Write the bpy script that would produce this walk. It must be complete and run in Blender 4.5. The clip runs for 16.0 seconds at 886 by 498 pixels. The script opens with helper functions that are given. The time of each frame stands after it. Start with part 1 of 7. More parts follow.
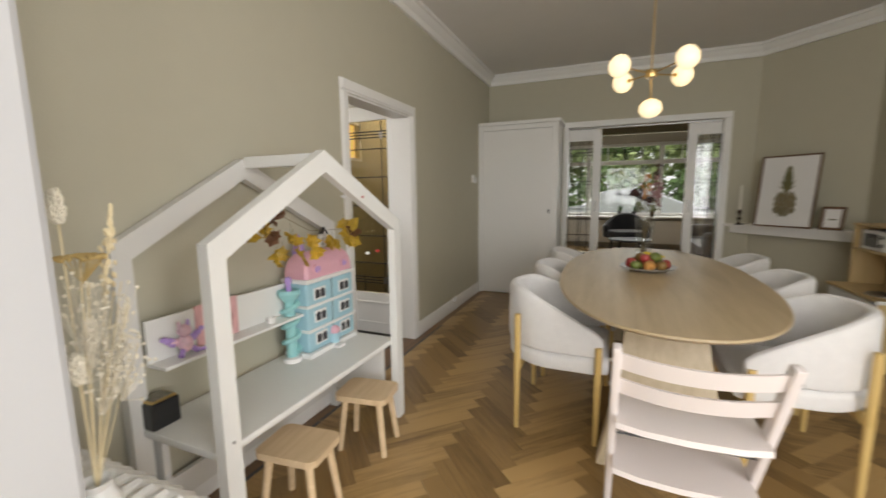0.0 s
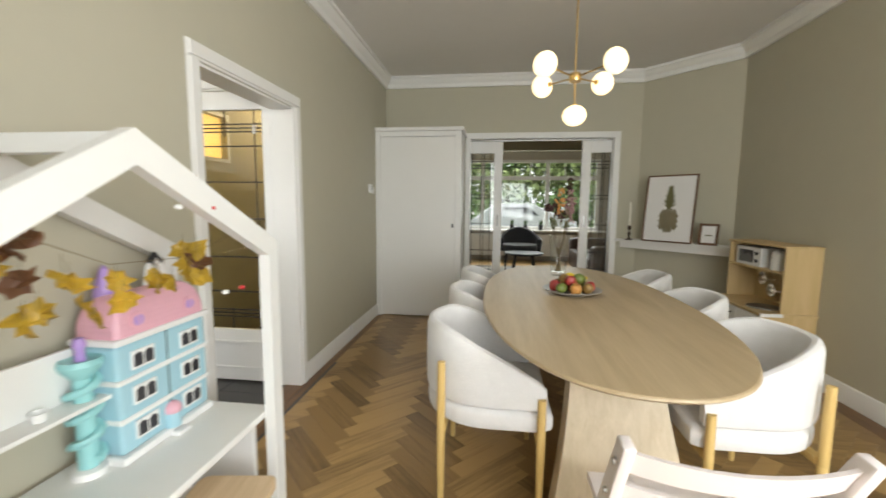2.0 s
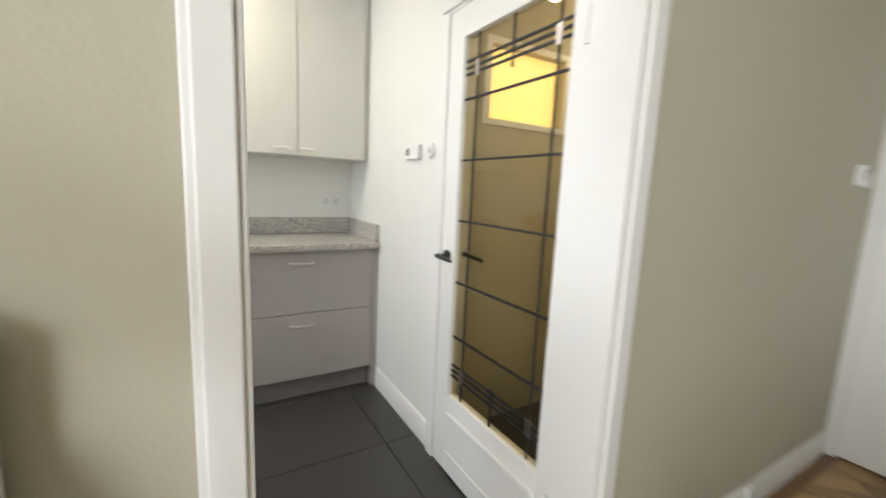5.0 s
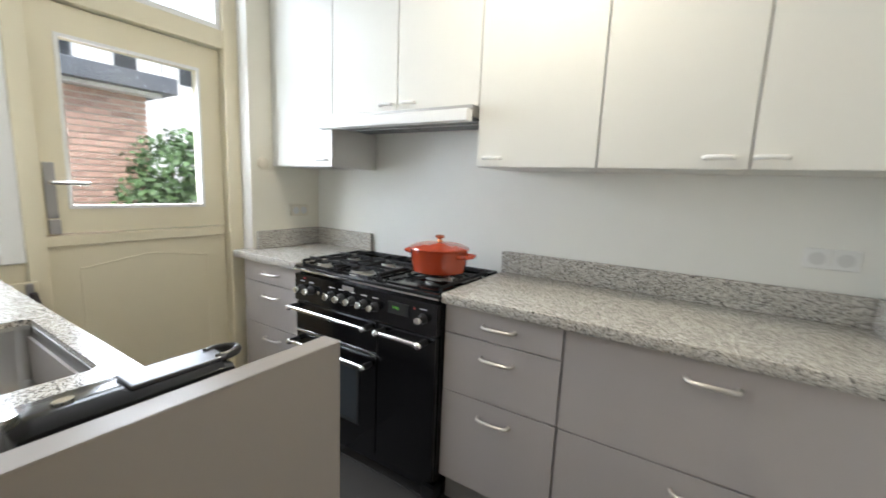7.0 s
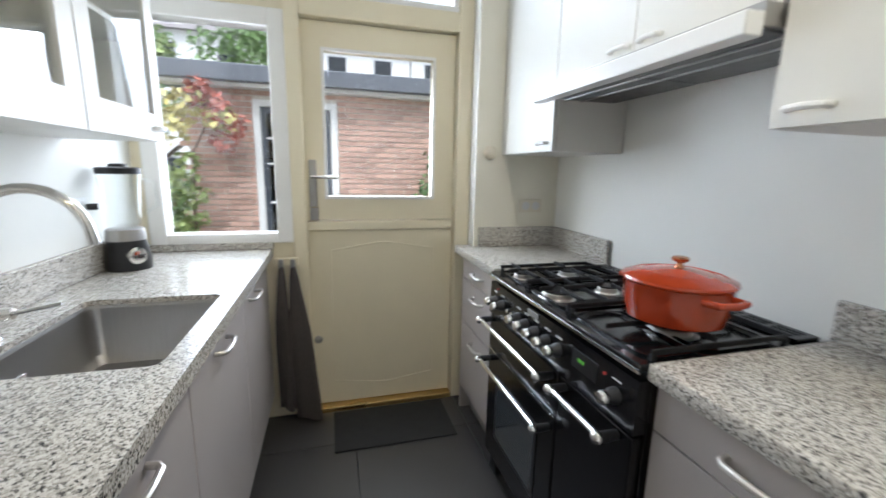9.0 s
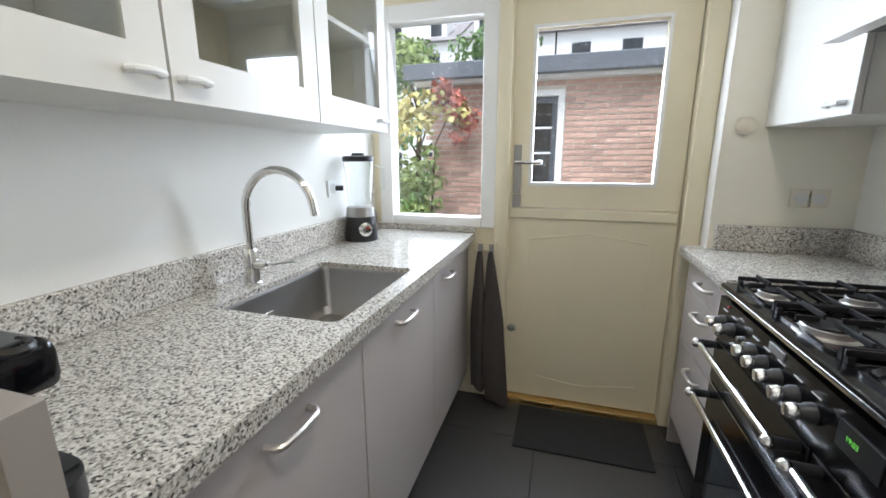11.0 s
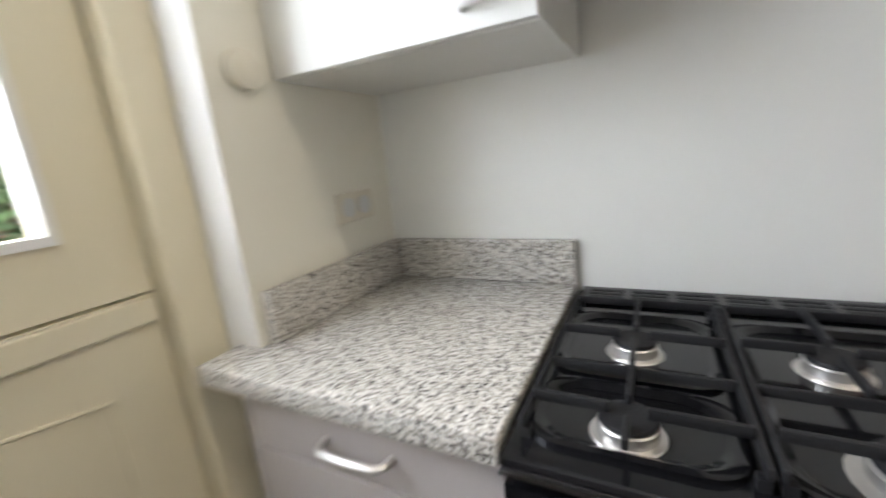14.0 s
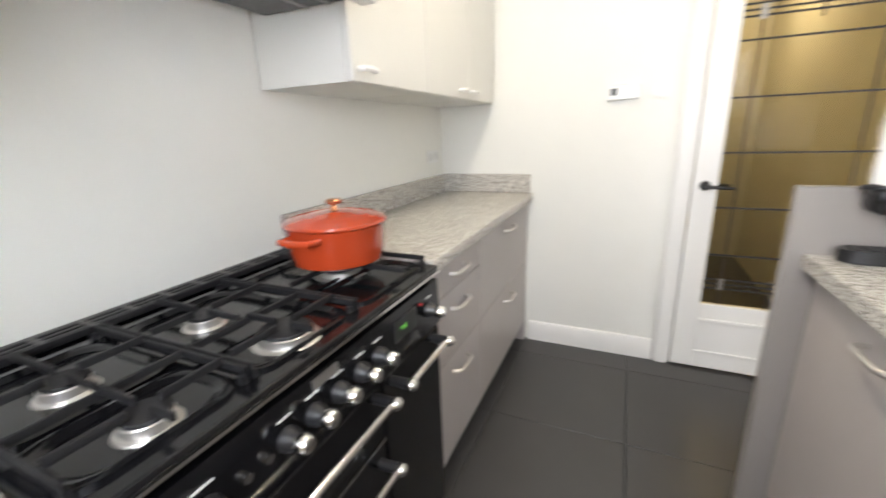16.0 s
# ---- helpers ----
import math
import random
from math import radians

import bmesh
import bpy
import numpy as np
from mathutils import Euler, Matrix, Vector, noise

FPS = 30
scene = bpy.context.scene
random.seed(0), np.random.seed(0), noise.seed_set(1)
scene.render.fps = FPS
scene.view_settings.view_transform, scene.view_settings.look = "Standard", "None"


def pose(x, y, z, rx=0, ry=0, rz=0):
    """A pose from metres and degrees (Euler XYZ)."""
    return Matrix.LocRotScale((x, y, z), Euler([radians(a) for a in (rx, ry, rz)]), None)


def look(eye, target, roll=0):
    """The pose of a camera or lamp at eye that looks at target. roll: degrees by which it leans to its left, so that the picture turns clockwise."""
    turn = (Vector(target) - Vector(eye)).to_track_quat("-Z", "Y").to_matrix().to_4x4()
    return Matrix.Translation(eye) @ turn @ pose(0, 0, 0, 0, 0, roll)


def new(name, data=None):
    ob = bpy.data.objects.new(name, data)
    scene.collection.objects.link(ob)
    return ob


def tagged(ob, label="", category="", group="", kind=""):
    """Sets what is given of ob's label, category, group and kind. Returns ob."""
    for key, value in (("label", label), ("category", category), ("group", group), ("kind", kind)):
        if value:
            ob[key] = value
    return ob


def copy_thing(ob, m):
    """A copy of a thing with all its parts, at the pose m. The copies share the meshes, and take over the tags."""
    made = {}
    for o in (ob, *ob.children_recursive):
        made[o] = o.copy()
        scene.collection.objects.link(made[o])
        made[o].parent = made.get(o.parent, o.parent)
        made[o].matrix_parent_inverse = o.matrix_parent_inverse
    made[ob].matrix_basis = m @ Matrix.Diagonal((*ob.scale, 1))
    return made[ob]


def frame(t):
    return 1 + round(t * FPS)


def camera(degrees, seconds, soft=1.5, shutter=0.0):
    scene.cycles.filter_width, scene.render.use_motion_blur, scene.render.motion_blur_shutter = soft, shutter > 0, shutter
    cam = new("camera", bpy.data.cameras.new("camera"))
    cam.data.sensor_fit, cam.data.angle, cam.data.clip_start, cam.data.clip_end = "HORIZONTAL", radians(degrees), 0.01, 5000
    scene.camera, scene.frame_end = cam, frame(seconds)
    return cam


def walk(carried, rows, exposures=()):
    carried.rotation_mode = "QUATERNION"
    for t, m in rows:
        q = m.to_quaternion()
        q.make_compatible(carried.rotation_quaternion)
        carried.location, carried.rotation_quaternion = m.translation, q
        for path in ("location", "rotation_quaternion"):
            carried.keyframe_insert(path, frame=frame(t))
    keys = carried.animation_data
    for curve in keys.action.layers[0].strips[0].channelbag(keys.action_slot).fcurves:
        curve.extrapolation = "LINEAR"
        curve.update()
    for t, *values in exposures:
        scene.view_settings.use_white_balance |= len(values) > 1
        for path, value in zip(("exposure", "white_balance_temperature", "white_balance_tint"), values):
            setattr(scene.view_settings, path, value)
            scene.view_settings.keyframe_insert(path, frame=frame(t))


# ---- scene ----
PATH = [
    (0, (1.553, 3.949, 1.27), (0.796, 5.78, 0.997), -0.6),
    (0.5, (1.464, 4.023, 1.253), (0.491, 5.75, 0.982), -1.8),
    (1, (1.362, 4.124, 1.25), (0.457, 5.89, 1.003), -1.5),
    (1.5, (1.291, 4.289, 1.263), (0.714, 6.191, 1.041), -0.2),
    (2, (1.323, 4.426, 1.272), (1.079, 6.399, 1.056), 0.5),
    (2.5, (1.358, 4.62, 1.26), (1.27, 6.604, 1.024), 0.8),
    (3, (1.336, 4.883, 1.281), (1.126, 6.852, 1.004), 0.7),
    (3.5, (1.206, 5.172, 1.291), (0.685, 7.081, 1.002), 0.6),
    (3.7, (1.152, 5.308, 1.318), (0.475, 7.167, 1.021), 0.7),
    (5.8, (0.224, 6.388, 1.285), (-1.749, 6.536, 0.989), 3.6),
    (6, (0.105, 6.425, 1.291), (-1.871, 6.349, 0.992), 3.6),
    (6.5, (-0.16, 6.467, 1.326), (-2.035, 5.841, 1.024), 3.1),
    (7, (-0.365, 6.492, 1.366), (-2.035, 5.435, 1.062), 2.4),
    (7.5, (-0.526, 6.476, 1.376), (-1.991, 5.148, 1.074), 1.8),
    (8, (-0.696, 6.41, 1.383), (-1.901, 4.846, 1.068), 1.3),
    (8.5, (-0.854, 6.375, 1.375), (-1.758, 4.626, 1.024), 1.1),
    (9, (-1.018, 6.336, 1.355), (-1.546, 4.444, 0.978), 1.2),
    (9.5, (-1.091, 6.241, 1.328), (-1.175, 4.284, 0.923), 1.1),
    (10, (-1.144, 6.225, 1.324), (-0.762, 4.309, 0.897), 0.9),
    (10.2, (-1.169, 6.242, 1.326), (-0.634, 4.365, 0.892), 0.7),
    (12.3, (-1.101, 5.939, 1.328), (-0.582, 4.056, 0.9), -1.7),
    (12.5, (-1.082, 5.817, 1.321), (-0.725, 3.896, 0.893), -2.2),
    (13, (-1.106, 5.462, 1.301), (-1.309, 3.517, 0.88), -2.6),
    (13.5, (-1.184, 5.114, 1.308), (-2.195, 3.439, 0.894), -4.4),
    (14, (-1.305, 4.926, 1.275), (-3.026, 4.009, 0.827), -5.7),
    (14.5, (-1.365, 4.845, 1.271), (-3.285, 4.893, 0.715), -4.7),
    (15, (-1.343, 4.785, 1.288), (-3.055, 5.624, 0.684), -4.4),
    (15.5, (-1.266, 4.676, 1.303), (-2.55, 6.083, 0.691), -3.0),
    (16, (-1.192, 4.652, 1.307), (-1.99, 6.401, 0.755), -2.1),
]
cam = camera(95.2, 16.0, soft=1.6, shutter=0.5)
walk(cam, [(t, look(eye, target, roll)) for t, eye, target, roll in PATH],
     exposures=[(0.0, -0.4, 6700, 12), (0.5, -0.24, 6650, 12), (1.0, 0.0, 6650, 12), (1.5, 0.0, 6600, 10), (2.0, 0.15, 6450, 8), (2.5, 0.25, 6250, 6), (3.0, 0.3, 6250, 5),
                (3.7, 0.3, 6300, 7), (5.8, 0.4, 6150, 10), (6.5, 0.4, 6100, 10), (7.5, 0.24, 5950, 9), (9.0, 0.14, 5800, 10), (12.5, 0.18, 5950, 11),
                (14.0, 0.28, 6200, 13), (16.0, 0.62, 6350, 13)])

# ---- world, sun and large lights ----
world = bpy.data.worlds.new("sky")
scene.world = world
world.use_nodes = True
wn = world.node_tree.nodes
sky = wn.new("ShaderNodeTexSky")
sky.sky_type = "NISHITA"
sky.sun_disc = False
sky.sun_elevation = radians(61)
sky.sun_rotation = radians(24)
sky.air_density, sky.dust_density = 1.0, 4.0
hazy = wn.new("ShaderNodeMixRGB")
hazy.inputs[0].default_value = 0.65
hazy.inputs[2].default_value = (15.0, 15.2, 15.6, 1)
world.node_tree.links.new(sky.outputs[0], hazy.inputs[1])
world.node_tree.links.new(hazy.outputs[0], wn["Background"].inputs[0])
wn["Background"].inputs[1].default_value = 0.15


def lamp(name, kind, energy, m, size=(1, 1), color=(1, 1, 1), angle=None, radius=None):
    data = bpy.data.lights.new(name, kind)
    data.energy, data.color = energy, color
    if kind == "AREA":
        data.shape, data.size, data.size_y = "RECTANGLE", size[0], size[1]
    if angle:
        data.angle = radians(angle)
    if radius:
        data.shadow_soft_size = radius
    ob = new(name, data)
    ob.matrix_world = m
    return ob


lamp("sun", "SUN", 4.5, look((3, 6, 12), (0, 0, 0)), color=(1.0, 0.97, 0.92), angle=30)
# sky light standing in the window openings; the east one is an added fill
lamp("garden_window_light", "AREA", 80, look((2.3, 2.46, 1.5), (2.3, 6, 1.1)), (2.2, 2.0), (0.96, 0.98, 1.0))
# fill lamp in a made-up east opening, brightens the near west wall
lamp("west_wall_fill_light", "AREA", 85, look((3.70, 3.3, 1.5), (0.2, 4.7, 1.2)), (1.1, 1.8), (0.96, 0.98, 1.0))
lamp("kitchen_window_light", "AREA", 9, look((-0.51, 4.02, 1.52), (-0.6, 6, 1.0)), (0.46, 0.94), (0.90, 0.94, 1.0))
lamp("kitchen_door_light", "AREA", 17, look((-1.28, 4.02, 1.57), (-1.2, 6, 1.0)), (0.52, 0.68), (0.90, 0.94, 1.0))
lamp("kitchen_transom_light", "AREA", 6, look((-1.3, 4.02, 2.36), (-1.3, 6, 1.2)), (0.7, 0.4), (0.90, 0.94, 1.0))
lamp("front_window_light", "AREA", 45, look((1.9, 14.05, 1.5), (1.9, 9, 1.0)), (3.0, 1.3), (0.97, 1.0, 0.97))
# warm ceiling light of the kitchen, which throws the wall cabinets' shadow on the worktop
lamp("kitchen_ceiling_lamp", "AREA", 11, pose(-1.45, 5.95, 2.57), (0.14, 0.14), (1.0, 0.88, 0.68))
# ---- helpers for materials and meshes ----
def material(name, color, rough=0.5, metal=0.0, noise_scale=8.0, vary=0.06, bump=0.0, bump_scale=60.0, stretch=(1, 1, 1),
             spec=0.5, coat=0.0, per_object=0.0, sheen=0.0):
    m = bpy.data.materials.new(name)
    m.use_nodes = True
    n, l = m.node_tree.nodes, m.node_tree.links
    b = n["Principled BSDF"]
    b.inputs["Roughness"].default_value, b.inputs["Metallic"].default_value = rough, metal
    b.inputs["Specular IOR Level"].default_value = spec
    b.inputs["Coat Weight"].default_value = coat
    b.inputs["Sheen Weight"].default_value = sheen
    co = n.new("ShaderNodeTexCoord")
    mp = n.new("ShaderNodeMapping")
    mp.inputs["Scale"].default_value = stretch
    l.new(co.outputs["Object"], mp.inputs["Vector"])
    t1 = n.new("ShaderNodeTexNoise")
    t1.inputs["Scale"].default_value, t1.inputs["Detail"].default_value = noise_scale, 6
    l.new(mp.outputs[0], t1.inputs["Vector"])
    t2 = n.new("ShaderNodeTexNoise")
    t2.inputs["Scale"].default_value, t2.inputs["Detail"].default_value = noise_scale * 0.15 + 0.3, 3
    l.new(mp.outputs[0], t2.inputs["Vector"])
    add = n.new("ShaderNodeMath")
    l.new(t1.outputs[0], add.inputs[0])
    l.new(t2.outputs[0], add.inputs[1])
    last = add
    if per_object:
        info = n.new("ShaderNodeObjectInfo")
        geo = n.new("ShaderNodeNewGeometry")
        s1 = n.new("ShaderNodeMath")
        s1.operation = "ADD"
        l.new(info.outputs["Random"], s1.inputs[0])
        l.new(geo.outputs["Random Per Island"], s1.inputs[1])
        fr = n.new("ShaderNodeMath")
        fr.operation = "FRACT"
        l.new(s1.outputs[0], fr.inputs[0])
        ma = n.new("ShaderNodeMath")
        ma.operation = "MULTIPLY_ADD"
        l.new(fr.outputs[0], ma.inputs[0])
        ma.inputs[1].default_value = per_object / max(vary, 0.01)
        off = n.new("ShaderNodeMath")
        off.operation = "SUBTRACT"
        l.new(add.outputs[0], off.inputs[0])
        off.inputs[1].default_value = 0.5 * per_object / max(vary, 0.01)
        l.new(off.outputs[0], ma.inputs[2])
        last = ma
    val = n.new("ShaderNodeMapRange")
    val.clamp = False
    val.inputs[1].default_value, val.inputs[2].default_value = 0.5, 1.5
    val.inputs[3].default_value, val.inputs[4].default_value = 1 - vary, 1 + vary
    l.new(last.outputs[0], val.inputs[0])
    mul = n.new("ShaderNodeVectorMath")
    mul.operation = "SCALE"
    mul.inputs[0].default_value = color[:3]
    l.new(val.outputs[0], mul.inputs["Scale"])
    l.new(mul.outputs[0], b.inputs["Base Color"])
    rr = n.new("ShaderNodeMapRange")
    rr.inputs[1].default_value, rr.inputs[2].default_value = 0.3, 0.7
    rr.inputs[3].default_value, rr.inputs[4].default_value = max(rough - 0.06, 0.02), min(rough + 0.08, 1)
    l.new(t2.outputs[0], rr.inputs[0])
    l.new(rr.outputs[0], b.inputs["Roughness"])
    if bump:
        tb = n.new("ShaderNodeTexNoise")
        tb.inputs["Scale"].default_value, tb.inputs["Detail"].default_value = bump_scale, 4
        l.new(mp.outputs[0], tb.inputs["Vector"])
        bp = n.new("ShaderNodeBump")
        bp.inputs["Strength"].default_value, bp.inputs["Distance"].default_value = bump, 0.004
        l.new(tb.outputs[0], bp.inputs["Height"])
        l.new(bp.outputs[0], b.inputs["Normal"])
    return m


def wood(name, dark, light, along="Y", scale=1.0, rough=0.5, per_object=0.0, bump=0.12, rot=0.0):
    """Timber whose grain runs along one axis of the object."""
    m = bpy.data.materials.new(name)
    m.use_nodes = True
    n, l = m.node_tree.nodes, m.node_tree.links
    b = n["Principled BSDF"]
    co = n.new("ShaderNodeTexCoord")
    info = n.new("ShaderNodeObjectInfo")
    geo = n.new("ShaderNodeNewGeometry")
    rnd = n.new("ShaderNodeMath")
    l.new(info.outputs["Random"], rnd.inputs[0])
    l.new(geo.outputs["Random Per Island"], rnd.inputs[1])
    frac = n.new("ShaderNodeMath")
    frac.operation = "FRACT"
    l.new(rnd.outputs[0], frac.inputs[0])
    shift = n.new("ShaderNodeVectorMath")
    shift.operation = "MULTIPLY_ADD"
    l.new(frac.outputs[0], shift.inputs[0])
    shift.inputs[1].default_value = (13.0, 7.0, 5.0)
    l.new(co.outputs["Object"], shift.inputs[2])
    mp = n.new("ShaderNodeMapping")
    mp.inputs["Scale"].default_value = {"X": (1.2, 16, 16), "Y": (16, 1.2, 16), "Z": (16, 16, 1.2)}[along]
    l.new(shift.outputs[0], mp.inputs["Vector"])
    t = n.new("ShaderNodeTexNoise")
    t.inputs["Scale"].default_value, t.inputs["Detail"].default_value, t.inputs["Distortion"].default_value = 2.2 * scale, 8, 0.6
    l.new(mp.outputs[0], t.inputs["Vector"])
    fine = n.new("ShaderNodeTexNoise")
    fine.inputs["Scale"].default_value, fine.inputs["Detail"].default_value = 14 * scale, 3
    l.new(mp.outputs[0], fine.inputs["Vector"])
    mix = n.new("ShaderNodeMath")
    mix.operation = "MULTIPLY_ADD"
    l.new(fine.outputs[0], mix.inputs[0])
    mix.inputs[1].default_value = 0.35
    l.new(t.outputs[0], mix.inputs[2])
    tone = n.new("ShaderNodeMath")
    tone.operation = "MULTIPLY_ADD"
    l.new(frac.outputs[0], tone.inputs[0])
    tone.inputs[1].default_value = per_object
    l.new(mix.outputs[0], tone.inputs[2])
    ramp = n.new("ShaderNodeValToRGB")
    ramp.color_ramp.elements[0].position, ramp.color_ramp.elements[0].color = 0.38, (*dark, 1)
    ramp.color_ramp.elements[1].position, ramp.color_ramp.elements[1].color = 0.98 + per_object, (*light, 1)
    l.new(tone.outputs[0], ramp.inputs[0])
    l.new(ramp.outputs[0], b.inputs["Base Color"])
    b.inputs["Roughness"].default_value = rough
    bp = n.new("ShaderNodeBump")
    bp.inputs["Strength"].default_value, bp.inputs["Distance"].default_value = bump, 0.002
    l.new(mix.outputs[0], bp.inputs["Height"])
    l.new(bp.outputs[0], b.inputs["Normal"])
    return m


def granite(name):
    m = bpy.data.materials.new(name)
    m.use_nodes = True
    n, l = m.node_tree.nodes, m.node_tree.links
    b = n["Principled BSDF"]
    co = n.new("ShaderNodeTexCoord")
    v = n.new("ShaderNodeTexVoronoi")
    v.inputs["Scale"].default_value = 240
    w = n.new("ShaderNodeTexNoise")
    w.inputs["Scale"].default_value, w.inputs["Detail"].default_value = 150, 5
    w2 = n.new("ShaderNodeTexNoise")
    w2.inputs["Scale"].default_value, w2.inputs["Detail"].default_value = 5, 3
    for t in (v, w, w2):
        l.new(co.outputs["Object"], t.inputs["Vector"])
    sep = n.new("ShaderNodeSeparateColor")
    l.new(v.outputs["Color"], sep.inputs[0])
    ramp = n.new("ShaderNodeValToRGB")
    e = ramp.color_ramp.elements
    e[0].position, e[0].color = 0.20, (0.045, 0.044, 0.043, 1)
    e[1].position, e[1].color = 0.36, (0.22, 0.205, 0.185, 1)
    for p, c in ((0.52, (0.43, 0.40, 0.35, 1)), (0.74, (0.56, 0.53, 0.475, 1)), (0.95, (0.70, 0.68, 0.63, 1))):
        k = e.new(p)
        k.color = c
    mx = n.new("ShaderNodeMath")
    mx.operation = "MULTIPLY_ADD"
    l.new(w.outputs[0], mx.inputs[0])
    mx.inputs[1].default_value = 1.1
    sub = n.new("ShaderNodeMath")
    sub.operation = "MULTIPLY_ADD"
    l.new(sep.outputs[0], sub.inputs[0])
    sub.inputs[1].default_value, sub.inputs[2].default_value = 0.75, -0.36
    l.new(sub.outputs[0], mx.inputs[2])
    ad = n.new("ShaderNodeMath")
    ad.operation = "MULTIPLY_ADD"
    l.new(w2.outputs[0], ad.inputs[0])
    ad.inputs[1].default_value = 0.12
    l.new(mx.outputs[0], ad.inputs[2])
    l.new(ad.outputs[0], ramp.inputs[0])
    l.new(ramp.outputs[0], b.inputs["Base Color"])
    b.inputs["Roughness"].default_value = 0.22
    bp = n.new("ShaderNodeBump")
    bp.inputs["Strength"].default_value, bp.inputs["Distance"].default_value = 0.06, 0.001
    l.new(w.outputs[0], bp.inputs["Height"])
    l.new(bp.outputs[0], b.inputs["Normal"])
    return m


def glass(name, color=(1, 1, 1), rough=0.0, clear=0.0):
    """Glass; clear: the share that lets the view through unbent, as a thin pane does."""
    m = bpy.data.materials.new(name)
    m.use_nodes = True
    n, l = m.node_tree.nodes, m.node_tree.links
    out = n["Material Output"]
    n.remove(n["Principled BSDF"])
    tr = n.new("ShaderNodeBsdfTransparent")
    tr.inputs[0].default_value = (*color, 1)
    gl = n.new("ShaderNodeBsdfGlossy")
    gl.inputs["Roughness"].default_value = max(rough, 0.01)
    fr = n.new("ShaderNodeLayerWeight")
    fr.inputs[0].default_value = 0.5
    steep = n.new("ShaderNodeMath")
    steep.operation, steep.inputs[1].default_value = "POWER", 4.0
    l.new(fr.outputs["Facing"], steep.inputs[0])
    gain = n.new("ShaderNodeMath")
    gain.operation, gain.inputs[1].default_value, gain.inputs[2].default_value = "MULTIPLY_ADD", 0.7, 0.045
    l.new(steep.outputs[0], gain.inputs[0])
    mix = n.new("ShaderNodeMixShader")
    l.new(gain.outputs[0], mix.inputs[0])
    l.new(tr.outputs[0], mix.inputs[1])
    l.new(gl.outputs[0], mix.inputs[2])
    l.new(mix.outputs[0], out.inputs[0])
    return m


def glow(name, color, strength):
    m = bpy.data.materials.new(name)
    m.use_nodes = True
    b = m.node_tree.nodes["Principled BSDF"]
    b.inputs["Base Color"].default_value = (*color, 1)
    b.inputs["Emission Color"].default_value = (*color, 1)
    b.inputs["Emission Strength"].default_value = strength
    return m


WALL = material("greige_wall_paint", (0.49, 0.463, 0.36), 0.75, vary=0.03, bump=0.15, bump_scale=120)
WALL_K = material("cream_wall_paint", (0.80, 0.77, 0.66), 0.6, vary=0.025, bump=0.12, bump_scale=90)
WALL_W = material("white_wall_paint", (0.80, 0.795, 0.745), 0.6, vary=0.02, bump=0.12, bump_scale=120)
CEIL = material("ceiling_paint", (0.72, 0.70, 0.67), 0.8, vary=0.02, bump=0.1)
TRIM = material("white_gloss_trim", (0.80, 0.79, 0.76), 0.42, vary=0.012, bump=0.02, bump_scale=120)
CREAM = material("cream_gloss_paint", (0.76, 0.69, 0.51), 0.35, vary=0.03, bump=0.05, bump_scale=30)
LACQ_W = material("white_cabinet_laminate", (0.70, 0.69, 0.645), 0.35, vary=0.015)
LACQ_G = material("grey_cabinet_laminate", (0.47, 0.43, 0.41), 0.38, vary=0.02, bump=0.03, bump_scale=200)
TAUPE = material("taupe_panel_laminate", (0.31, 0.28, 0.255), 0.35, vary=0.02)
GRANITE = granite("speckled_granite")
SLATE = material("dark_slate_tile", (0.052, 0.049, 0.047), 0.34, vary=0.10, noise_scale=5, bump=0.06, bump_scale=60)
GROUT = material("dark_grout", (0.03, 0.03, 0.03), 0.9, vary=0.1)
# one oak in two tones: sheen by laying direction is put into the colour
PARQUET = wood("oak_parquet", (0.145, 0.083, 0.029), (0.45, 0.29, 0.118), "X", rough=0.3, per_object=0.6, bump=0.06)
PARQUET_D = wood("oak_parquet_sheen_dark", (0.088, 0.048, 0.016), (0.29, 0.178, 0.068), "X", rough=0.3, per_object=0.6, bump=0.06)
PARQUET_B = wood("oak_border", (0.11, 0.052, 0.018), (0.23, 0.12, 0.045), "Y", rough=0.32, per_object=0.2)
OAK = wood("pale_oak", (0.43, 0.345, 0.225), (0.60, 0.50, 0.35), "Y", 0.7, rough=0.5, per_object=0.1, bump=0.05)
OAK_Z = wood("pale_oak_upright", (0.46, 0.37, 0.24), (0.62, 0.52, 0.37), "Z", 0.7, rough=0.5, bump=0.05)
ASH = wood("yellow_beech", (0.56, 0.385, 0.13), (0.70, 0.50, 0.20), "Z", 0.8, rough=0.45, bump=0.04)
PINE = wood("stool_birch", (0.58, 0.42, 0.24), (0.74, 0.57, 0.37), "Y", 0.8, rough=0.5, bump=0.04)
BIRCH = wood("toy_birch_ply", (0.50, 0.36, 0.16), (0.62, 0.46, 0.24), "Z", 0.6, rough=0.5, bump=0.03)
BOUCLE = material("white_boucle", (0.77, 0.76, 0.75), 0.95, vary=0.06, noise_scale=160, bump=0.9, bump_scale=220, sheen=0.4)
BLACK = material("black_enamel", (0.006, 0.006, 0.007), 0.14, vary=0.2, noise_scale=5, spec=0.4, coat=0.1)
IRON = material("cast_iron", (0.011, 0.011, 0.012), 0.55, vary=0.3, noise_scale=80, bump=0.3, bump_scale=300, spec=0.3)
BLACKP = material("black_plastic", (0.015, 0.015, 0.016), 0.35, vary=0.2)
CHROME = material("chrome", (0.82, 0.81, 0.79), 0.12, metal=1.0, vary=0.02)
STEEL = material("brushed_steel", (0.40, 0.39, 0.375), 0.40, metal=1.0, vary=0.08, noise_scale=4, stretch=(40, 2, 2))
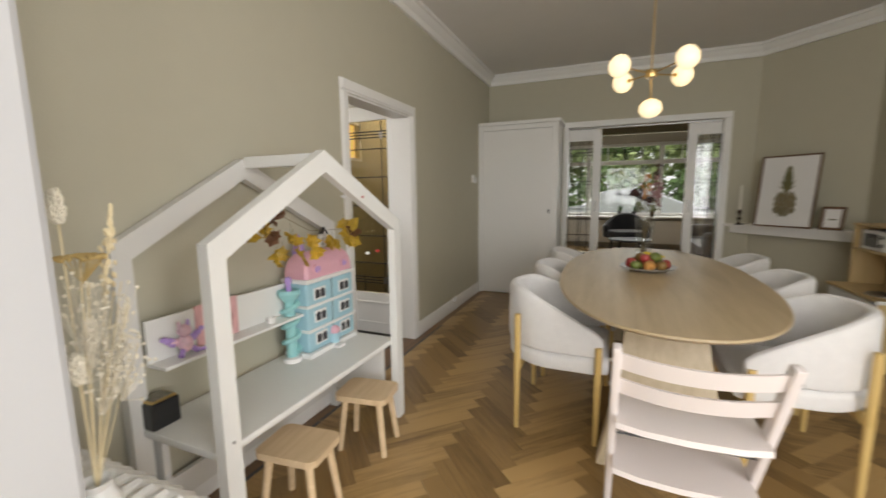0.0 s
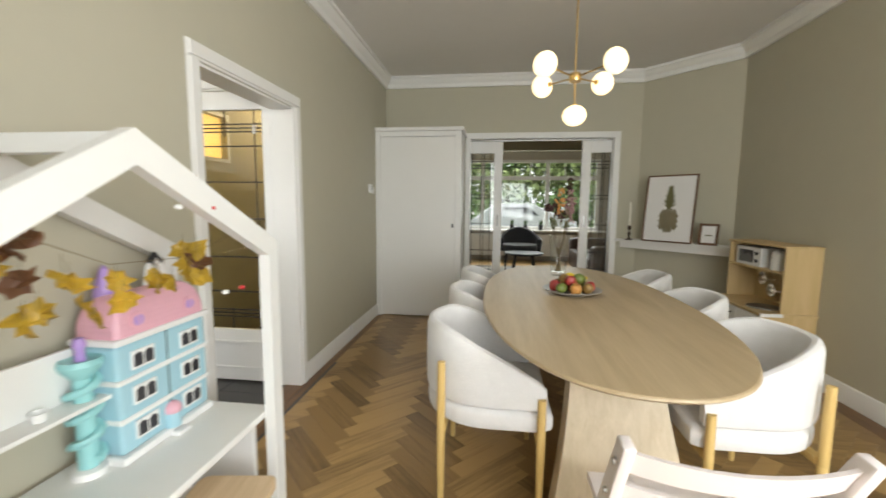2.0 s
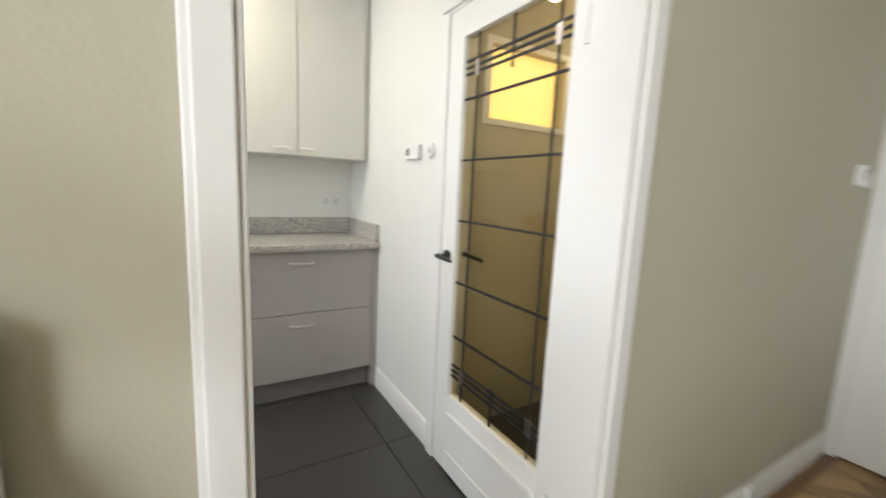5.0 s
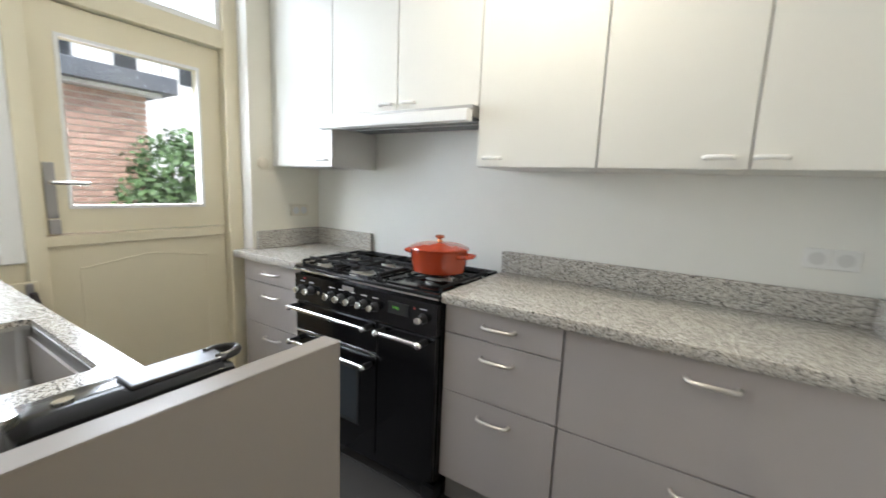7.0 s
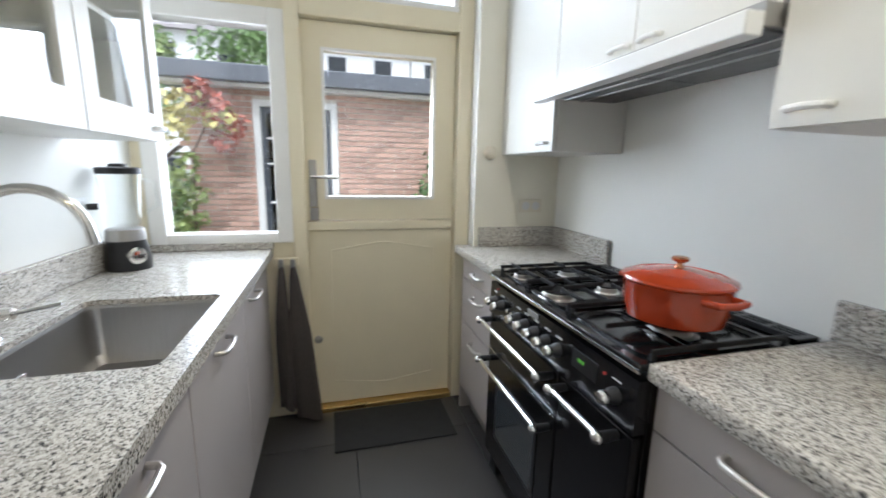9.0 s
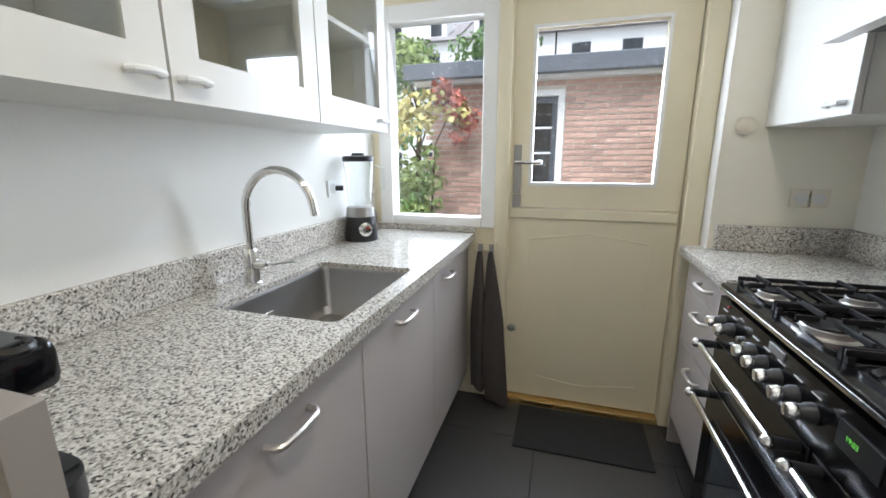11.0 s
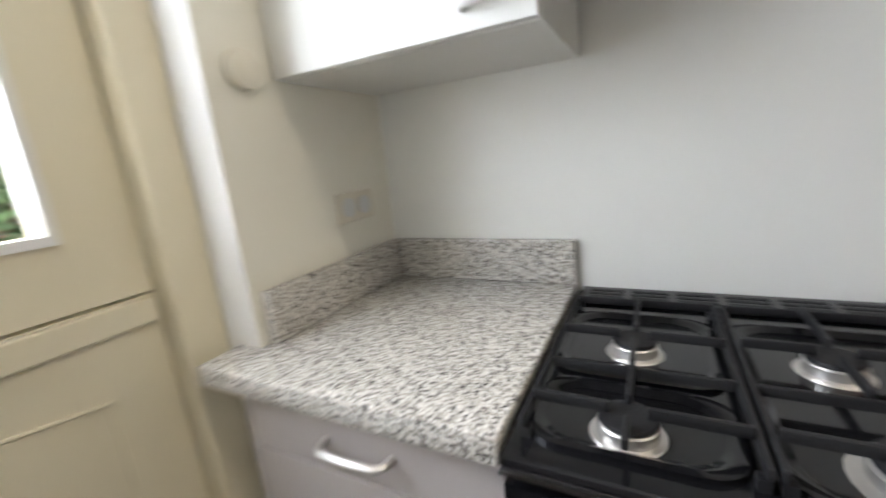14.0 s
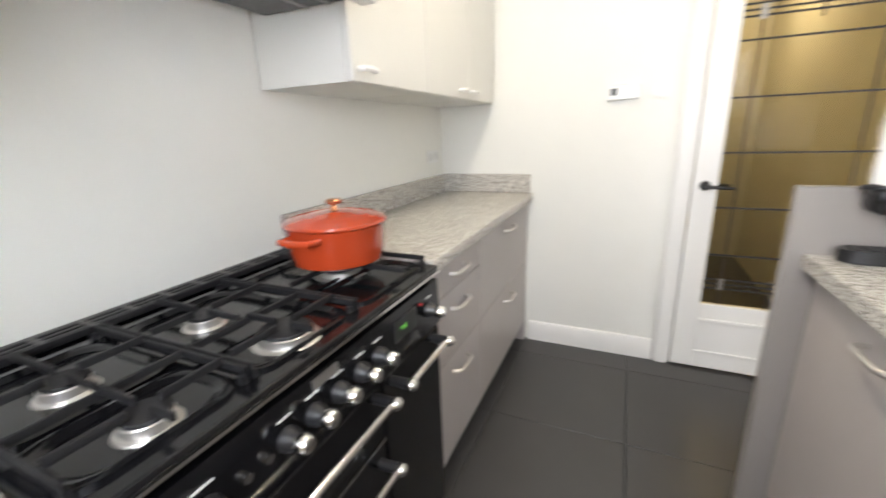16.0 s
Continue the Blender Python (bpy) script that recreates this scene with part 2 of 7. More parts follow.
NICKEL = material("satin_nickel", (0.60, 0.57, 0.53), 0.42, metal=0.85, vary=0.03)
BRASS = material("satin_brass", (0.66, 0.47, 0.20), 0.3, metal=1.0, vary=0.05)
RED = material("orange_red_enamel", (0.42, 0.05, 0.014), 0.15, vary=0.12, noise_scale=3, coat=0.6)
PANE = glass("window_pane", (0.97, 0.98, 0.98))
TINT = glass("cathedral_glass", (0.90, 0.86, 0.74))
LEAD = material("lead_came", (0.03, 0.03, 0.03), 0.6, metal=0.4, vary=0.2)
WHITEP = material("white_plastic", (0.80, 0.80, 0.78), 0.35, vary=0.02)


def box(bm, x0, x1, y0, y1, z0, z1, bevel=0.0, seg=2):
    r = bmesh.ops.create_cube(bm, size=1.0)
    bmesh.ops.scale(bm, vec=(x1 - x0, y1 - y0, z1 - z0), verts=r["verts"])
    bmesh.ops.translate(bm, vec=((x0 + x1) / 2, (y0 + y1) / 2, (z0 + z1) / 2), verts=r["verts"])
    if bevel:
        edges = list({e for v in r["verts"] for e in v.link_edges})
        bmesh.ops.bevel(bm, geom=edges, offset=bevel, segments=seg, affect="EDGES", profile=0.5)
    return bm


def boxes(*rows, bevel=0.0):
    bm = bmesh.new()
    for row in rows:
        box(bm, *row, bevel=bevel)
    return bm


def cyl(bm, a, b, r0, r1=None, seg=16, caps=True):
    a, b = Vector(a), Vector(b)
    r1 = r0 if r1 is None else r1
    way = b - a
    m = Matrix.Translation((a + b) / 2) @ way.to_track_quat("Z", "Y").to_matrix().to_4x4()
    bmesh.ops.create_cone(bm, cap_ends=caps, segments=seg, radius1=r0, radius2=r1, depth=way.length, matrix=m)
    return bm


def ball(bm, c, r, sx=1, sy=1, sz=1, seg=16, rings=10):
    bmesh.ops.create_uvsphere(bm, u_segments=seg, v_segments=rings, radius=r, matrix=Matrix.Translation(c) @ Matrix.Diagonal((sx, sy, sz, 1)))
    return bm


def lathe(bm, profile, c=(0, 0, 0), seg=32, sx=1, sy=1):
    """Turns a profile of (radius, height) about the upright axis."""
    rings = []
    for r, z in profile:
        rings.append([bm.verts.new((c[0] + sx * r * math.cos(2 * math.pi * k / seg), c[1] + sy * r * math.sin(2 * math.pi * k / seg), c[2] + z)) for k in range(seg)])
    for a, b in zip(rings, rings[1:]):
        for k in range(seg):
            bm.faces.new((a[k], a[(k + 1) % seg], b[(k + 1) % seg], b[k]))
    for ring, r in ((rings[0], profile[0][0]), (rings[-1], profile[-1][0])):
        if r > 1e-4:
            bm.faces.new(ring)
    bmesh.ops.remove_doubles(bm, verts=bm.verts[:], dist=1e-5)
    return bm


def tube(bm, pts, r, seg=10, taper=None):
    pts = [Vector(p) for p in pts]
    rings, up = [], None
    for k, p in enumerate(pts):
        way = (pts[min(k + 1, len(pts) - 1)] - pts[max(k - 1, 0)]).normalized()
        side = way.orthogonal().normalized() if up is None else (up - way * up.dot(way)).normalized()
        up = side
        other = way.cross(side)
        rad = r if taper is None else r * taper[k]
        rings.append([bm.verts.new(p + rad * (math.cos(2 * math.pi * j / seg) * side + math.sin(2 * math.pi * j / seg) * other)) for j in range(seg)])
    for a, b in zip(rings, rings[1:]):
        for j in range(seg):
            bm.faces.new((a[j], a[(j + 1) % seg], b[(j + 1) % seg], b[j]))
    bm.faces.new(rings[0][::-1])
    bm.faces.new(rings[-1])
    return bm


def extrude(bm, outline, axis, a, b):
    """A prism from an outline of pairs, between a and b on an axis."""
    put = {"x": lambda u, v, w: (w, u, v), "y": lambda u, v, w: (u, w, v), "z": lambda u, v, w: (u, v, w)}[axis]
    lo = [bm.verts.new(put(u, v, a)) for u, v in outline]
    hi = [bm.verts.new(put(u, v, b)) for u, v in outline]
    bm.faces.new(lo)
    bm.faces.new(hi[::-1])
    for k in range(len(lo)):
        j = (k + 1) % len(lo)
        bm.faces.new((lo[k], lo[j], hi[j], hi[k]))
    return bm


def rounded(x0, x1, y0, y1, r, n=6):
    """Outline of a rectangle with rounded corners."""
    out = []
    for cx, cy, a in ((x1 - r, y1 - r, 0), (x0 + r, y1 - r, 90), (x0 + r, y0 + r, 180), (x1 - r, y0 + r, 270)):
        out += [(cx + r * math.cos(radians(a + 90 * k / n)), cy + r * math.sin(radians(a + 90 * k / n))) for k in range(n + 1)]
    return out


def mesh_of(name, bm, mat, smooth=None):
    bmesh.ops.recalc_face_normals(bm, faces=bm.faces[:])
    me = bpy.data.meshes.new(name)
    bm.edges.index_update()
    crisp = []
    if len(bm.faces) < 3000:
        for e in bm.edges:
            if len(e.link_faces) == 2:
                a, b = e.link_faces[0].calc_area(), e.link_faces[1].calc_area()
                if max(a, b) > 12 * min(a, b):
                    crisp.append(e.index)
    bm.to_mesh(me)
    bm.free()
    for one in (mat if isinstance(mat, (list, tuple)) else [mat]):
        me.materials.append(one)
    if smooth is None or smooth:
        me.shade_smooth()
        me.set_sharp_from_angle(angle=radians(35 if smooth is None else smooth))
        # large flat faces stay flat beside their rounded edges
        for k in crisp:
            me.edges[k].use_edge_sharp = True
    return me


HOME = {}


def turned(bm, m):
    bmesh.ops.transform(bm, matrix=m, verts=bm.verts[:])
    return bm


def thing(name, base, label, category, group="", kind=""):
    ob = tagged(new(name), label, category, group, kind)
    ob.location = base
    HOME[ob] = Vector(base)
    return ob


def part(name, bm, mat, parent, label="", smooth=None):
    root = HOME[parent]
    bmesh.ops.translate(bm, vec=-root, verts=bm.verts[:])
    ob = new(name, mesh_of(name, bm, mat, smooth))
    ob.parent = parent
    HOME[ob] = root
    return tagged(ob, label)


def solo(name, bm, mat, label="", category="", group="", kind="", smooth=None):
    ob = new(name, mesh_of(name, bm, mat, smooth))
    HOME[ob] = Vector((0, 0, 0))
    return tagged(ob, label, category, group, kind)


def slab(bm, axis, a, b, u0, u1, z0, z1, holes=()):
    """A wall across an axis from a to b, with openings (u0, u1, z0, z1) that go through it."""
    us = sorted({u0, u1, *(h[0] for h in holes), *(h[1] for h in holes)})
    zs = sorted({z0, z1, *(h[2] for h in holes), *(h[3] for h in holes)})
    us, zs = [u for u in us if u0 <= u <= u1], [z for z in zs if z0 <= z <= z1]

    def solid(i, j):
        if not (0 <= i < len(us) - 1 and 0 <= j < len(zs) - 1):
            return False
        u, z = (us[i] + us[i + 1]) / 2, (zs[j] + zs[j + 1]) / 2
        return not any(h[0] < u < h[1] and h[2] < z < h[3] for h in holes)

    def at(w, u, z):
        return bm.verts.new((w, u, z) if axis == "x" else (u, w, z))

    for i in range(len(us) - 1):
        for j in range(len(zs) - 1):
            if not solid(i, j):
                continue
            p, q, r, s = us[i], us[i + 1], zs[j], zs[j + 1]
            for w in (a, b):
                bm.faces.new([at(w, *c) for c in ((p, r), (q, r), (q, s), (p, s))])
            for di, dj, c, d in ((-1, 0, (p, r), (p, s)), (1, 0, (q, r), (q, s)), (0, -1, (p, r), (q, r)), (0, 1, (p, s), (q, s))):
                if not solid(i + di, j + dj):
                    bm.faces.new([at(a, *c), at(b, *c), at(b, *d), at(a, *d)])
    bmesh.ops.remove_doubles(bm, verts=bm.verts[:], dist=1e-5)
    return bm
# ---- the large structure ----
CEIL_Z, KCEIL = 2.78, 2.66
solo("wall_west_dining", slab(bmesh.new(), "x", -0.13, 0.0, 4.062, 9.5, 0, 2.9, [(6.082, 7.02, 0, 1.90)]), WALL, kind="structure", label="greige painted wall with a doorway to the kitchen")
# opening at the south end is out of view, added for the fill lamp
solo("wall_east_dining", slab(bmesh.new(), "x", 3.64, 3.78, 2.4, 9.5, 0, 2.9, [(2.7, 3.9, 0.5, 2.45)]), WALL, kind="structure")
solo("wall_north_dining", slab(bmesh.new(), "y", 9.37, 9.50, -0.13, 3.78, 0, 2.9, [(1.02, 2.69, 0, 2.06)]), WALL, kind="structure")
solo("wall_south_dining", slab(bmesh.new(), "y", 2.4, 2.52, 0.76, 3.78, 0, 2.9, [(1.1, 3.5, 0.45, 2.5)]), WALL, kind="structure")
solo("chimney_breast", extrude(bmesh.new(), [(2.97, 9.37), (3.64, 8.67), (3.64, 9.37)], "z", 0, 2.78), WALL, kind="structure")
solo("wall_stub", boxes((-0.13, 0.835, 3.93, 4.06, 0, 2.9), (0.001, 0.835, 4.061, 4.20, 0, 2.779)), WALL, kind="structure")
solo("wall_bay_west", boxes((0.76, 0.89, 2.521, 3.929, 0, 2.9)), WALL, kind="structure")
solo("ceiling_dining", boxes((-0.13, 3.78, 4.0, 9.5, CEIL_Z, 2.9), (0.8, 3.78, 2.4, 3.999, CEIL_Z, 2.9)), CEIL, kind="structure")
solo("floor_dining", boxes((-0.06, 3.78, 4.0, 9.5, -0.1, -0.012), (0.8, 3.78, 2.4, 3.999, -0.1, -0.012)), GROUT, kind="structure")

solo("wall_west_kitchen", slab(bmesh.new(), "x", -2.40, -2.262, 3.9, 7.2, 0, 2.8), WALL_W, kind="structure")
solo("wall_north_kitchen", slab(bmesh.new(), "y", 7.04, 7.16, -2.40, -0.131, 0, 2.8, [(-0.90, -0.10, 0, 2.02)]), WALL_W, kind="structure")
solo("wall_south_kitchen", slab(bmesh.new(), "y", 4.02, 4.14, -1.77, -0.13, 0, 2.8, [(-0.83, -0.19, 0.98, 2.08), (-1.75, -0.90, 0, 2.62)]), CREAM, kind="structure")
solo("wall_south_corner", boxes((-2.40, -1.77, 3.98, 4.263, 0, 2.8)), WALL_K, kind="structure")
solo("wall_east_kitchen", slab(bmesh.new(), "x", -0.145, -0.131, 3.9, 7.04, 0, 2.8, [(6.082, 7.02, 0, 1.90)]), WALL_W, kind="structure")
solo("ceiling_kitchen", boxes((-2.4, -0.13, 3.9, 7.16, KCEIL, 2.8)), CEIL, kind="structure")
solo("floor_kitchen", boxes((-2.4, -0.06, 3.9, 7.2, -0.1, -0.0085)), GROUT, kind="structure")
# ---- cornices, skirtings, door frames ----
def run(name, outline, a, b, mat=TRIM, label=""):
    """A moulding of outline (out from the wall, up) laid along a wall from a to b; the wall lies to the left of the way."""
    a, b = Vector((*a, 0)), Vector((*b, 0))
    way = (b - a).normalized()
    out = Vector((way.y, -way.x, 0))
    bm = bmesh.new()
    lo = [bm.verts.new(a + out * u + Vector((0, 0, v))) for u, v in outline]
    hi = [bm.verts.new(b + out * u + Vector((0, 0, v))) for u, v in outline]
    bm.faces.new(lo)
    bm.faces.new(hi[::-1])
    for k in range(len(lo)):
        j = (k + 1) % len(lo)
        bm.faces.new((lo[k], lo[j], hi[j], hi[k]))
    return solo(name, bm, mat, label, kind="structure")


CORNICE = [(0.002, 2.655), (0.03, 2.655), (0.036, 2.665), (0.036, 2.70), (0.05, 2.712), (0.075, 2.735), (0.08, 2.75), (0.10, 2.752), (0.10, 2.778), (0.002, 2.778)]
for a, b in (((0, 4.2), (0, 9.37)), ((0, 9.37), (2.97, 9.37)), ((2.97, 9.37), (3.64, 8.67)), ((3.64, 8.67), (3.64, 2.52))):
    run("cornice", CORNICE, a, b, label="white plaster cornice under the ceiling")
SKIRT = [(0.002, 0.0), (0.016, 0.0), (0.016, 0.115), (0.010, 0.125), (0.002, 0.128)]
for a, b in (((0, 4.2), (0, 6.06)), ((0, 7.1), (0, 8.89)), ((3.64, 8.67), (3.64, 2.52))):
    run("baseboard", SKIRT, a, b, label="white painted baseboard")
run("baseboard", SKIRT, (-2.26 + 0.57, 7.04), (-0.98, 7.04), TRIM)


def architrave(name, axis, w, side, u0, u1, top, width=0.078, depth=0.022, mat=TRIM):
    """A moulded frame round an opening on the face w of a wall; side: +1 or -1, the way it stands proud."""
    root = thing(name, (0, 0, 0), "white painted door frame moulding", "door frame", kind="structure")
    for nm, p, q, r, s in (("jamb", u0 - width, u0, 0, top), ("jamb", u1, u1 + width, 0, top), ("head", u0 - width, u1 + width, top, top + width)):
        bm = bmesh.new()
        for k, (inset, d) in enumerate(((0.0, depth * 0.6), (0.012, depth), )):
            lo, hi = sorted((w + side * 0.002, w + side * d))
            z0 = r if nm == "jamb" else r + inset
            z1 = s if nm == "jamb" else s - inset * 0.5
            args = (lo, hi, p + inset, q - inset, z0, z1) if axis == "x" else (p + inset, q - inset, lo, hi, z0, z1)
            box(bm, *args, bevel=0.004)
        part(nm, bm, mat, root)
    return root


architrave("door_frame_kitchen", "x", 0.0, 1, 6.155, 7.02, 1.90)
lining = solo("door_lining", boxes((-0.148, -0.001, 6.082, 6.094, 0, 1.90), (-0.148, 0.012, 7.004, 7.02, 0, 1.90), (-0.148, -0.001, 6.094, 7.004, 1.885, 1.90), bevel=0.002), TRIM, "white painted lining of the doorway", kind="structure")
solo("threshold", boxes((-0.10, 0.02, 6.095, 7.003, -0.01, 0.003)), PARQUET_B, "dark oak threshold strip", kind="structure")

# ---- leaded glass door in the kitchen's north wall ----
def leaded(parent, x0, x1, z0, z1, y, rows, cols, extra=(), t=0.004):
    """Lead strips in a pane: level ones at rows, upright ones at cols, short ones (x0, x1, z0, z1)."""
    for z in rows:
        part("came", boxes((x0, x1, y - t, y + t, z - t, z + t)), LEAD, parent)
    for x in cols:
        part("came", boxes((x - t * 0.8, x + t * 0.8, y - t * 0.7, y + t * 0.7, z0, z1)), LEAD, parent)
    for e in extra:
        part("came", boxes((e[0], e[1], y - t * 0.7, y + t * 0.7, e[2], e[3])), LEAD, parent)


architrave("door_frame_hall", "y", 7.04, -1, -0.89, -0.12, 2.02, width=0.085, depth=0.03)
d = thing("door_1", (-0.5, 7.07, 0), "white panelled door with leaded brown glass, closed", "door", kind="structure")
part("stile", boxes((-0.885, -0.778, 7.05, 7.09, 0.012, 2.01), bevel=0.004), TRIM, d)
part("stile", boxes((-0.217, -0.151, 7.05, 7.09, 0.012, 2.01), bevel=0.004), TRIM, d)
part("rail", boxes((-0.778, -0.217, 7.05, 7.09, 1.892, 2.01), bevel=0.004), TRIM, d)
part("rail", boxes((-0.778, -0.217, 7.05, 7.09, 0.012, 0.385), bevel=0.004), TRIM, d)
part("moulding", boxes((-0.775, -0.22, 7.040, 7.052, 0.285, 0.305), (-0.775, -0.22, 7.044, 7.052, 0.10, 0.115), bevel=0.003), TRIM, d)
pane = part("pane", boxes((-0.778, -0.217, 7.068, 7.073, 0.385, 1.892)), TINT, d, "brownish leaded glass pane", smooth=False)
leaded(d, -0.778, -0.217, 0.385, 1.892, 7.066, (1.80, 1.775, 1.75, 1.655, 1.415, 1.166, 0.90, 0.656, 0.525, 0.50, 0.475), (-0.70, -0.28), [(-0.498, -0.49, 1.72, 1.892), (-0.498, -0.49, 0.385, 0.545)])
for x in (-0.70, -0.28):
    for z in (1.765, 0.50):
        part("glass_block", boxes((x - 0.012, x + 0.012, 7.06, 7.066, z - 0.03, z + 0.03)), STEEL, d)
h = part("door_handle", cyl(cyl(bmesh.new(), (-0.832, 7.05, 1.01), (-0.832, 6.995, 1.01), 0.009), (-0.84, 6.998, 1.01), (-0.72, 6.995, 1.005), 0.010, 0.007), BLACKP, d, "black lever handle")
part("rosette", cyl(bmesh.new(), (-0.832, 7.05, 1.01), (-0.832, 7.04, 1.01), 0.024), BLACKP, h)
h = part("door_handle", cyl(cyl(bmesh.new(), (-0.832, 7.09, 1.01), (-0.832, 7.145, 1.01), 0.009), (-0.84, 7.142, 1.01), (-0.71, 7.145, 1.0), 0.011, 0.008), BLACKP, d, "black lever handle on the hall side")
part("rosette", cyl(bmesh.new(), (-0.832, 7.09, 1.01), (-0.832, 7.10, 1.01), 0.024), BLACKP, h)
part("hinge", cyl(bmesh.new(), (-0.156, 7.045, 1.70), (-0.156, 7.045, 1.80), 0.008, seg=8), TRIM, d)
part("hinge", cyl(bmesh.new(), (-0.156, 7.045, 0.25), (-0.156, 7.045, 0.35), 0.008, seg=8), TRIM, d)
d.location.y -= 0.038

# ---- hall behind the leaded door ----
HALL = material("hall_wall_paint", (0.46, 0.42, 0.31), 0.7, vary=0.05)
solo("wall_hall_west", slab(bmesh.new(), "x", -1.20, -1.06, 7.16, 9.5, 0, 2.8, [(7.35, 7.86, 1.66, 2.02)]), HALL, kind="structure")
solo("wall_hall_north", boxes((-1.2, -0.13, 9.37, 9.5, 0, 2.8)), HALL, kind="structure")
solo("ceiling_hall", boxes((-1.2, -0.13, 7.16, 9.5, 2.66, 2.8)), CEIL, kind="structure")
solo("floor_hall", boxes((-1.2, -0.13, 7.1, 9.5, -0.1, -0.004)), SLATE, kind="structure")
w = thing("window_hall", (-1.1, 7.6, 1.66), "small amber glass window lit from behind", "window", kind="structure")
part("pane", boxes((-1.125, -1.118, 7.35, 7.86, 1.66, 2.02)), glow("amber_daylight", (1.0, 0.72, 0.24), 0.95), w)
part("window_frame", boxes((-1.062, -1.05, 7.32, 7.35, 1.63, 2.05), (-1.062, -1.05, 7.86, 7.89, 1.63, 2.05), (-1.062, -1.05, 7.35, 7.86, 1.63, 1.66), (-1.062, -1.05, 7.35, 7.86, 2.02, 2.05)), TRIM, w)
lamp("hall_lamp", "POINT", 17, pose(-0.6, 8.5, 2.28), color=(1.0, 0.86, 0.64), radius=0.05)
hl = thing("ceiling_light", (-0.6, 8.5, 2.5), "round white glass ceiling light in the hall", "ceiling light")
part("shade", ball(bmesh.new(), (-0.6, 8.5, 2.56), 0.10, sz=0.6), glow("warm_shade", (1.0, 0.85, 0.6), 4), hl)
part("rim", cyl(bmesh.new(), (-0.6, 8.5, 2.62), (-0.6, 8.5, 2.66), 0.09), BRASS, hl)

# ---- kitchen window and stable door ----
w = thing("window_1", (-0.51, 4.1, 1.0), "white painted kitchen window onto the garden", "window", kind="structure")
for nm, r in (("window_frame", (-0.83, -0.755, 4.06, 4.16, 0.98, 2.08)), ("window_frame", (-0.263, -0.19, 4.06, 4.16, 0.98, 2.08)), ("window_frame", (-0.755, -0.263, 4.06, 4.16, 0.98, 1.03)), ("window_frame", (-0.755, -0.263, 4.06, 4.16, 2.0, 2.08))):
    part(nm, boxes(r, bevel=0.006), TRIM, w)
pane = part("pane", boxes((-0.755, -0.263, 4.085, 4.091, 1.03, 2.0)), PANE, w, smooth=False)
pane.visible_shadow = False
part("window_sill", boxes((-0.73, -0.146, 4.14, 4.165, 0.951, 0.985), bevel=0.003), GRANITE, w, "granite upstand under the window")
f = thing("door_frame_garden", (-1.3, 4.1, 0), "cream painted frame of the garden door with a glazed transom", "door frame", kind="structure")
for nm, r in (("post", (-0.895, -0.83, 4.05, 4.17, 0, 2.62)), ("post", (-1.77, -1.69, 4.05, 4.17, 0, 2.62)), ("transom_rail", (-1.69, -0.895, 4.05, 4.165, 2.065, 2.16)), ("head", (-1.69, -0.895, 4.05, 4.17, 2.55, 2.62)), ("sill", (-1.69, -0.895, 4.05, 4.17, -0.02, 0.028))):
    part(nm, boxes(r, bevel=0.006), CREAM if nm != "sill" else BRASS, f)
pane = part("pane", boxes((-1.66, -0.93, 4.09, 4.096, 2.19, 2.55)), PANE, f, smooth=False)
pane.visible_shadow = False
part("glazing_bead", boxes((-1.69, -1.66, 4.08, 4.15, 2.16, 2.55), (-0.93, -0.895, 4.08, 4.15, 2.16, 2.55), (-1.66, -0.93, 4.08, 4.15, 2.16, 2.19), bevel=0.004), TRIM, f)
solo("white_reveal", boxes((-1.775, -1.769, 4.172, 4.262, 0, 2.66)), TRIM, kind="structure")
g = thing("door_2", (-1.3, 4.1, 0), "cream painted stable door with a glazed upper half, closed", "door", kind="structure")
up = part("upper_leaf", slab(bmesh.new(), "y", 4.075, 4.12, -1.685, -0.90, 1.09, 2.06, [(-1.56, -1.005, 1.215, 1.925)]), CREAM, g)
for r in ((-1.575, -1.56, 1.20, 1.94), (-1.005, -0.99, 1.20, 1.94), (-1.56, -1.005, 1.20, 1.215), (-1.56, -1.005, 1.925, 1.94)):
    part("glazing_bead", boxes((r[0], r[1], 4.118, 4.128, r[2], r[3])), TRIM, up)
pane = part("pane", boxes((-1.56, -1.005, 4.093, 4.099, 1.215, 1.925)), PANE, up, smooth=False)
pane.visible_shadow = False
low = part("lower_leaf", boxes((-1.685, -0.90, 4.075, 4.12, 0.032, 1.084), bevel=0.003), CREAM, g)
part("drip_rail", boxes((-1.68, -0.90, 4.12, 4.134, 1.035, 1.082), bevel=0.004), CREAM, low)
bm = bmesh.new()
for z0, lift in ((0.925, 0.04), (0.165, -0.035)):
    tube(bm, [(-1.575, 4.121, z0), (-1.56, 4.121, z0 + lift * 0.05), (-1.32, 4.121, z0 + lift), (-1.27, 4.121, z0 + lift), (-1.03, 4.121, z0 + lift * 0.05), (-1.01, 4.121, z0)], 0.0035, 6)
for x in (-1.575, -1.01):
    tube(bm, [(x, 4.1195, 0.175), (x, 4.1195, 0.5), (x, 4.1195, 0.915)], 0.0025, 6)
part("panel_moulding", bm, CREAM, low)
hp = part("handle_plate", boxes((-0.952, -0.914, 4.12, 4.128, 1.16, 1.40), bevel=0.003), STEEL, up, "worn steel handle plate")
part("lever", cyl(cyl(bmesh.new(), (-0.932, 4.128, 1.315), (-0.932, 4.175, 1.315), 0.008), (-0.925, 4.172, 1.315), (-1.055, 4.170, 1.312), 0.0095), CHROME, g)
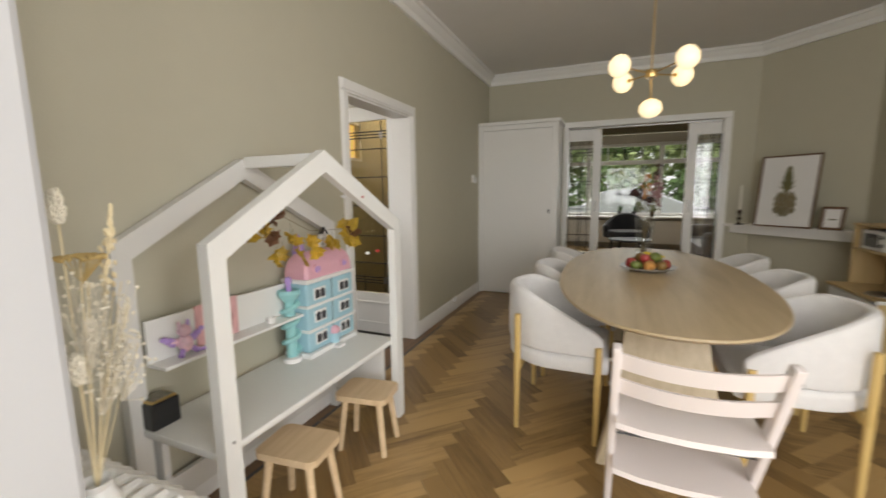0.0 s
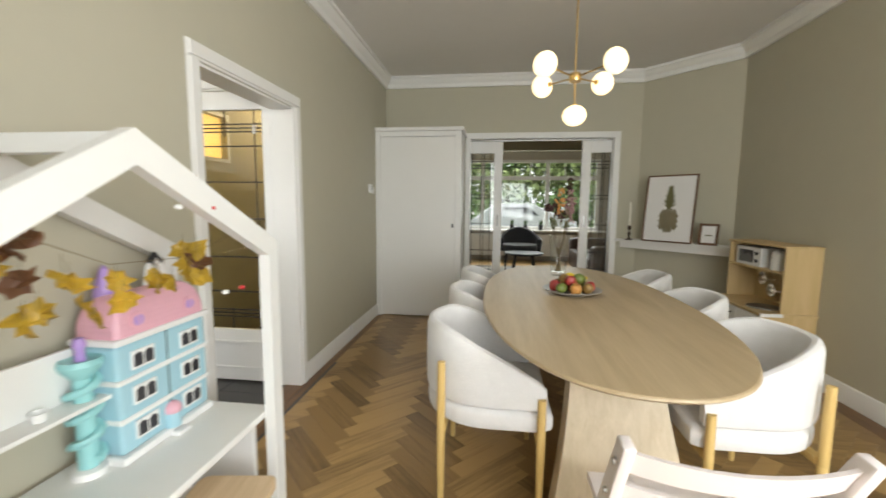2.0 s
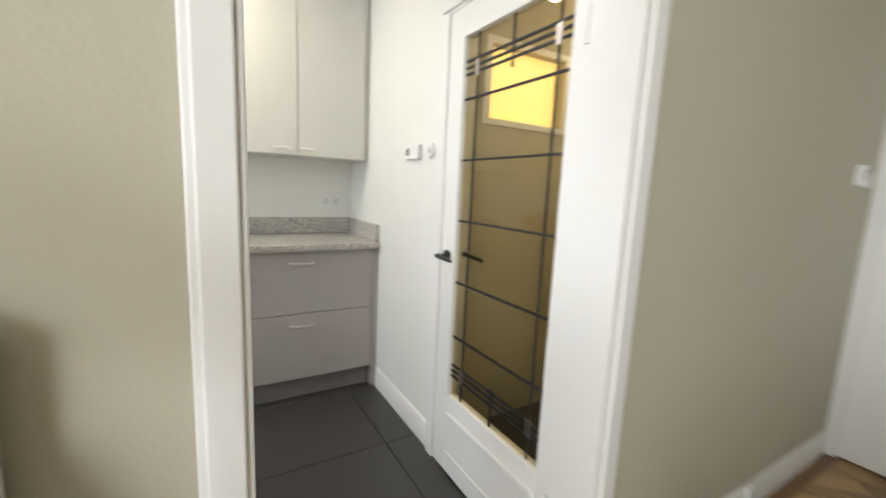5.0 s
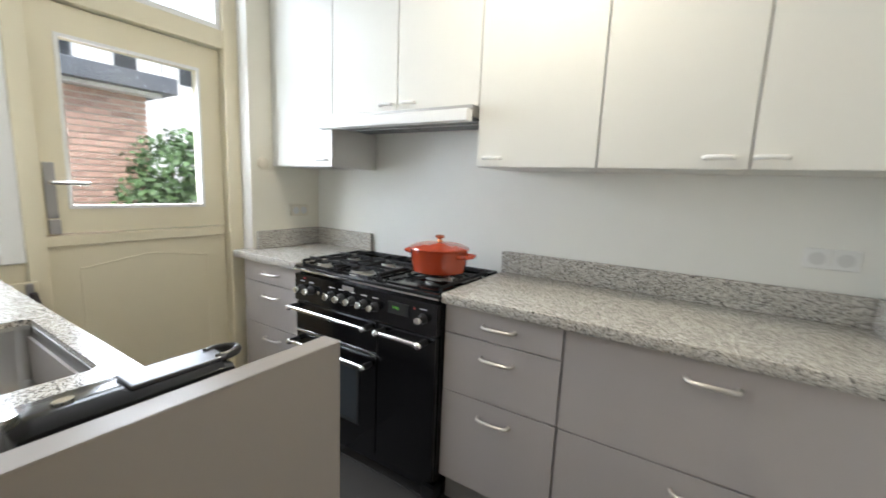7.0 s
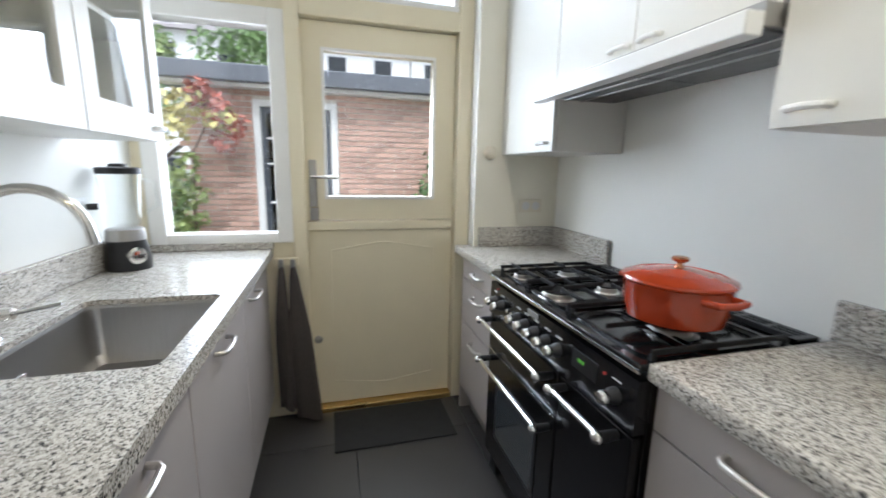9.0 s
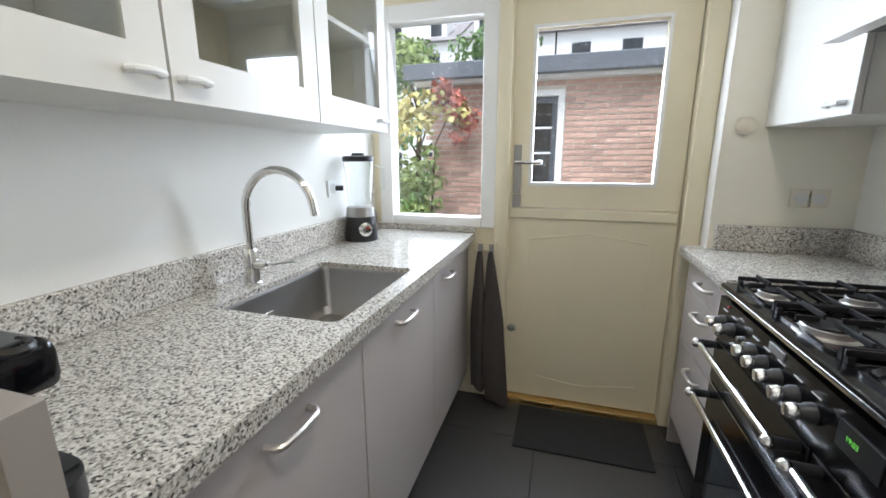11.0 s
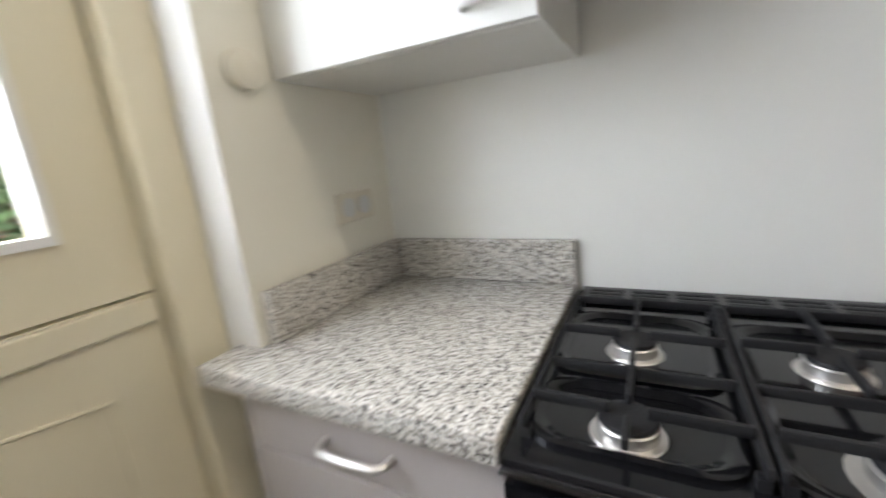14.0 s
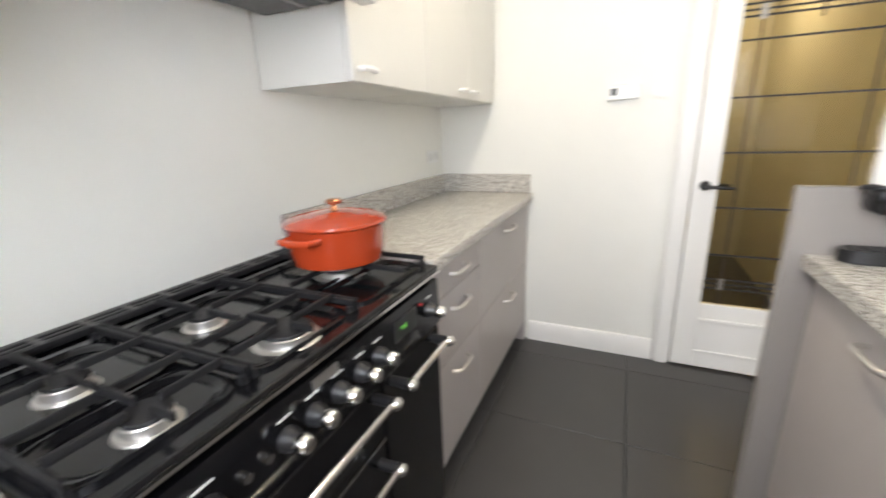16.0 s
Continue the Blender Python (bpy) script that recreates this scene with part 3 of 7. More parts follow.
part("bolt", boxes((-0.955, -0.915, 4.12, 4.135, 1.09, 1.155), bevel=0.003), STEEL, g)
part("knob", turned(lathe(bmesh.new(), [(0, 0), (0.02, 0.001), (0.022, 0.006), (0.012, 0.012), (0, 0.013)], seg=20), Matrix.Translation((-0.93, 4.12, 0.425)) @ Matrix.Rotation(radians(-90), 4, "X")), STEEL, g)
# ---- sliding doors to the front room, and the front room ----
e = thing("door_frame_ensuite", (1.85, 9.4, 0), "white painted frame of the sliding doors", "door frame", kind="structure")
for nm, r in (("jamb", (0.977, 1.035, 9.345, 9.51, 0, 2.055)), ("jamb", (2.675, 2.745, 9.345, 9.51, 0, 2.055)), ("head", (0.977, 2.745, 9.345, 9.51, 2.055, 2.125)), ("track", (1.035, 2.675, 9.41, 9.43, 2.035, 2.055))):
    part(nm, boxes(r, bevel=0.005), TRIM if nm != "track" else STEEL, e)


def sliding(x0, x1, pull, label):
    s = thing("sliding_door", (x0, 9.46, 0), label, "sliding door", "sliding doors")
    part("stile", boxes((x0, x0 + 0.10, 9.44, 9.48, 0.01, 2.04), bevel=0.004), TRIM, s)
    part("stile", boxes((x1 - 0.10, x1, 9.44, 9.48, 0.01, 2.04), bevel=0.004), TRIM, s)
    part("rail", boxes((x0 + 0.10, x1 - 0.10, 9.44, 9.48, 1.90, 2.04), bevel=0.004), TRIM, s)
    part("rail", boxes((x0 + 0.10, x1 - 0.10, 9.44, 9.48, 0.01, 0.42), bevel=0.004), TRIM, s)
    part("pane", boxes((x0 + 0.10, x1 - 0.10, 9.457, 9.462, 0.42, 1.90)), PANE, s, "clear leaded glass", smooth=False)
    a, b = x0 + 0.10, x1 - 0.10
    w = b - a
    leaded(s, a, b, 0.42, 1.90, 9.455, (1.80, 1.76, 1.72, 1.40, 1.36, 1.05, 0.72, 0.52, 0.48), (a + 0.16 * w, a + 0.52 * w, a + 0.62 * w, a + 0.86 * w), t=0.0042)
    part("pull", boxes((pull - 0.014, pull + 0.014, 9.43, 9.44, 1.02, 1.16), bevel=0.003), STEEL, s, "steel flush pull")


sliding(0.90, 1.42, 1.37, "white sliding door with leaded clear glass, pushed open")
sliding(2.345, 2.80, 2.395, "white sliding door with leaded clear glass, pushed open beside the mantel")

LIV = material("front_room_wall", (0.42, 0.38, 0.31), 0.75, vary=0.04)
solo("wall_living_west", boxes((-0.9, -0.75, 9.5, 14.2, 0, 2.9)), LIV, kind="structure")
solo("wall_living_east", boxes((4.6, 4.75, 9.5, 14.2, 0, 2.9)), LIV, kind="structure")
solo("wall_living_south", slab(bmesh.new(), "y", 9.5, 9.53, -0.9, 4.75, 0, 2.9, [(1.0, 2.72, 0, 2.07)]), LIV, kind="structure")
solo("wall_living_north", slab(bmesh.new(), "y", 14.0, 14.2, -0.9, 4.75, 0, 2.9, [(0.2, 3.7, 0.72, 2.32)]), LIV, kind="structure")
solo("ceiling_living", boxes((-0.9, 4.75, 9.5, 14.2, 2.78, 2.9)), CEIL, kind="structure")
solo("floor_living", boxes((-0.9, 4.75, 9.38, 14.2, -0.1, -0.004)), PARQUET, kind="structure")
solo("ceiling_beam", boxes((-0.74, 4.59, 13.2, 13.32, 2.42, 2.779)), material("olive_beam_paint", (0.16, 0.13, 0.07), 0.7), "dark olive painted beam before the bay window", kind="structure")
w = thing("window_2", (1.9, 14.05, 0.7), "wide white front window with leaded top lights", "window", kind="structure")
for r in ((0.2, 3.7, 14.03, 14.11, 0.72, 0.79), (0.2, 3.7, 14.03, 14.11, 2.25, 2.32), (0.2, 3.7, 14.03, 14.11, 1.86, 1.95)):
    part("rail", boxes(r, bevel=0.006), TRIM, w)
for x in (0.2, 1.02, 2.5, 3.62):
    part("mullion", boxes((x, x + 0.08, 14.025, 14.115, 0.72, 2.32), bevel=0.006), TRIM, w)
for a, b in ((0.28, 1.02), (1.10, 2.5), (2.58, 3.62)):
    p = part("pane", boxes((a, b, 14.068, 14.073, 0.79, 1.86)), PANE, w, smooth=False)
    p.visible_shadow = False
    p = part("pane", boxes((a, b, 14.068, 14.073, 1.95, 2.25)), PANE, w, smooth=False)
    p.visible_shadow = False
    n = max(2, round((b - a) / 0.35))
    for k in range(1, n):
        x = a + (b - a) * k / n
        part("came", boxes((x - 0.012, x + 0.012, 14.06, 14.08, 1.95, 2.25)), TRIM if k % 2 else LEAD, w)
    part("came", boxes((a, b, 14.06, 14.08, 2.14, 2.15)), LEAD, w)
part("window_sill", boxes((0.1, 3.8, 13.78, 14.02, 0.68, 0.72), bevel=0.006), TRIM, w)
rd = thing("radiator", (1.9, 13.9, 0.1), "white panel radiator under the front window", "radiator")
part("panel", boxes((0.6, 3.2, 13.86, 13.96, 0.12, 0.62), bevel=0.01), TRIM, rd)
for x in (0.8, 2.9):
    part("bracket", boxes((x, x + 0.04, 13.9, 13.96, 0, 0.12)), STEEL, rd)

VELVET = material("charcoal_velvet", (0.035, 0.035, 0.04), 0.8, vary=0.2, noise_scale=60, bump=0.3, sheen=0.3)
a = thing("armchair", (1.86, 12.7, 0), "charcoal velvet armchair with rounded arms", "armchair")
bm = bmesh.new()
lathe(bm, [(0.30, 0.36), (0.36, 0.38), (0.38, 0.45), (0.36, 0.50), (0, 0.52)], (1.86, 12.7, 0), 28)
part("seat", bm, VELVET, a)
bm = bmesh.new()
N = 26
prev = None
for k in range(N + 1):
    ang = radians(-20 + 220 * k / N)
    top = 0.62 + 0.22 * max(0, math.sin(ang)) ** 2
    ring = []
    for u, z in ((0.34, 0.36), (0.43, 0.38), (0.45, top - 0.05), (0.42, top), (0.37, top - 0.02), (0.35, 0.5)):
        ring.append(bm.verts.new((1.86 + u * math.cos(ang), 12.7 + u * math.sin(ang), z)))
    if prev:
        for j in range(6):
            bm.faces.new((prev[j], prev[(j + 1) % 6], ring[(j + 1) % 6], ring[j]))
    else:
        bm.faces.new(ring)
    prev = ring
bm.faces.new(prev)
part("backrest", bm, VELVET, a)
for dx, dy in ((-0.25, -0.22), (0.25, -0.22), (-0.25, 0.22), (0.25, 0.22)):
    part("leg", cyl(bmesh.new(), (1.86 + dx * 1.15, 12.7 + dy * 1.15, 0), (1.86 + dx, 12.7 + dy, 0.37), 0.012, 0.02, 10), BLACKP, a)
t = thing("coffee_table", (1.9, 12.0, 0), "round dark coffee table before the armchair", "coffee table")
part("tabletop", lathe(bmesh.new(), [(0, 0.38), (0.34, 0.38), (0.36, 0.395), (0.35, 0.415), (0, 0.418)], (1.9, 12.0, 0), 32), BLACKP, t)
for k in range(4):
    ang = radians(45 + 90 * k)
    part("leg", cyl(bmesh.new(), (1.9 + 0.28 * math.cos(ang), 12 + 0.28 * math.sin(ang), 0), (1.9 + 0.22 * math.cos(ang), 12 + 0.22 * math.sin(ang), 0.385), 0.012, 0.018, 8), BLACKP, t)
LEATHER = material("brown_leather", (0.07, 0.035, 0.02), 0.45, vary=0.2, noise_scale=20, bump=0.3, bump_scale=120)
s = thing("sofa", (3.4, 11.7, 0), "dark brown leather sofa", "sofa")
part("seat", boxes((2.80, 3.75, 10.9, 12.6, 0.12, 0.45), bevel=0.05), LEATHER, s)
part("backrest", boxes((3.55, 3.85, 10.9, 12.6, 0.40, 0.86), bevel=0.07), LEATHER, s)
part("armrest", boxes((2.82, 3.8, 12.5, 12.72, 0.12, 0.66), bevel=0.06), LEATHER, s)
part("armrest", boxes((2.82, 3.8, 10.75, 10.97, 0.12, 0.66), bevel=0.06), LEATHER, s)
for x, y in ((2.9, 10.85), (3.7, 10.85), (2.9, 12.6), (3.7, 12.6)):
    part("leg", cyl(bmesh.new(), (x, y, 0), (x, y, 0.13), 0.02, 0.025, 10), BLACKP, s)
solo("rug", boxes((0.9, 3.2, 10.9, 13.0, -0.003, 0.008), bevel=0.003), material("pale_rug", (0.5, 0.48, 0.45), 0.95, vary=0.15, noise_scale=40, bump=0.6), "pale woven rug under the coffee table", "rug")
POT = material("dark_pot", (0.03, 0.03, 0.03), 0.6)
GREEN = material("pot_plant_leaf", (0.05, 0.10, 0.03), 0.5, vary=0.3, noise_scale=20)
for k, x in enumerate((1.75, 2.05, 2.4)):
    p = thing("potted_plant", (x, 13.9, 0.72), "small potted plant on the window sill", "plant", "plants on the front sill")
    part("pot", lathe(bmesh.new(), [(0.04, 0.72), (0.055, 0.83), (0.05, 0.83), (0.045, 0.80), (0, 0.80)], (x, 13.9, 0), 14), POT, p)
    bm = bmesh.new()
    rnd = random.Random(k)
    for j in range(26):
        a1, l1 = rnd.uniform(0, 6.28), rnd.uniform(0.06, 0.16)
        tip = Vector((x + 0.09 * math.cos(a1) * rnd.random(), 13.9 + 0.09 * math.sin(a1) * rnd.random(), 0.82 + l1))
        b0 = Vector((x, 13.9, 0.80))
        side = Vector((-math.sin(a1), math.cos(a1), 0)) * 0.014
        mid = (b0 + tip) / 2 + side
        mid2 = (b0 + tip) / 2 - side
        bm.faces.new([bm.verts.new(c) for c in (b0, mid, tip, mid2)])
    part("leaf", bm, GREEN, p, smooth=False)
# ---- dining room: built-in cupboard, mantel ----
c = thing("cupboard", (0.49, 9.1, 0), "tall white built-in cupboard with a flat door", "cupboard")
part("body", boxes((0.003, 0.055, 8.89, 9.365, 0, 2.075), (0.90, 0.965, 8.89, 9.365, 0, 2.075), (0.055, 0.90, 8.90, 9.365, 2.02, 2.075), (0.055, 0.90, 8.93, 9.36, 0.0, 0.01), bevel=0.003), TRIM, c)
d = part("door", boxes((0.060, 0.895, 8.898, 8.92, 0.012, 2.015), bevel=0.003), TRIM, c)
part("latch", boxes((0.862, 0.882, 8.888, 8.898, 1.02, 1.065), bevel=0.003), BLACKP, d, "small black latch")
part("crown", boxes((0.003, 0.99, 8.865, 9.365, 2.075, 2.115), bevel=0.008), TRIM, c)
part("casing", boxes((0.0535, 0.0605, 8.882, 8.90, 0, 2.02), (0.8945, 0.9015, 8.882, 8.90, 0, 2.02), bevel=0.002), TRIM, c)

bm = bmesh.new()
MZ = 0.905
extrude(bm, [(2.73, 9.345), (3.636, 8.40), (3.636, 8.67), (2.97, 9.365)], "z", MZ - 0.03, MZ)
extrude(bm, [(2.79, 9.345), (3.636, 8.465), (3.636, 8.67), (2.97, 9.365)], "z", MZ - 0.10, MZ - 0.031)
mant = solo("mantel_shelf", bm, TRIM, "white painted mantel shelf across the corner chimney", "mantel shelf")
tt = Vector((0.69, -0.72, 0)).normalized()
nn = Vector((-0.72, -0.69, 0)).normalized()


def leaning(name, c, w, h, tilt, frame_mat, fw, label):
    """A framed picture that leans on the chimney wall; c: the middle of its foot."""
    root = thing(name, c, label, "picture")
    up = (Vector((0, 0, 1)) * math.cos(tilt) - nn * math.sin(tilt)).normalized()
    out = tt.cross(up)
    m = Matrix((tt, up, out)).transposed().to_4x4()
    m.translation = c

    def put(nm, bm, mat, lab=""):
        bmesh.ops.transform(bm, matrix=m, verts=bm.verts[:])
        return part(nm, bm, mat, root, lab)
    for r in ((-w / 2, w / 2, 0, fw), (-w / 2, w / 2, h - fw, h), (-w / 2, -w / 2 + fw, fw, h - fw), (w / 2 - fw, w / 2, fw, h - fw)):
        put("frame", box(bmesh.new(), r[0], r[1], r[2], r[3], 0, 0.02, bevel=0.002), frame_mat)
    put("print", box(bmesh.new(), -w / 2 + fw, w / 2 - fw, fw, h - fw, 0.002, 0.008), material(name + "_paper", (0.78, 0.77, 0.75), 0.6, vary=0.02))
    return put


WALNUT = wood("walnut_frame", (0.10, 0.05, 0.025), (0.2, 0.11, 0.06), "Z")
put = leaning("framed_picture", Vector((3.155, 8.93, MZ)) + nn * 0.06, 0.50, 0.70, radians(6), WALNUT, 0.014, "framed pineapple print leaning on the mantel")
GOLDF = material("pineapple_body_print", (0.20, 0.165, 0.09), 0.7, vary=0.5, noise_scale=60)
LEAFP = material("pineapple_leaf_print", (0.15, 0.14, 0.06), 0.7, vary=0.3, noise_scale=40)
bm = bmesh.new()
for r in range(9):
    for q in range(7):
        u, v = (q - 3 + 0.5 * (r % 2)) * 0.028, 0.12 + r * 0.026
        if (u / 0.092) ** 2 + ((v - 0.225) / 0.13) ** 2 < 1:
            extrude(bm, [(u - 0.0135, v), (u, v - 0.0235), (u + 0.0135, v), (u, v + 0.0235)], "z", 0.0085, 0.0105)
put("pineapple_body", bm, GOLDF)
bm = bmesh.new()
for k in range(35):
    tier, q = k // 7, k % 7 - 3
    a1 = radians(90 + q * (19 - 2.2 * tier))
    ln = 0.115 + 0.004 * (k % 3) - 0.004 * tier
    p0 = Vector((0.008 * q, 0.345 + 0.037 * tier, 0))
    p2 = p0 + Vector((math.cos(a1), math.sin(a1), 0)) * ln
    side = Vector((-math.sin(a1), math.cos(a1), 0)) * 0.010
    mid = (p0 + p2) / 2
    extrude(bm, [tuple((p0 - side * 0.6)[:2]), tuple((mid - side)[:2]), tuple(p2[:2]), tuple((mid + side)[:2]), tuple((p0 + side * 0.6)[:2])], "z", 0.0085, 0.0095 + 0.0001 * k)
put("pineapple_leaf", bm, LEAFP)
put = leaning("small_picture_frame", Vector((3.43, 8.66, MZ)) + nn * 0.055, 0.17, 0.21, radians(9), WALNUT, 0.022, "small wooden picture frame on the mantel")
put("motif", box(bmesh.new(), -0.03, 0.03, 0.09, 0.10, 0.008, 0.010), LEAFP)
cs = thing("candlestick", (2.83, 9.16, MZ), "dark turned candlestick with a white candle on the mantel", "candlestick")
part("stick", lathe(bmesh.new(), [(0, 0), (0.04, 0.0), (0.042, 0.006), (0.012, 0.016), (0.008, 0.05), (0.016, 0.06), (0.017, 0.072), (0.008, 0.085), (0.007, 0.11), (0.02, 0.125), (0.02, 0.14), (0.011, 0.16), (0, 0.162)], (2.83, 9.16, MZ), 18), material("dark_bronze", (0.05, 0.03, 0.02), 0.3, metal=0.8), cs)
part("candle", lathe(bmesh.new(), [(0, 0.155), (0.011, 0.155), (0.009, 0.41), (0.0, 0.415)], (2.83, 9.16, MZ), 14), material("candle_wax", (0.8, 0.77, 0.68), 0.5), cs)

# ---- dining table ----
def oval(cx, cy, a, b, n=2.3, seg=96):
    out = []
    for k in range(seg):
        t = 2 * math.pi * k / seg
        c, s = math.cos(t), math.sin(t)
        out.append((cx + a * math.copysign(abs(c) ** (2 / n), c), cy + b * math.copysign(abs(s) ** (2 / n), s)))
    return out


TX, TY = 1.82, 6.77
tb = thing("dining_table", (TX, TY, 0), "large oval pale oak dining table with splayed plank legs", "dining table")
bm = bmesh.new()
rings = []
for grow, z in ((-0.075, 0.715), (-0.012, 0.738), (0.0, 0.748), (-0.002, 0.754), (-0.008, 0.757)):
    rings.append([bm.verts.new((x, y, z)) for x, y in oval(TX, TY, 0.545 + grow, 1.235 + grow)])
for p, q in zip(rings, rings[1:]):
    for k in range(96):
        bm.faces.new((p[k], p[(k + 1) % 96], q[(k + 1) % 96], q[k]))
bm.faces.new(rings[0])
bm.faces.new(rings[-1])
TABLE_TOP = wood("table_oak", (0.40, 0.30, 0.17), (0.55, 0.43, 0.27), "Y", 0.45, rough=0.42, bump=0.03)
part("tabletop", bm, TABLE_TOP, tb)
for sgn in (-1, 1):
    bm = bmesh.new()
    prev = None
    for k in range(9):
        u = k / 8
        z = 0.715 * (1 - u)
        half = 0.17 + 0.11 * u ** 1.6
        y = TY + sgn * (0.62 + 0.26 * u ** 0.8)
        th = 0.05
        ring = [bm.verts.new((TX + sx * half, y + sy * th, z)) for sx, sy in ((-1, -1), (1, -1), (1, 1), (-1, 1))]
        if prev:
            for j in range(4):
                bm.faces.new((prev[j], prev[(j + 1) % 4], ring[(j + 1) % 4], ring[j]))
        else:
            bm.faces.new(ring)
        prev = ring
    bm.faces.new(prev)
    bmesh.ops.bevel(bm, geom=[ed for ed in bm.edges if ed.calc_face_angle(0) > 1.0], offset=0.02, segments=3, affect="EDGES", profile=0.5)
    part("leg", bm, OAK_Z, tb)
part("stretcher", boxes((TX - 0.05, TX + 0.05, TY - 0.62, TY + 0.62, 0.66, 0.715), bevel=0.005), OAK, tb)


# ---- barrel chairs ----
def shell(zb=0.452, back=0.768, front=0.555, r=0.262, th=0.052, reach=0.235):
    path = []
    for k in range(7):
        path.append((reach - reach * k / 7, -r, Vector((0, -1)), 0.0 + k / 7 * 0.33))
    for k in range(25):
        a = radians(-90 - 180 * k / 24)
        path.append((r * math.cos(a), r * math.sin(a), Vector((math.cos(a), math.sin(a))), 0.33 + 0.67 * math.sin(math.pi * k / 24)))
    for k in range(1, 8):
        path.append((reach * k / 7, r, Vector((0, 1)), 0.33 * (1 - k / 7)))
    bm = bmesh.new()
    rings = []
    for i, (x, y, n, s) in enumerate(path):
        s = min(1.0, (reach - x) / (reach + 0.75 * r))
        s = 1 - (1 - s) ** 1.25
        top = front + (back - front) * s
        end = min(i, len(path) - 1 - i)
        t = th * (0.75 if end == 0 else 0.95 if end == 1 else 1.0)
        dz = 0.012 if end == 0 else 0.0
        prof = [(0.22 * t, zb + dz), (0.42 * t, zb + 0.008), (0.5 * t, zb + 0.026), (0.54 * t, (zb + top) / 2), (0.5 * t, top - 0.03), (0.32 * t, top - 0.007 - dz), (0, top - dz), (-0.32 * t, top - 0.007 - dz), (-0.5 * t, top - 0.03), (-0.5 * t, zb + 0.02), (-0.36 * t, zb + dz)]
        rings.append([bm.verts.new((x + n.x * u, y + n.y * u, z)) for u, z in prof])
    for p, q in zip(rings, rings[1:]):
        for k in range(len(p)):
            j = (k + 1) % len(p)
            bm.faces.new((p[k], p[j], q[j], q[k]))
    bm.faces.new(rings[0])
    bm.faces.new(rings[-1])
    return bm


def cushion(z0, z1, r, reach, puff=0.012):
    bm = bmesh.new()
    out = [(reach * 0.98, -r * 0.9), (reach * 0.8, -r)] + [(r * math.cos(radians(-90 - 180 * k / 20)), r * math.sin(radians(-90 - 180 * k / 20))) for k in range(21)] + [(reach * 0.8, r), (reach * 0.98, r * 0.9)]
    rings = []
    for grow, z in ((0.86, z0), (0.98, z0 + 0.012), (1.0, z0 + 0.03), (1.0, z1 - 0.034), (0.975, z1 - 0.016), (0.92, z1 - 0.004), (0.8, z1), (0.4, z1 + puff)):
        rings.append([bm.verts.new((x * grow, y * grow, z)) for x, y in out])
    for p, q in zip(rings, rings[1:]):
        for k in range(len(p)):
            j = (k + 1) % len(p)
            bm.faces.new((p[k], p[j], q[j], q[k]))
    bm.faces.new(rings[0])
    bm.faces.new(rings[-1])
    return bm


ch = thing("dining_chair", (0, 0, 0), "white boucle barrel dining chair with yellow beech legs", "dining chair", "chairs round the table")
part("backrest", shell(), BOUCLE, ch)
part("seat", cushion(0.352, 0.452, 0.280, 0.27), BOUCLE, ch)
for sx, sy, top in ((-0.19, -1, 0.635), (-0.19, 1, 0.635), (0.215, -1, 0.512), (0.215, 1, 0.512)):
    y = sy * (0.292 if sx > 0 else 0.268)
    x = sx
    bm = bmesh.new()
    cyl(bm, (x * 1.0, y, 0), (x, y, 0.33), 0.013, 0.018, 14)
    cyl(bm, (x, y, 0.33), (x, y, top), 0.018, 0.0165, 14)
    part("leg", bm, ASH, ch)
part("seat_frame", boxes((-0.205, -0.17, -0.255, 0.255, 0.325, 0.356), (0.195, 0.23, -0.28, 0.28, 0.325, 0.356), (-0.17, 0.21, -0.02, 0.02, 0.325, 0.356), bevel=0.004), ASH, ch)
CHAIRS = [(1.315, 6.275, 0), (1.34, 6.97, 3), (1.36, 7.68, 6), (2.355, 6.25, 180), (2.40, 6.98, 177), (2.40, 7.72, 175)]
ch.matrix_basis = pose(CHAIRS[0][0], CHAIRS[0][1], 0, 0, 0, CHAIRS[0][2])
for x, y, a in CHAIRS[1:]:
    copy_thing(ch, pose(x, y, 0, 0, 0, a))

# ---- high chair ----
PALE = material("pale_pink_lacquer", (0.76, 0.70, 0.68), 0.4, vary=0.03, bump=0.03)
hc = thing("high_chair", (1.8, 5.4, 0), "pale pink painted wooden children's high chair with curved slats", "high chair")
HX0, HX1, HTOP = 1.578, 2.03, 0.815


def lean(z):
    return 5.20 + (HTOP - z) * 0.50


for x in (HX0, HX1 - 0.025):
    bm = bmesh.new()
    extrude(bm, [(lean(HTOP) - 0.018, HTOP), (lean(HTOP) + 0.03, HTOP + 0.004), (lean(0) + 0.06, 0), (lean(0) - 0.03, 0)], "x", x, x + 0.025)
    bmesh.ops.bevel(bm, geom=bm.edges[:], offset=0.005, segments=2, affect="EDGES", profile=0.5)
    part("side_post", bm, PALE, hc)
    part("runner", boxes((x, x + 0.025, 5.12, 5.66, 0, 0.045), bevel=0.005), PALE, hc)


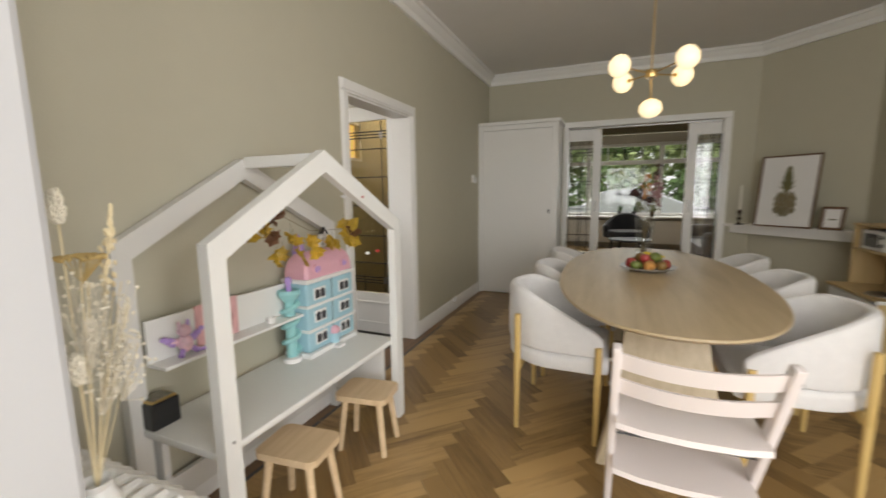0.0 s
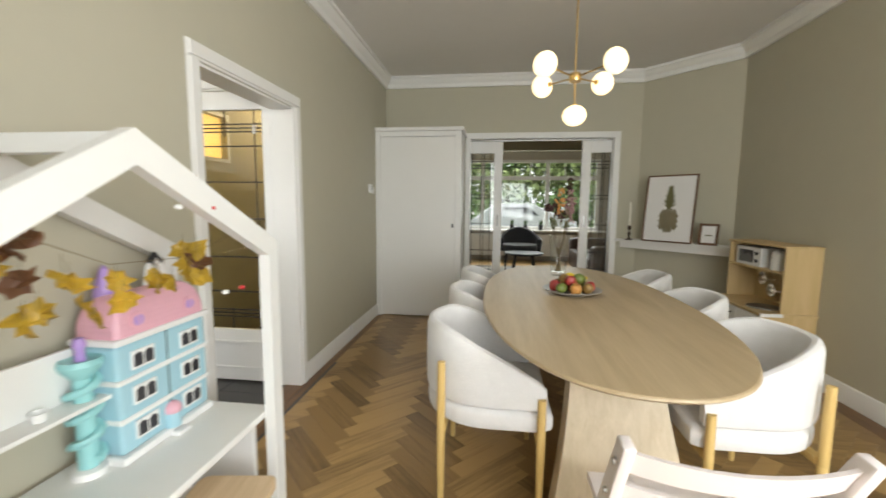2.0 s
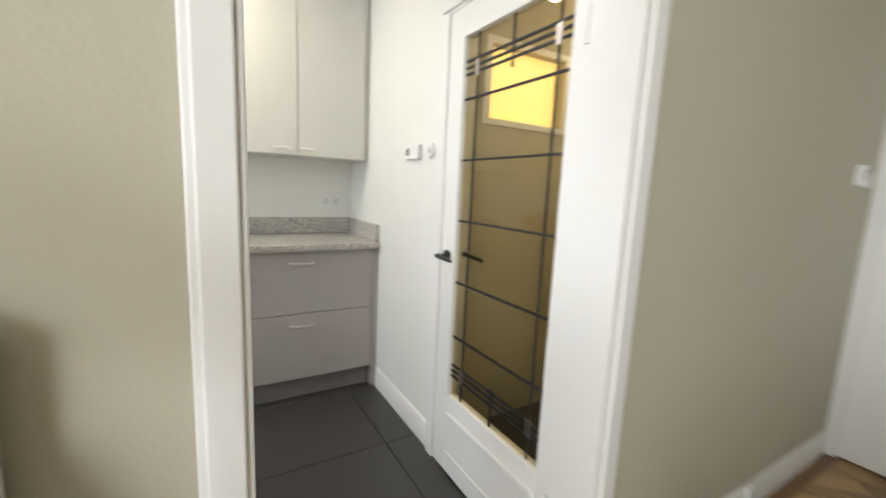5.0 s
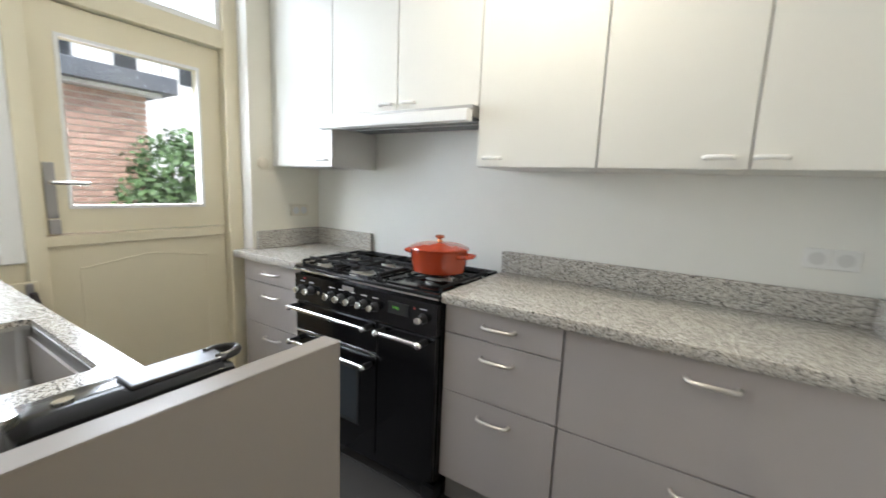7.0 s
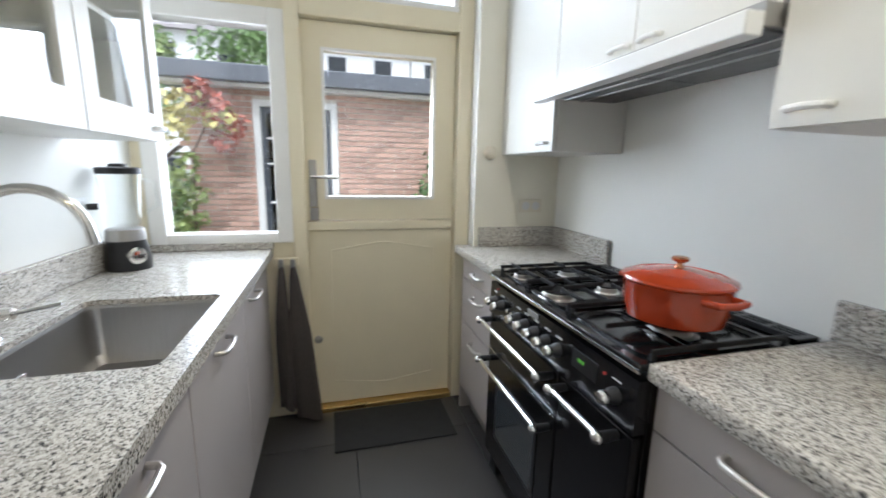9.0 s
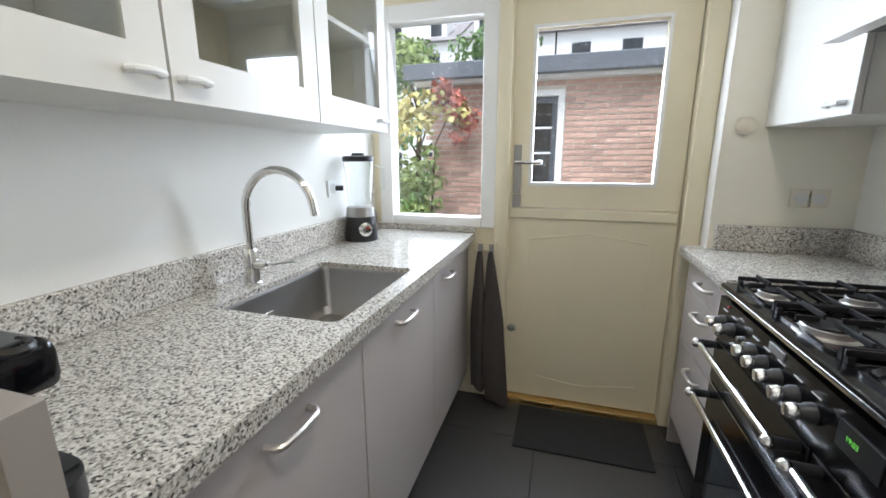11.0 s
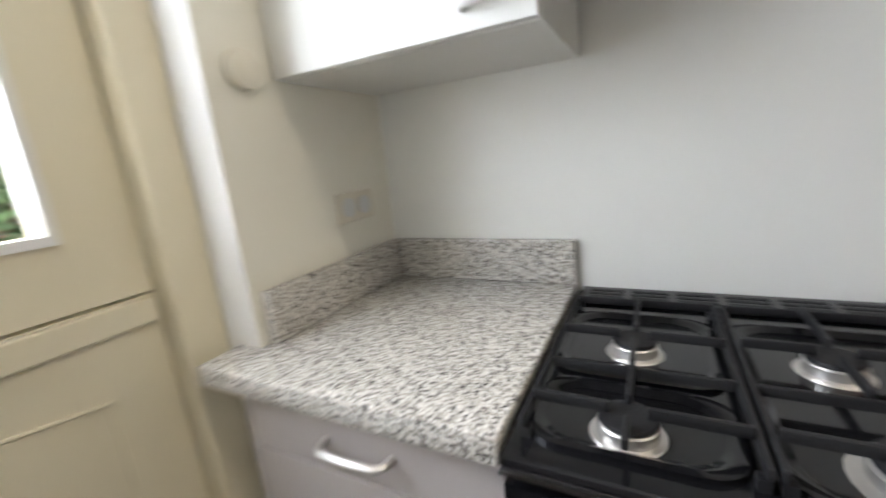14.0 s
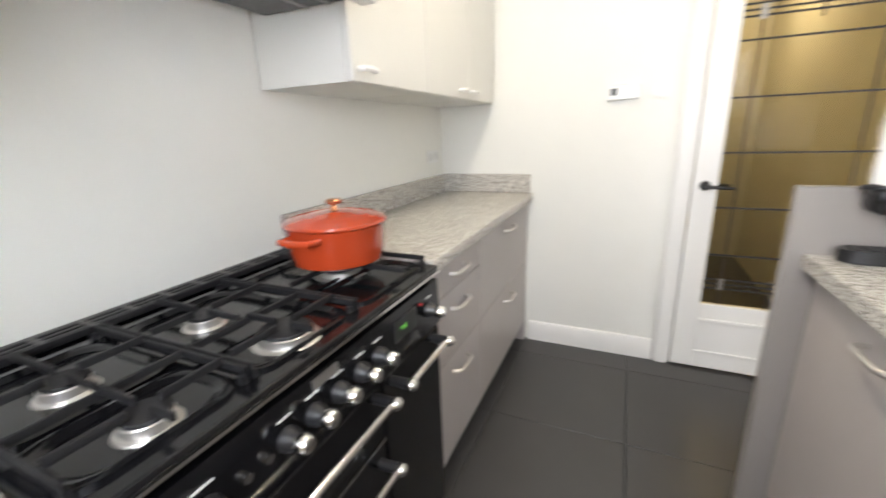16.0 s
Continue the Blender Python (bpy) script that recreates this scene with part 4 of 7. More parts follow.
def curved(z0, z1, sag, th=0.012):
    bm = bmesh.new()
    rings = []
    for k in range(13):
        u = -1 + 2 * k / 12
        x = (HX0 + HX1) / 2 + u * (HX1 - HX0 - 0.03) / 2
        bow = sag * (1 - u * u)
        drop = 0.012 * (1 - u * u)
        rings.append([bm.verts.new(c) for c in ((x, lean(z0) - bow, z0 - drop), (x, lean(z0) - bow + th, z0 - drop), (x, lean(z1) - bow + th, z1 - drop), (x, lean(z1) - bow, z1 - drop))])
    for p, q in zip(rings, rings[1:]):
        for j in range(4):
            bm.faces.new((p[j], p[(j + 1) % 4], q[(j + 1) % 4], q[j]))
    bm.faces.new(rings[0])
    bm.faces.new(rings[-1])
    return bm


part("back_slat", curved(0.735, 0.795, 0.035), PALE, hc)
part("back_slat", curved(0.635, 0.695, 0.035), PALE, hc)
for z, y0, y1 in ((0.52, 5.24, 5.52), (0.32, 5.30, 5.66)):
    part("seat" if z > 0.4 else "footrest", extrude(bmesh.new(), [(HX0 + 0.02, y0 + 0.03), (1.68, y0 + 0.008), (1.8, y0), (1.93, y0 + 0.008), (HX1 - 0.02, y0 + 0.03), (HX1 - 0.02, y1), (HX0 + 0.02, y1)], "z", z, z + 0.02), PALE, hc)
for z in (0.44, 0.22):
    for dz in (0, 0.018):
        part("rod", cyl(bmesh.new(), (HX0 + 0.02, lean(z) + dz, z + dz), (HX1 - 0.02, lean(z) + dz, z + dz), 0.004, seg=8), BLACKP, hc, "thin black metal rod")
for x in (HX0 - 0.003, HX1 + 0.003):
    for z in (0.765, 0.665):
        part("bolt", cyl(bmesh.new(), (x - 0.004, lean(z), z), (x + 0.004, lean(z), z), 0.007, seg=10), STEEL, hc)

# ---- pendant lamp ----
LX, LY, LZ = 1.746, 6.78, 1.965
pl = thing("pendant_lamp", (LX, LY, 2.78), "brass pendant lamp with five frosted glass globes, lit", "pendant lamp")
part("canopy", lathe(bmesh.new(), [(0, 2.75), (0.055, 2.752), (0.06, 2.778), (0, 2.78)], (LX, LY, 0), 24), BRASS, pl)
part("rod", cyl(bmesh.new(), (LX, LY, LZ), (LX, LY, 2.755), 0.0045, seg=10), BRASS, pl)
part("hub", lathe(bmesh.new(), [(0, -0.022), (0.03, -0.022), (0.032, -0.018), (0.032, 0.018), (0.03, 0.022), (0, 0.022)], (LX, LY, LZ), 24), BRASS, pl)
GLOBE = glow("frosted_lit_glass", (1.0, 0.80, 0.50), 1.35)
for dx, dy, dz in ((-0.18, -0.165, 0.022), (0.162, -0.172, 0.026), (-0.155, 0.178, 0.008), (0.182, 0.155, 0.01), (0.004, 0.0, -0.20)):
    c = Vector((LX + dx, LY + dy, LZ + dz))
    way = (c - Vector((LX, LY, LZ))).normalized()
    arm = part("arm", cyl(bmesh.new(), (LX, LY, LZ), c - way * 0.05, 0.0045, seg=8), BRASS, pl)
    g = bmesh.new()
    ball(g, (0, 0, 0), 0.064, sz=0.86, seg=24, rings=14)
    bmesh.ops.transform(g, matrix=Matrix.Translation(c) @ way.to_track_quat("Z", "Y").to_matrix().to_4x4(), verts=g.verts[:])
    part("globe", g, GLOBE, pl, "frosted glass globe, lit")
    part("cap", cyl(bmesh.new(), c - way * 0.062, c - way * 0.048, 0.013, seg=12), BRASS, pl)
    lamp("globe_light", "POINT", 1.0, Matrix.Translation(c + Vector((0, 0, -0.001))), color=(1.0, 0.83, 0.58), radius=0.06)

# ---- table setting: fruit on a plate, vase of dried flowers ----
FX, FY, FZ = 1.795, 6.86, 0.757
fp = thing("plate", (FX, FY, FZ), "round grey stoneware plate on the table", "plate")
part("dish", lathe(bmesh.new(), [(0, 0.004), (0.09, 0.0), (0.10, 0.004), (0.165, 0.026), (0.168, 0.031), (0.162, 0.032), (0.10, 0.012), (0, 0.010)], (FX, FY, FZ), 40), material("grey_stoneware", (0.32, 0.31, 0.29), 0.35, vary=0.15, noise_scale=30), fp)
rnd = random.Random(4)
FRUIT = {"apple": [material("red_apple_skin", (0.30, 0.035, 0.03), 0.3, vary=0.5, noise_scale=18), material("yellow_red_apple_skin", (0.46, 0.22, 0.06), 0.3, vary=0.6, noise_scale=14)],
         "mango": [material("green_mango_skin", (0.12, 0.15, 0.03), 0.35, vary=0.5, noise_scale=9), material("green_red_mango_skin", (0.20, 0.12, 0.035), 0.35, vary=0.6, noise_scale=9)],
         "lemon": [material("lemon_skin", (0.75, 0.55, 0.03), 0.4, vary=0.1, bump=0.3, bump_scale=200)]}
spots = [(0.10 * math.cos(k * 0.785), 0.10 * math.sin(k * 0.785), 0.045) for k in range(8)] + [(0.0, 0.0, 0.045)] + [(0.05 * math.cos(0.5 + k * 1.257), 0.05 * math.sin(0.5 + k * 1.257), 0.085) for k in range(4)]
for k, (dx, dy, dz) in enumerate(spots):
    kind = "mango" if k % 2 == 1 else "apple"
    if k == 10:
        kind = "lemon"
    r = rnd.uniform(0.031, 0.036)
    bm = bmesh.new()
    prof = [(0, -0.9), (0.35, -0.98), (0.8, -0.62), (1.0, 0.05), (0.9, 0.55), (0.55, 0.88), (0.2, 0.92), (0.06, 0.80), (0, 0.78)] if kind == "apple" else [(0, -1.15), (0.4, -1.0), (0.8, -0.5), (0.95, 0.1), (0.8, 0.65), (0.4, 1.05), (0, 1.2)]
    lathe(bm, [(p * r, q * r) for p, q in prof], (0, 0, 0), 18)
    m = Matrix.Translation((FX + dx, FY + dy, FZ + dz)) @ Euler((rnd.uniform(-0.5, 0.5) + (1.4 if kind != "apple" else 0), rnd.uniform(-0.5, 0.5), rnd.uniform(0, 6))).to_matrix().to_4x4()
    fr = thing(kind, (FX + dx, FY + dy, FZ + dz), {"apple": "ripe red and yellow apple on the plate", "mango": "green and orange mango on the plate", "lemon": "yellow lemon on top of the fruit"}[kind], "fruit", "fruit on the plate")
    bmesh.ops.transform(bm, matrix=m, verts=bm.verts[:])
    part("skin", bm, FRUIT[kind][(k // 2) % len(FRUIT[kind])], fr)
    if kind == "apple":
        st = bmesh.new()
        cyl(st, m @ Vector((0, 0, r * 0.78)), m @ Vector((0.003, 0, r * 1.2)), 0.0015, seg=6)
        part("stem", st, WALNUT, fr)
banana = thing("banana", (FX + 0.03, FY + 0.06, FZ + 0.10), "yellow banana lying on the fruit", "fruit", "fruit on the plate")
part("skin", tube(bmesh.new(), [(FX - 0.02 + 0.019 * k, FY + 0.075 - 0.010 * abs(k - 3), FZ + 0.098 - 0.002 * k) for k in range(7)], 0.012, 8, (0.35, 0.9, 1, 1, 1, 0.9, 0.4)), FRUIT["lemon"][0], banana)

VX, VY = 1.81, 7.50
CLEARG = glass("clear_vase_glass", (0.975, 0.985, 0.985))
vs = thing("vase", (VX, VY, FZ), "tall clear glass vase with dried flowers on the table", "vase")
part("glass_body", lathe(bmesh.new(), [(0, 0.0), (0.05, 0.0), (0.053, 0.012), (0.072, 0.30), (0.069, 0.30), (0.049, 0.03), (0, 0.028)], (VX, VY, FZ), 30), CLEARG, vs)
STEM = material("dried_stem", (0.16, 0.12, 0.06), 0.8, vary=0.2)
BUD = material("dark_dried_bud", (0.05, 0.02, 0.018), 0.8, vary=0.3)
PINK = material("mauve_dried_flower", (0.30, 0.17, 0.17), 0.8, vary=0.3)
GREENS = material("grey_green_dried_leaf", (0.13, 0.14, 0.07), 0.8, vary=0.3)
ORANGE = material("orange_dried_petal", (0.50, 0.22, 0.06), 0.8, vary=0.3)
rnd = random.Random(9)
# stems: spread x, y, height of the tip, kind of flower
for k, (sx, sy, tall, kind) in enumerate(((-0.085, -0.02, 0.50, "rose"), (-0.02, 0.03, 0.56, "bud"), (0.0, -0.03, 0.62, "orange"), (0.09, 0.02, 0.57, "mauve"), (0.06, -0.05, 0.60, "mauve"),
                                          (0.10, 0.06, 0.50, "mauve"), (0.03, 0.07, 0.46, "bud"), (-0.04, 0.06, 0.44, "green"), (0.05, 0.0, 0.40, "green"), (-0.06, -0.05, 0.41, "green"), (0.07, 0.03, 0.70, "bud"))):
    p0 = Vector((VX - sx * 0.25, VY - sy * 0.25, FZ + 0.03))
    p1 = Vector((VX + sx * 0.5, VY + sy * 0.5, FZ + 0.30))
    p2 = Vector((VX + sx, VY + sy, FZ + tall))
    st = part("stem", tube(bmesh.new(), [p0, p0.lerp(p1, 0.5), p1, p1.lerp(p2, 0.5) + Vector((0, 0, 0.01)), p2], 0.0026, 5), STEM, vs)
    bm = bmesh.new()
    if kind == "rose":
        for j in range(60):
            a2, b2 = rnd.uniform(0, 6.28), rnd.uniform(-0.9, 1.4)
            v = Vector((math.cos(a2) * math.cos(b2), math.sin(a2) * math.cos(b2), math.sin(b2) * 0.8))
            ball(bm, p2 + v * rnd.uniform(0.02, 0.036), 0.014, sz=0.6, seg=6, rings=4)
        tagged(part("dark_rose", bm, BUD, st, "dark dried rose"), kind="stuff")
    else:
        for j in range(34 if kind != "green" else 18):
            u = rnd.uniform(0.55, 1.05)
            ball(bm, p1.lerp(p2, u) + Vector((rnd.gauss(0, 0.014), rnd.gauss(0, 0.014), rnd.gauss(0, 0.01))), rnd.uniform(0.005, 0.010), sz=1.2, seg=6, rings=4)
        tagged(part("dried_flower", bm, {"bud": BUD, "orange": ORANGE, "mauve": PINK, "green": GREENS}[kind], st), kind="stuff")
# ---- play corner: house-shaped desk, doll house, stools, toy kitchen, radiator ----
WHITE = material("white_lacquered_wood", (0.78, 0.78, 0.75), 0.4, vary=0.02, bump=0.03, bump_scale=50)
GREYW = material("pale_grey_lacquer", (0.70, 0.69, 0.66), 0.4, vary=0.02, bump=0.03, bump_scale=50)
HY0, HY1, HYC, HA, HE = 4.753, 5.905, 5.298, 1.447, 1.130
ph = thing("house_desk", (0.25, HYC, 0), "white wooden children's desk shaped like a house frame", "children's desk")
FWID = 0.060
slope = Vector((HYC - HY0, HA - HE)).normalized()
drop = 0.086
for x0, x1, mat, dy, dz in ((0.446, 0.489, WHITE, 0, 0), (0.028, 0.073, GREYW, -0.022, -0.02)):
    for s in (-1, 1):
        yo = (HY0 if s < 0 else HY1) + dy
        yi = yo - s * FWID
        top, inner, ridge = HE + dz, HE + dz - drop + FWID * slope.y / slope.x, HYC + dy
        part("post", extrude(bmesh.new(), [(yo, 0), (yo, top), (yi, inner), (yi, 0)], "x", x0, x1), mat, ph)
        part("rafter", extrude(bmesh.new(), [(yo, top + 0.0005), (ridge, HA + dz), (ridge, HA + dz - drop), (yi, inner + 0.0005)], "x", x0 + 0.0005, x1 - 0.0005), mat, ph)
part("ridge_beam", boxes((0.073, 0.446, HYC - 0.022, HYC + 0.022, HA - 0.06, HA - 0.012), bevel=0.003), WHITE, ph)
part("desk_top", boxes((0.03, 0.445, HY0 + 0.012, HY1 - 0.005, 0.430, 0.456), bevel=0.004), WHITE, ph)
part("side_panel", boxes((0.03, 0.10, HY0 + 0.05, HY0 + 0.075, 0, 0.43), bevel=0.003), GREYW, ph)
part("side_panel", boxes((0.03, 0.40, HY1 - 0.075, HY1 - 0.05, 0.12, 0.43), bevel=0.003), GREYW, ph)
part("cross_rail", boxes((0.03, 0.055, HY0 + 0.08, HY1 - 0.08, 0.10, 0.20), bevel=0.003), GREYW, ph)
bm = boxes((0.074, 0.088, HY0 + 0.045, HYC + 0.20, 0.675, 0.84), (0.088, 0.175, HY0 + 0.045, HYC + 0.20, 0.675, 0.688), bevel=0.002)
part("ledge", bm, WHITE, ph)
part("bracket", boxes((0.4455, 0.470, HY0 + 0.061, HY0 + 0.071, 0.40, 0.46), bevel=0.001), STEEL, ph)
for y, z in ((HY0 + 0.03, 0.30), (HY0 + 0.032, 0.5)):
    part("screw", cyl(bmesh.new(), (0.488, y, z), (0.492, y, z), 0.005, seg=10), STEEL, ph)

# string of paper leaves and beads under the roof
LEAFY = material("golden_paper_leaf", (0.62, 0.42, 0.05), 0.35, vary=0.4, noise_scale=30)
LEAFB = material("brown_paper_leaf", (0.20, 0.09, 0.04), 0.5, vary=0.4, noise_scale=30)
REDB = material("red_bead", (0.5, 0.03, 0.03), 0.4)
gl = thing("leaf_garland", (0.47, HYC, 1.2), "garland of golden paper leaves on a thin thread", "garland")
part("thread", tube(bmesh.new(), [(0.465, 4.86, 1.17), (0.44, 4.97, 1.18), (0.40, 5.12, 1.20), (0.39, 5.30, 1.12), (0.40, 5.50, 1.11), (0.43, 5.62, 1.14), (0.465, 5.74, 1.19)], 0.0012, 4), STEM, gl)
rnd = random.Random(3)
SPOTS = [(5.12, 1.20, 1), (5.10, 1.18, 1), (5.04, 1.142, 0), (5.00, 1.13, 0), (5.07, 1.15, 0), (5.125, 1.11, 1), (5.12, 1.045, 0), (5.10, 1.03, 0), (5.205, 1.09, 0), (5.19, 1.11, 0), (5.235, 1.0, 0),
         (5.23, 1.03, 0), (5.33, 1.07, 0), (5.31, 1.03, 0), (5.40, 1.06, 0), (5.44, 1.05, 0), (5.49, 1.04, 0), (5.52, 1.06, 0), (5.54, 1.13, 0), (5.51, 1.10, 0), (5.53, 1.10, 1), (5.52, 1.13, 0), (5.51, 1.06, 0)]
for k, (y, z, brown) in enumerate(SPOTS):
    c = Vector(((0.40 if k < 20 else 0.45) + rnd.uniform(-0.03, 0.03), y, z))
    bm = bmesh.new()
    rings = [[bm.verts.new((0, 0, 0.004))]]
    curl = rnd.uniform(6, 16)
    lobes = [rnd.uniform(0.75, 1.15) if j % 2 else rnd.uniform(0.55, 0.9) for j in range(14)]
    for r in (0.018, 0.032, 0.042):
        ring = []
        for j in range(14):
            a1 = 2 * math.pi * j / 14
            q = r * (lobes[j] if r > 0.02 else 1)
            ring.append(bm.verts.new((q * math.cos(a1), q * math.sin(a1) * 0.8, -curl * (q * math.cos(a1)) ** 2 + rnd.uniform(-0.006, 0.006))))
        rings.append(ring)
    for j in range(14):
        i = (j + 1) % 14
        bm.faces.new((rings[0][0], rings[1][j], rings[1][i]))
        for p, q in zip(rings[1:], rings[2:]):
            bm.faces.new((p[j], q[j], q[i], p[i]))
    bmesh.ops.solidify(bm, geom=bm.faces[:], thickness=0.0012)
    bmesh.ops.transform(bm, matrix=Matrix.Translation(c) @ Euler((rnd.uniform(0.6, 2.4), rnd.uniform(-0.9, 0.9), rnd.uniform(0, 6))).to_matrix().to_4x4(), verts=bm.verts[:])
    part("paper_leaf", bm, LEAFB if brown else LEAFY, gl)
    part("thread", cyl(bmesh.new(), c, (c.x, c.y, c.z + 0.05), 0.0008, seg=4), STEM, gl)
for x, y, z, m in ((0.482, 5.553, 1.257, REDB), (0.46, 5.45, 1.26, WHITEP), (0.47, 5.70, 0.985, REDB), (0.45, 5.64, 0.98, WHITEP)):
    part("bead", ball(bmesh.new(), (x, y, z), 0.011, sz=0.7, seg=12, rings=8), m, gl)

# doll house
DBLUE = material("light_blue_plastic", (0.36, 0.58, 0.66), 0.4, vary=0.03)
DTEAL = material("mint_plastic", (0.30, 0.60, 0.60), 0.4, vary=0.03)
DPINK = material("pink_plastic", (0.72, 0.40, 0.47), 0.4, vary=0.05, noise_scale=40)
DVIO = material("violet_plastic", (0.42, 0.28, 0.62), 0.4, vary=0.05)
DARKW = material("dark_window", (0.03, 0.03, 0.035), 0.3)
DX0, DX1, DY0, DY1, DZ = 0.05, 0.20, 5.475, 5.855, 0.456
dh = thing("doll_house", (0.13, 5.66, DZ), "light blue plastic doll house with a pink roof", "doll house")
part("base", boxes((DX0 - 0.005, DX1 + 0.016, DY0 - 0.012, DY1 + 0.008, DZ, DZ + 0.026), bevel=0.008), WHITEP, dh)
part("body", boxes((DX0, DX1, DY0, DY1, DZ + 0.026, 0.835), bevel=0.012), DBLUE, dh)
for z in (0.585, 0.71):
    part("storey_band", boxes((DX0 - 0.002, DX1 + 0.007, DY0 - 0.006, DY1 + 0.006, z, z + 0.016), bevel=0.004), WHITEP, dh)
part("eave_band", boxes((DX0 - 0.004, DX1 + 0.014, DY0 - 0.012, DY1 + 0.012, 0.835, 0.856), bevel=0.007), WHITEP, dh)
part("seam", boxes((DX1 - 0.001, DX1 + 0.0015, 5.663, 5.667, DZ + 0.03, 0.835)), DARKW, dh)
bm = bmesh.new()
lo = None
for k in range(8):
    a1 = radians(90 * k / 7)
    g, z = 0.055 * (1 - math.cos(a1)) + 0.002, 0.856 + 0.125 * math.sin(a1) ** 0.8
    ring = [bm.verts.new((x, y, z)) for x, y in rounded(DX0 + g, DX1 + 0.006 - g, DY0 + g * 1.2, DY1 - g * 1.2, 0.02, 4)]
    if lo:
        for j in range(len(ring)):
            i = (j + 1) % len(ring)
            bm.faces.new((lo[j], lo[i], ring[i], ring[j]))
    else:
        bm.faces.new(ring)
    lo = ring
bm.faces.new(lo)
QUILT = material("quilted_pink_plastic", (0.72, 0.40, 0.47), 0.4, vary=0.05, noise_scale=40)
qn, ql = QUILT.node_tree.nodes, QUILT.node_tree.links
cells = qn.new("ShaderNodeTexVoronoi")
cells.inputs["Scale"].default_value, cells.inputs["Randomness"].default_value = 60, 0.15
co = qn.new("ShaderNodeTexCoord")
ql.new(co.outputs["Object"], cells.inputs["Vector"])
relief = qn.new("ShaderNodeBump")
relief.invert = True
relief.inputs["Strength"].default_value, relief.inputs["Distance"].default_value = 0.5, 0.004
ql.new(cells.outputs["Distance"], relief.inputs["Height"])
ql.new(relief.outputs[0], qn["Principled BSDF"].inputs["Normal"])
roof = part("roof", bm, QUILT, dh)
for y in (5.555, 5.775):
    bm = bmesh.new()
    cyl(bm, (DX1 - 0.02, y, 0.90), (DX1 + 0.008, y, 0.90), 0.026, seg=20)
    dm = part("dormer_window", bm, DPINK, dh)
    part("dark_pane", cyl(bmesh.new(), (DX1 - 0.01, y, 0.90), (DX1 + 0.0095, y, 0.90), 0.018, seg=20), DVIO, dm)
    part("bar", boxes((DX1 + 0.008, DX1 + 0.012, y - 0.002, y + 0.002, 0.882, 0.918)), DPINK, dm)


def doll_window(y, z, w=0.088, h=0.062):
    root = part("window", boxes((DX1, DX1 + 0.007, y - w / 2, y + w / 2, z - h / 2, z + h / 2), bevel=0.003), WHITEP, dh)
    for s in (-1, 1):
        yc = y + s * w * 0.23
        o = [(yc - w * 0.185, z - h * 0.36), (yc + w * 0.185, z - h * 0.36), (yc + w * 0.185, z + h * 0.24), (yc, z + h * 0.40), (yc - w * 0.185, z + h * 0.24)]
        part("dark_pane", extrude(bmesh.new(), o, "x", DX1 + 0.006, DX1 + 0.0078), DARKW, root)


for y in (5.565, 5.765):
    for z in (0.545, 0.66, 0.775):
        if not (y > 5.7 and z < 0.5):
            doll_window(y, z)
part("porch", lathe(bmesh.new(), [(0, 0), (0.026, 0), (0.026, 0.06), (0, 0.062)], (DX1 + 0.004, 5.668, DZ + 0.026), 16), DBLUE, dh)
part("porch_roof", ball(bmesh.new(), (DX1 + 0.004, 5.668, DZ + 0.09), 0.030, sz=0.9, seg=14, rings=8), DPINK, dh)
part("step", boxes((DX1, DX1 + 0.05, 5.64, 5.70, DZ, DZ + 0.016), bevel=0.006), WHITEP, dh)
bm = tube(bmesh.new(), [(0.10, 5.70, 0.965), (0.10, 5.715, 1.04), (0.10, 5.745, 1.075), (0.10, 5.775, 1.04), (0.10, 5.785, 0.965)], 0.010, 8)
for z in (0.99, 1.015, 1.04):
    cyl(bm, (0.10, 5.712, z), (0.10, 5.778, z), 0.003, seg=6)
part("lattice", bm, WHITEP, dh)
part("ear", tube(bmesh.new(), [(0.10, 5.722, 1.055), (0.10, 5.745, 1.083), (0.10, 5.768, 1.055)], 0.0125, 8), DARKW, dh)
part("turret", lathe(bmesh.new(), [(0.0, 0.95), (0.03, 0.95), (0.034, 0.98), (0.012, 1.06), (0.0, 1.075)], (0.09, 5.56, 0), 14), DVIO, dh)
# spiral slide tower beside it
st = thing("slide_tower", (0.13, 5.43, DZ), "mint plastic toy slide tower beside the doll house", "toy tower")
part("base", lathe(bmesh.new(), [(0, 0), (0.045, 0), (0.045, 0.02), (0.03, 0.026), (0, 0.026)], (0.13, 5.43, DZ), 20), WHITEP, st)
part("column", lathe(bmesh.new(), [(0, 0.024), (0.027, 0.024), (0.024, 0.30), (0.05, 0.33), (0.055, 0.345), (0.05, 0.36), (0, 0.35)], (0.13, 5.43, DZ), 20), DTEAL, st)
pts = [(0.13 + 0.036 * math.cos(a1 * 0.7), 5.43 + 0.036 * math.sin(a1 * 0.7), DZ + 0.05 + 0.0085 * a1) for a1 in range(0, 30)]
part("slide", tube(bmesh.new(), pts, 0.013, 8), DTEAL, st)
part("figure", lathe(bmesh.new(), [(0, 0), (0.015, 0.0), (0.012, 0.035), (0.018, 0.05), (0.013, 0.07), (0, 0.075)], (0.13, 5.43, DZ + 0.35), 12), DVIO, st)

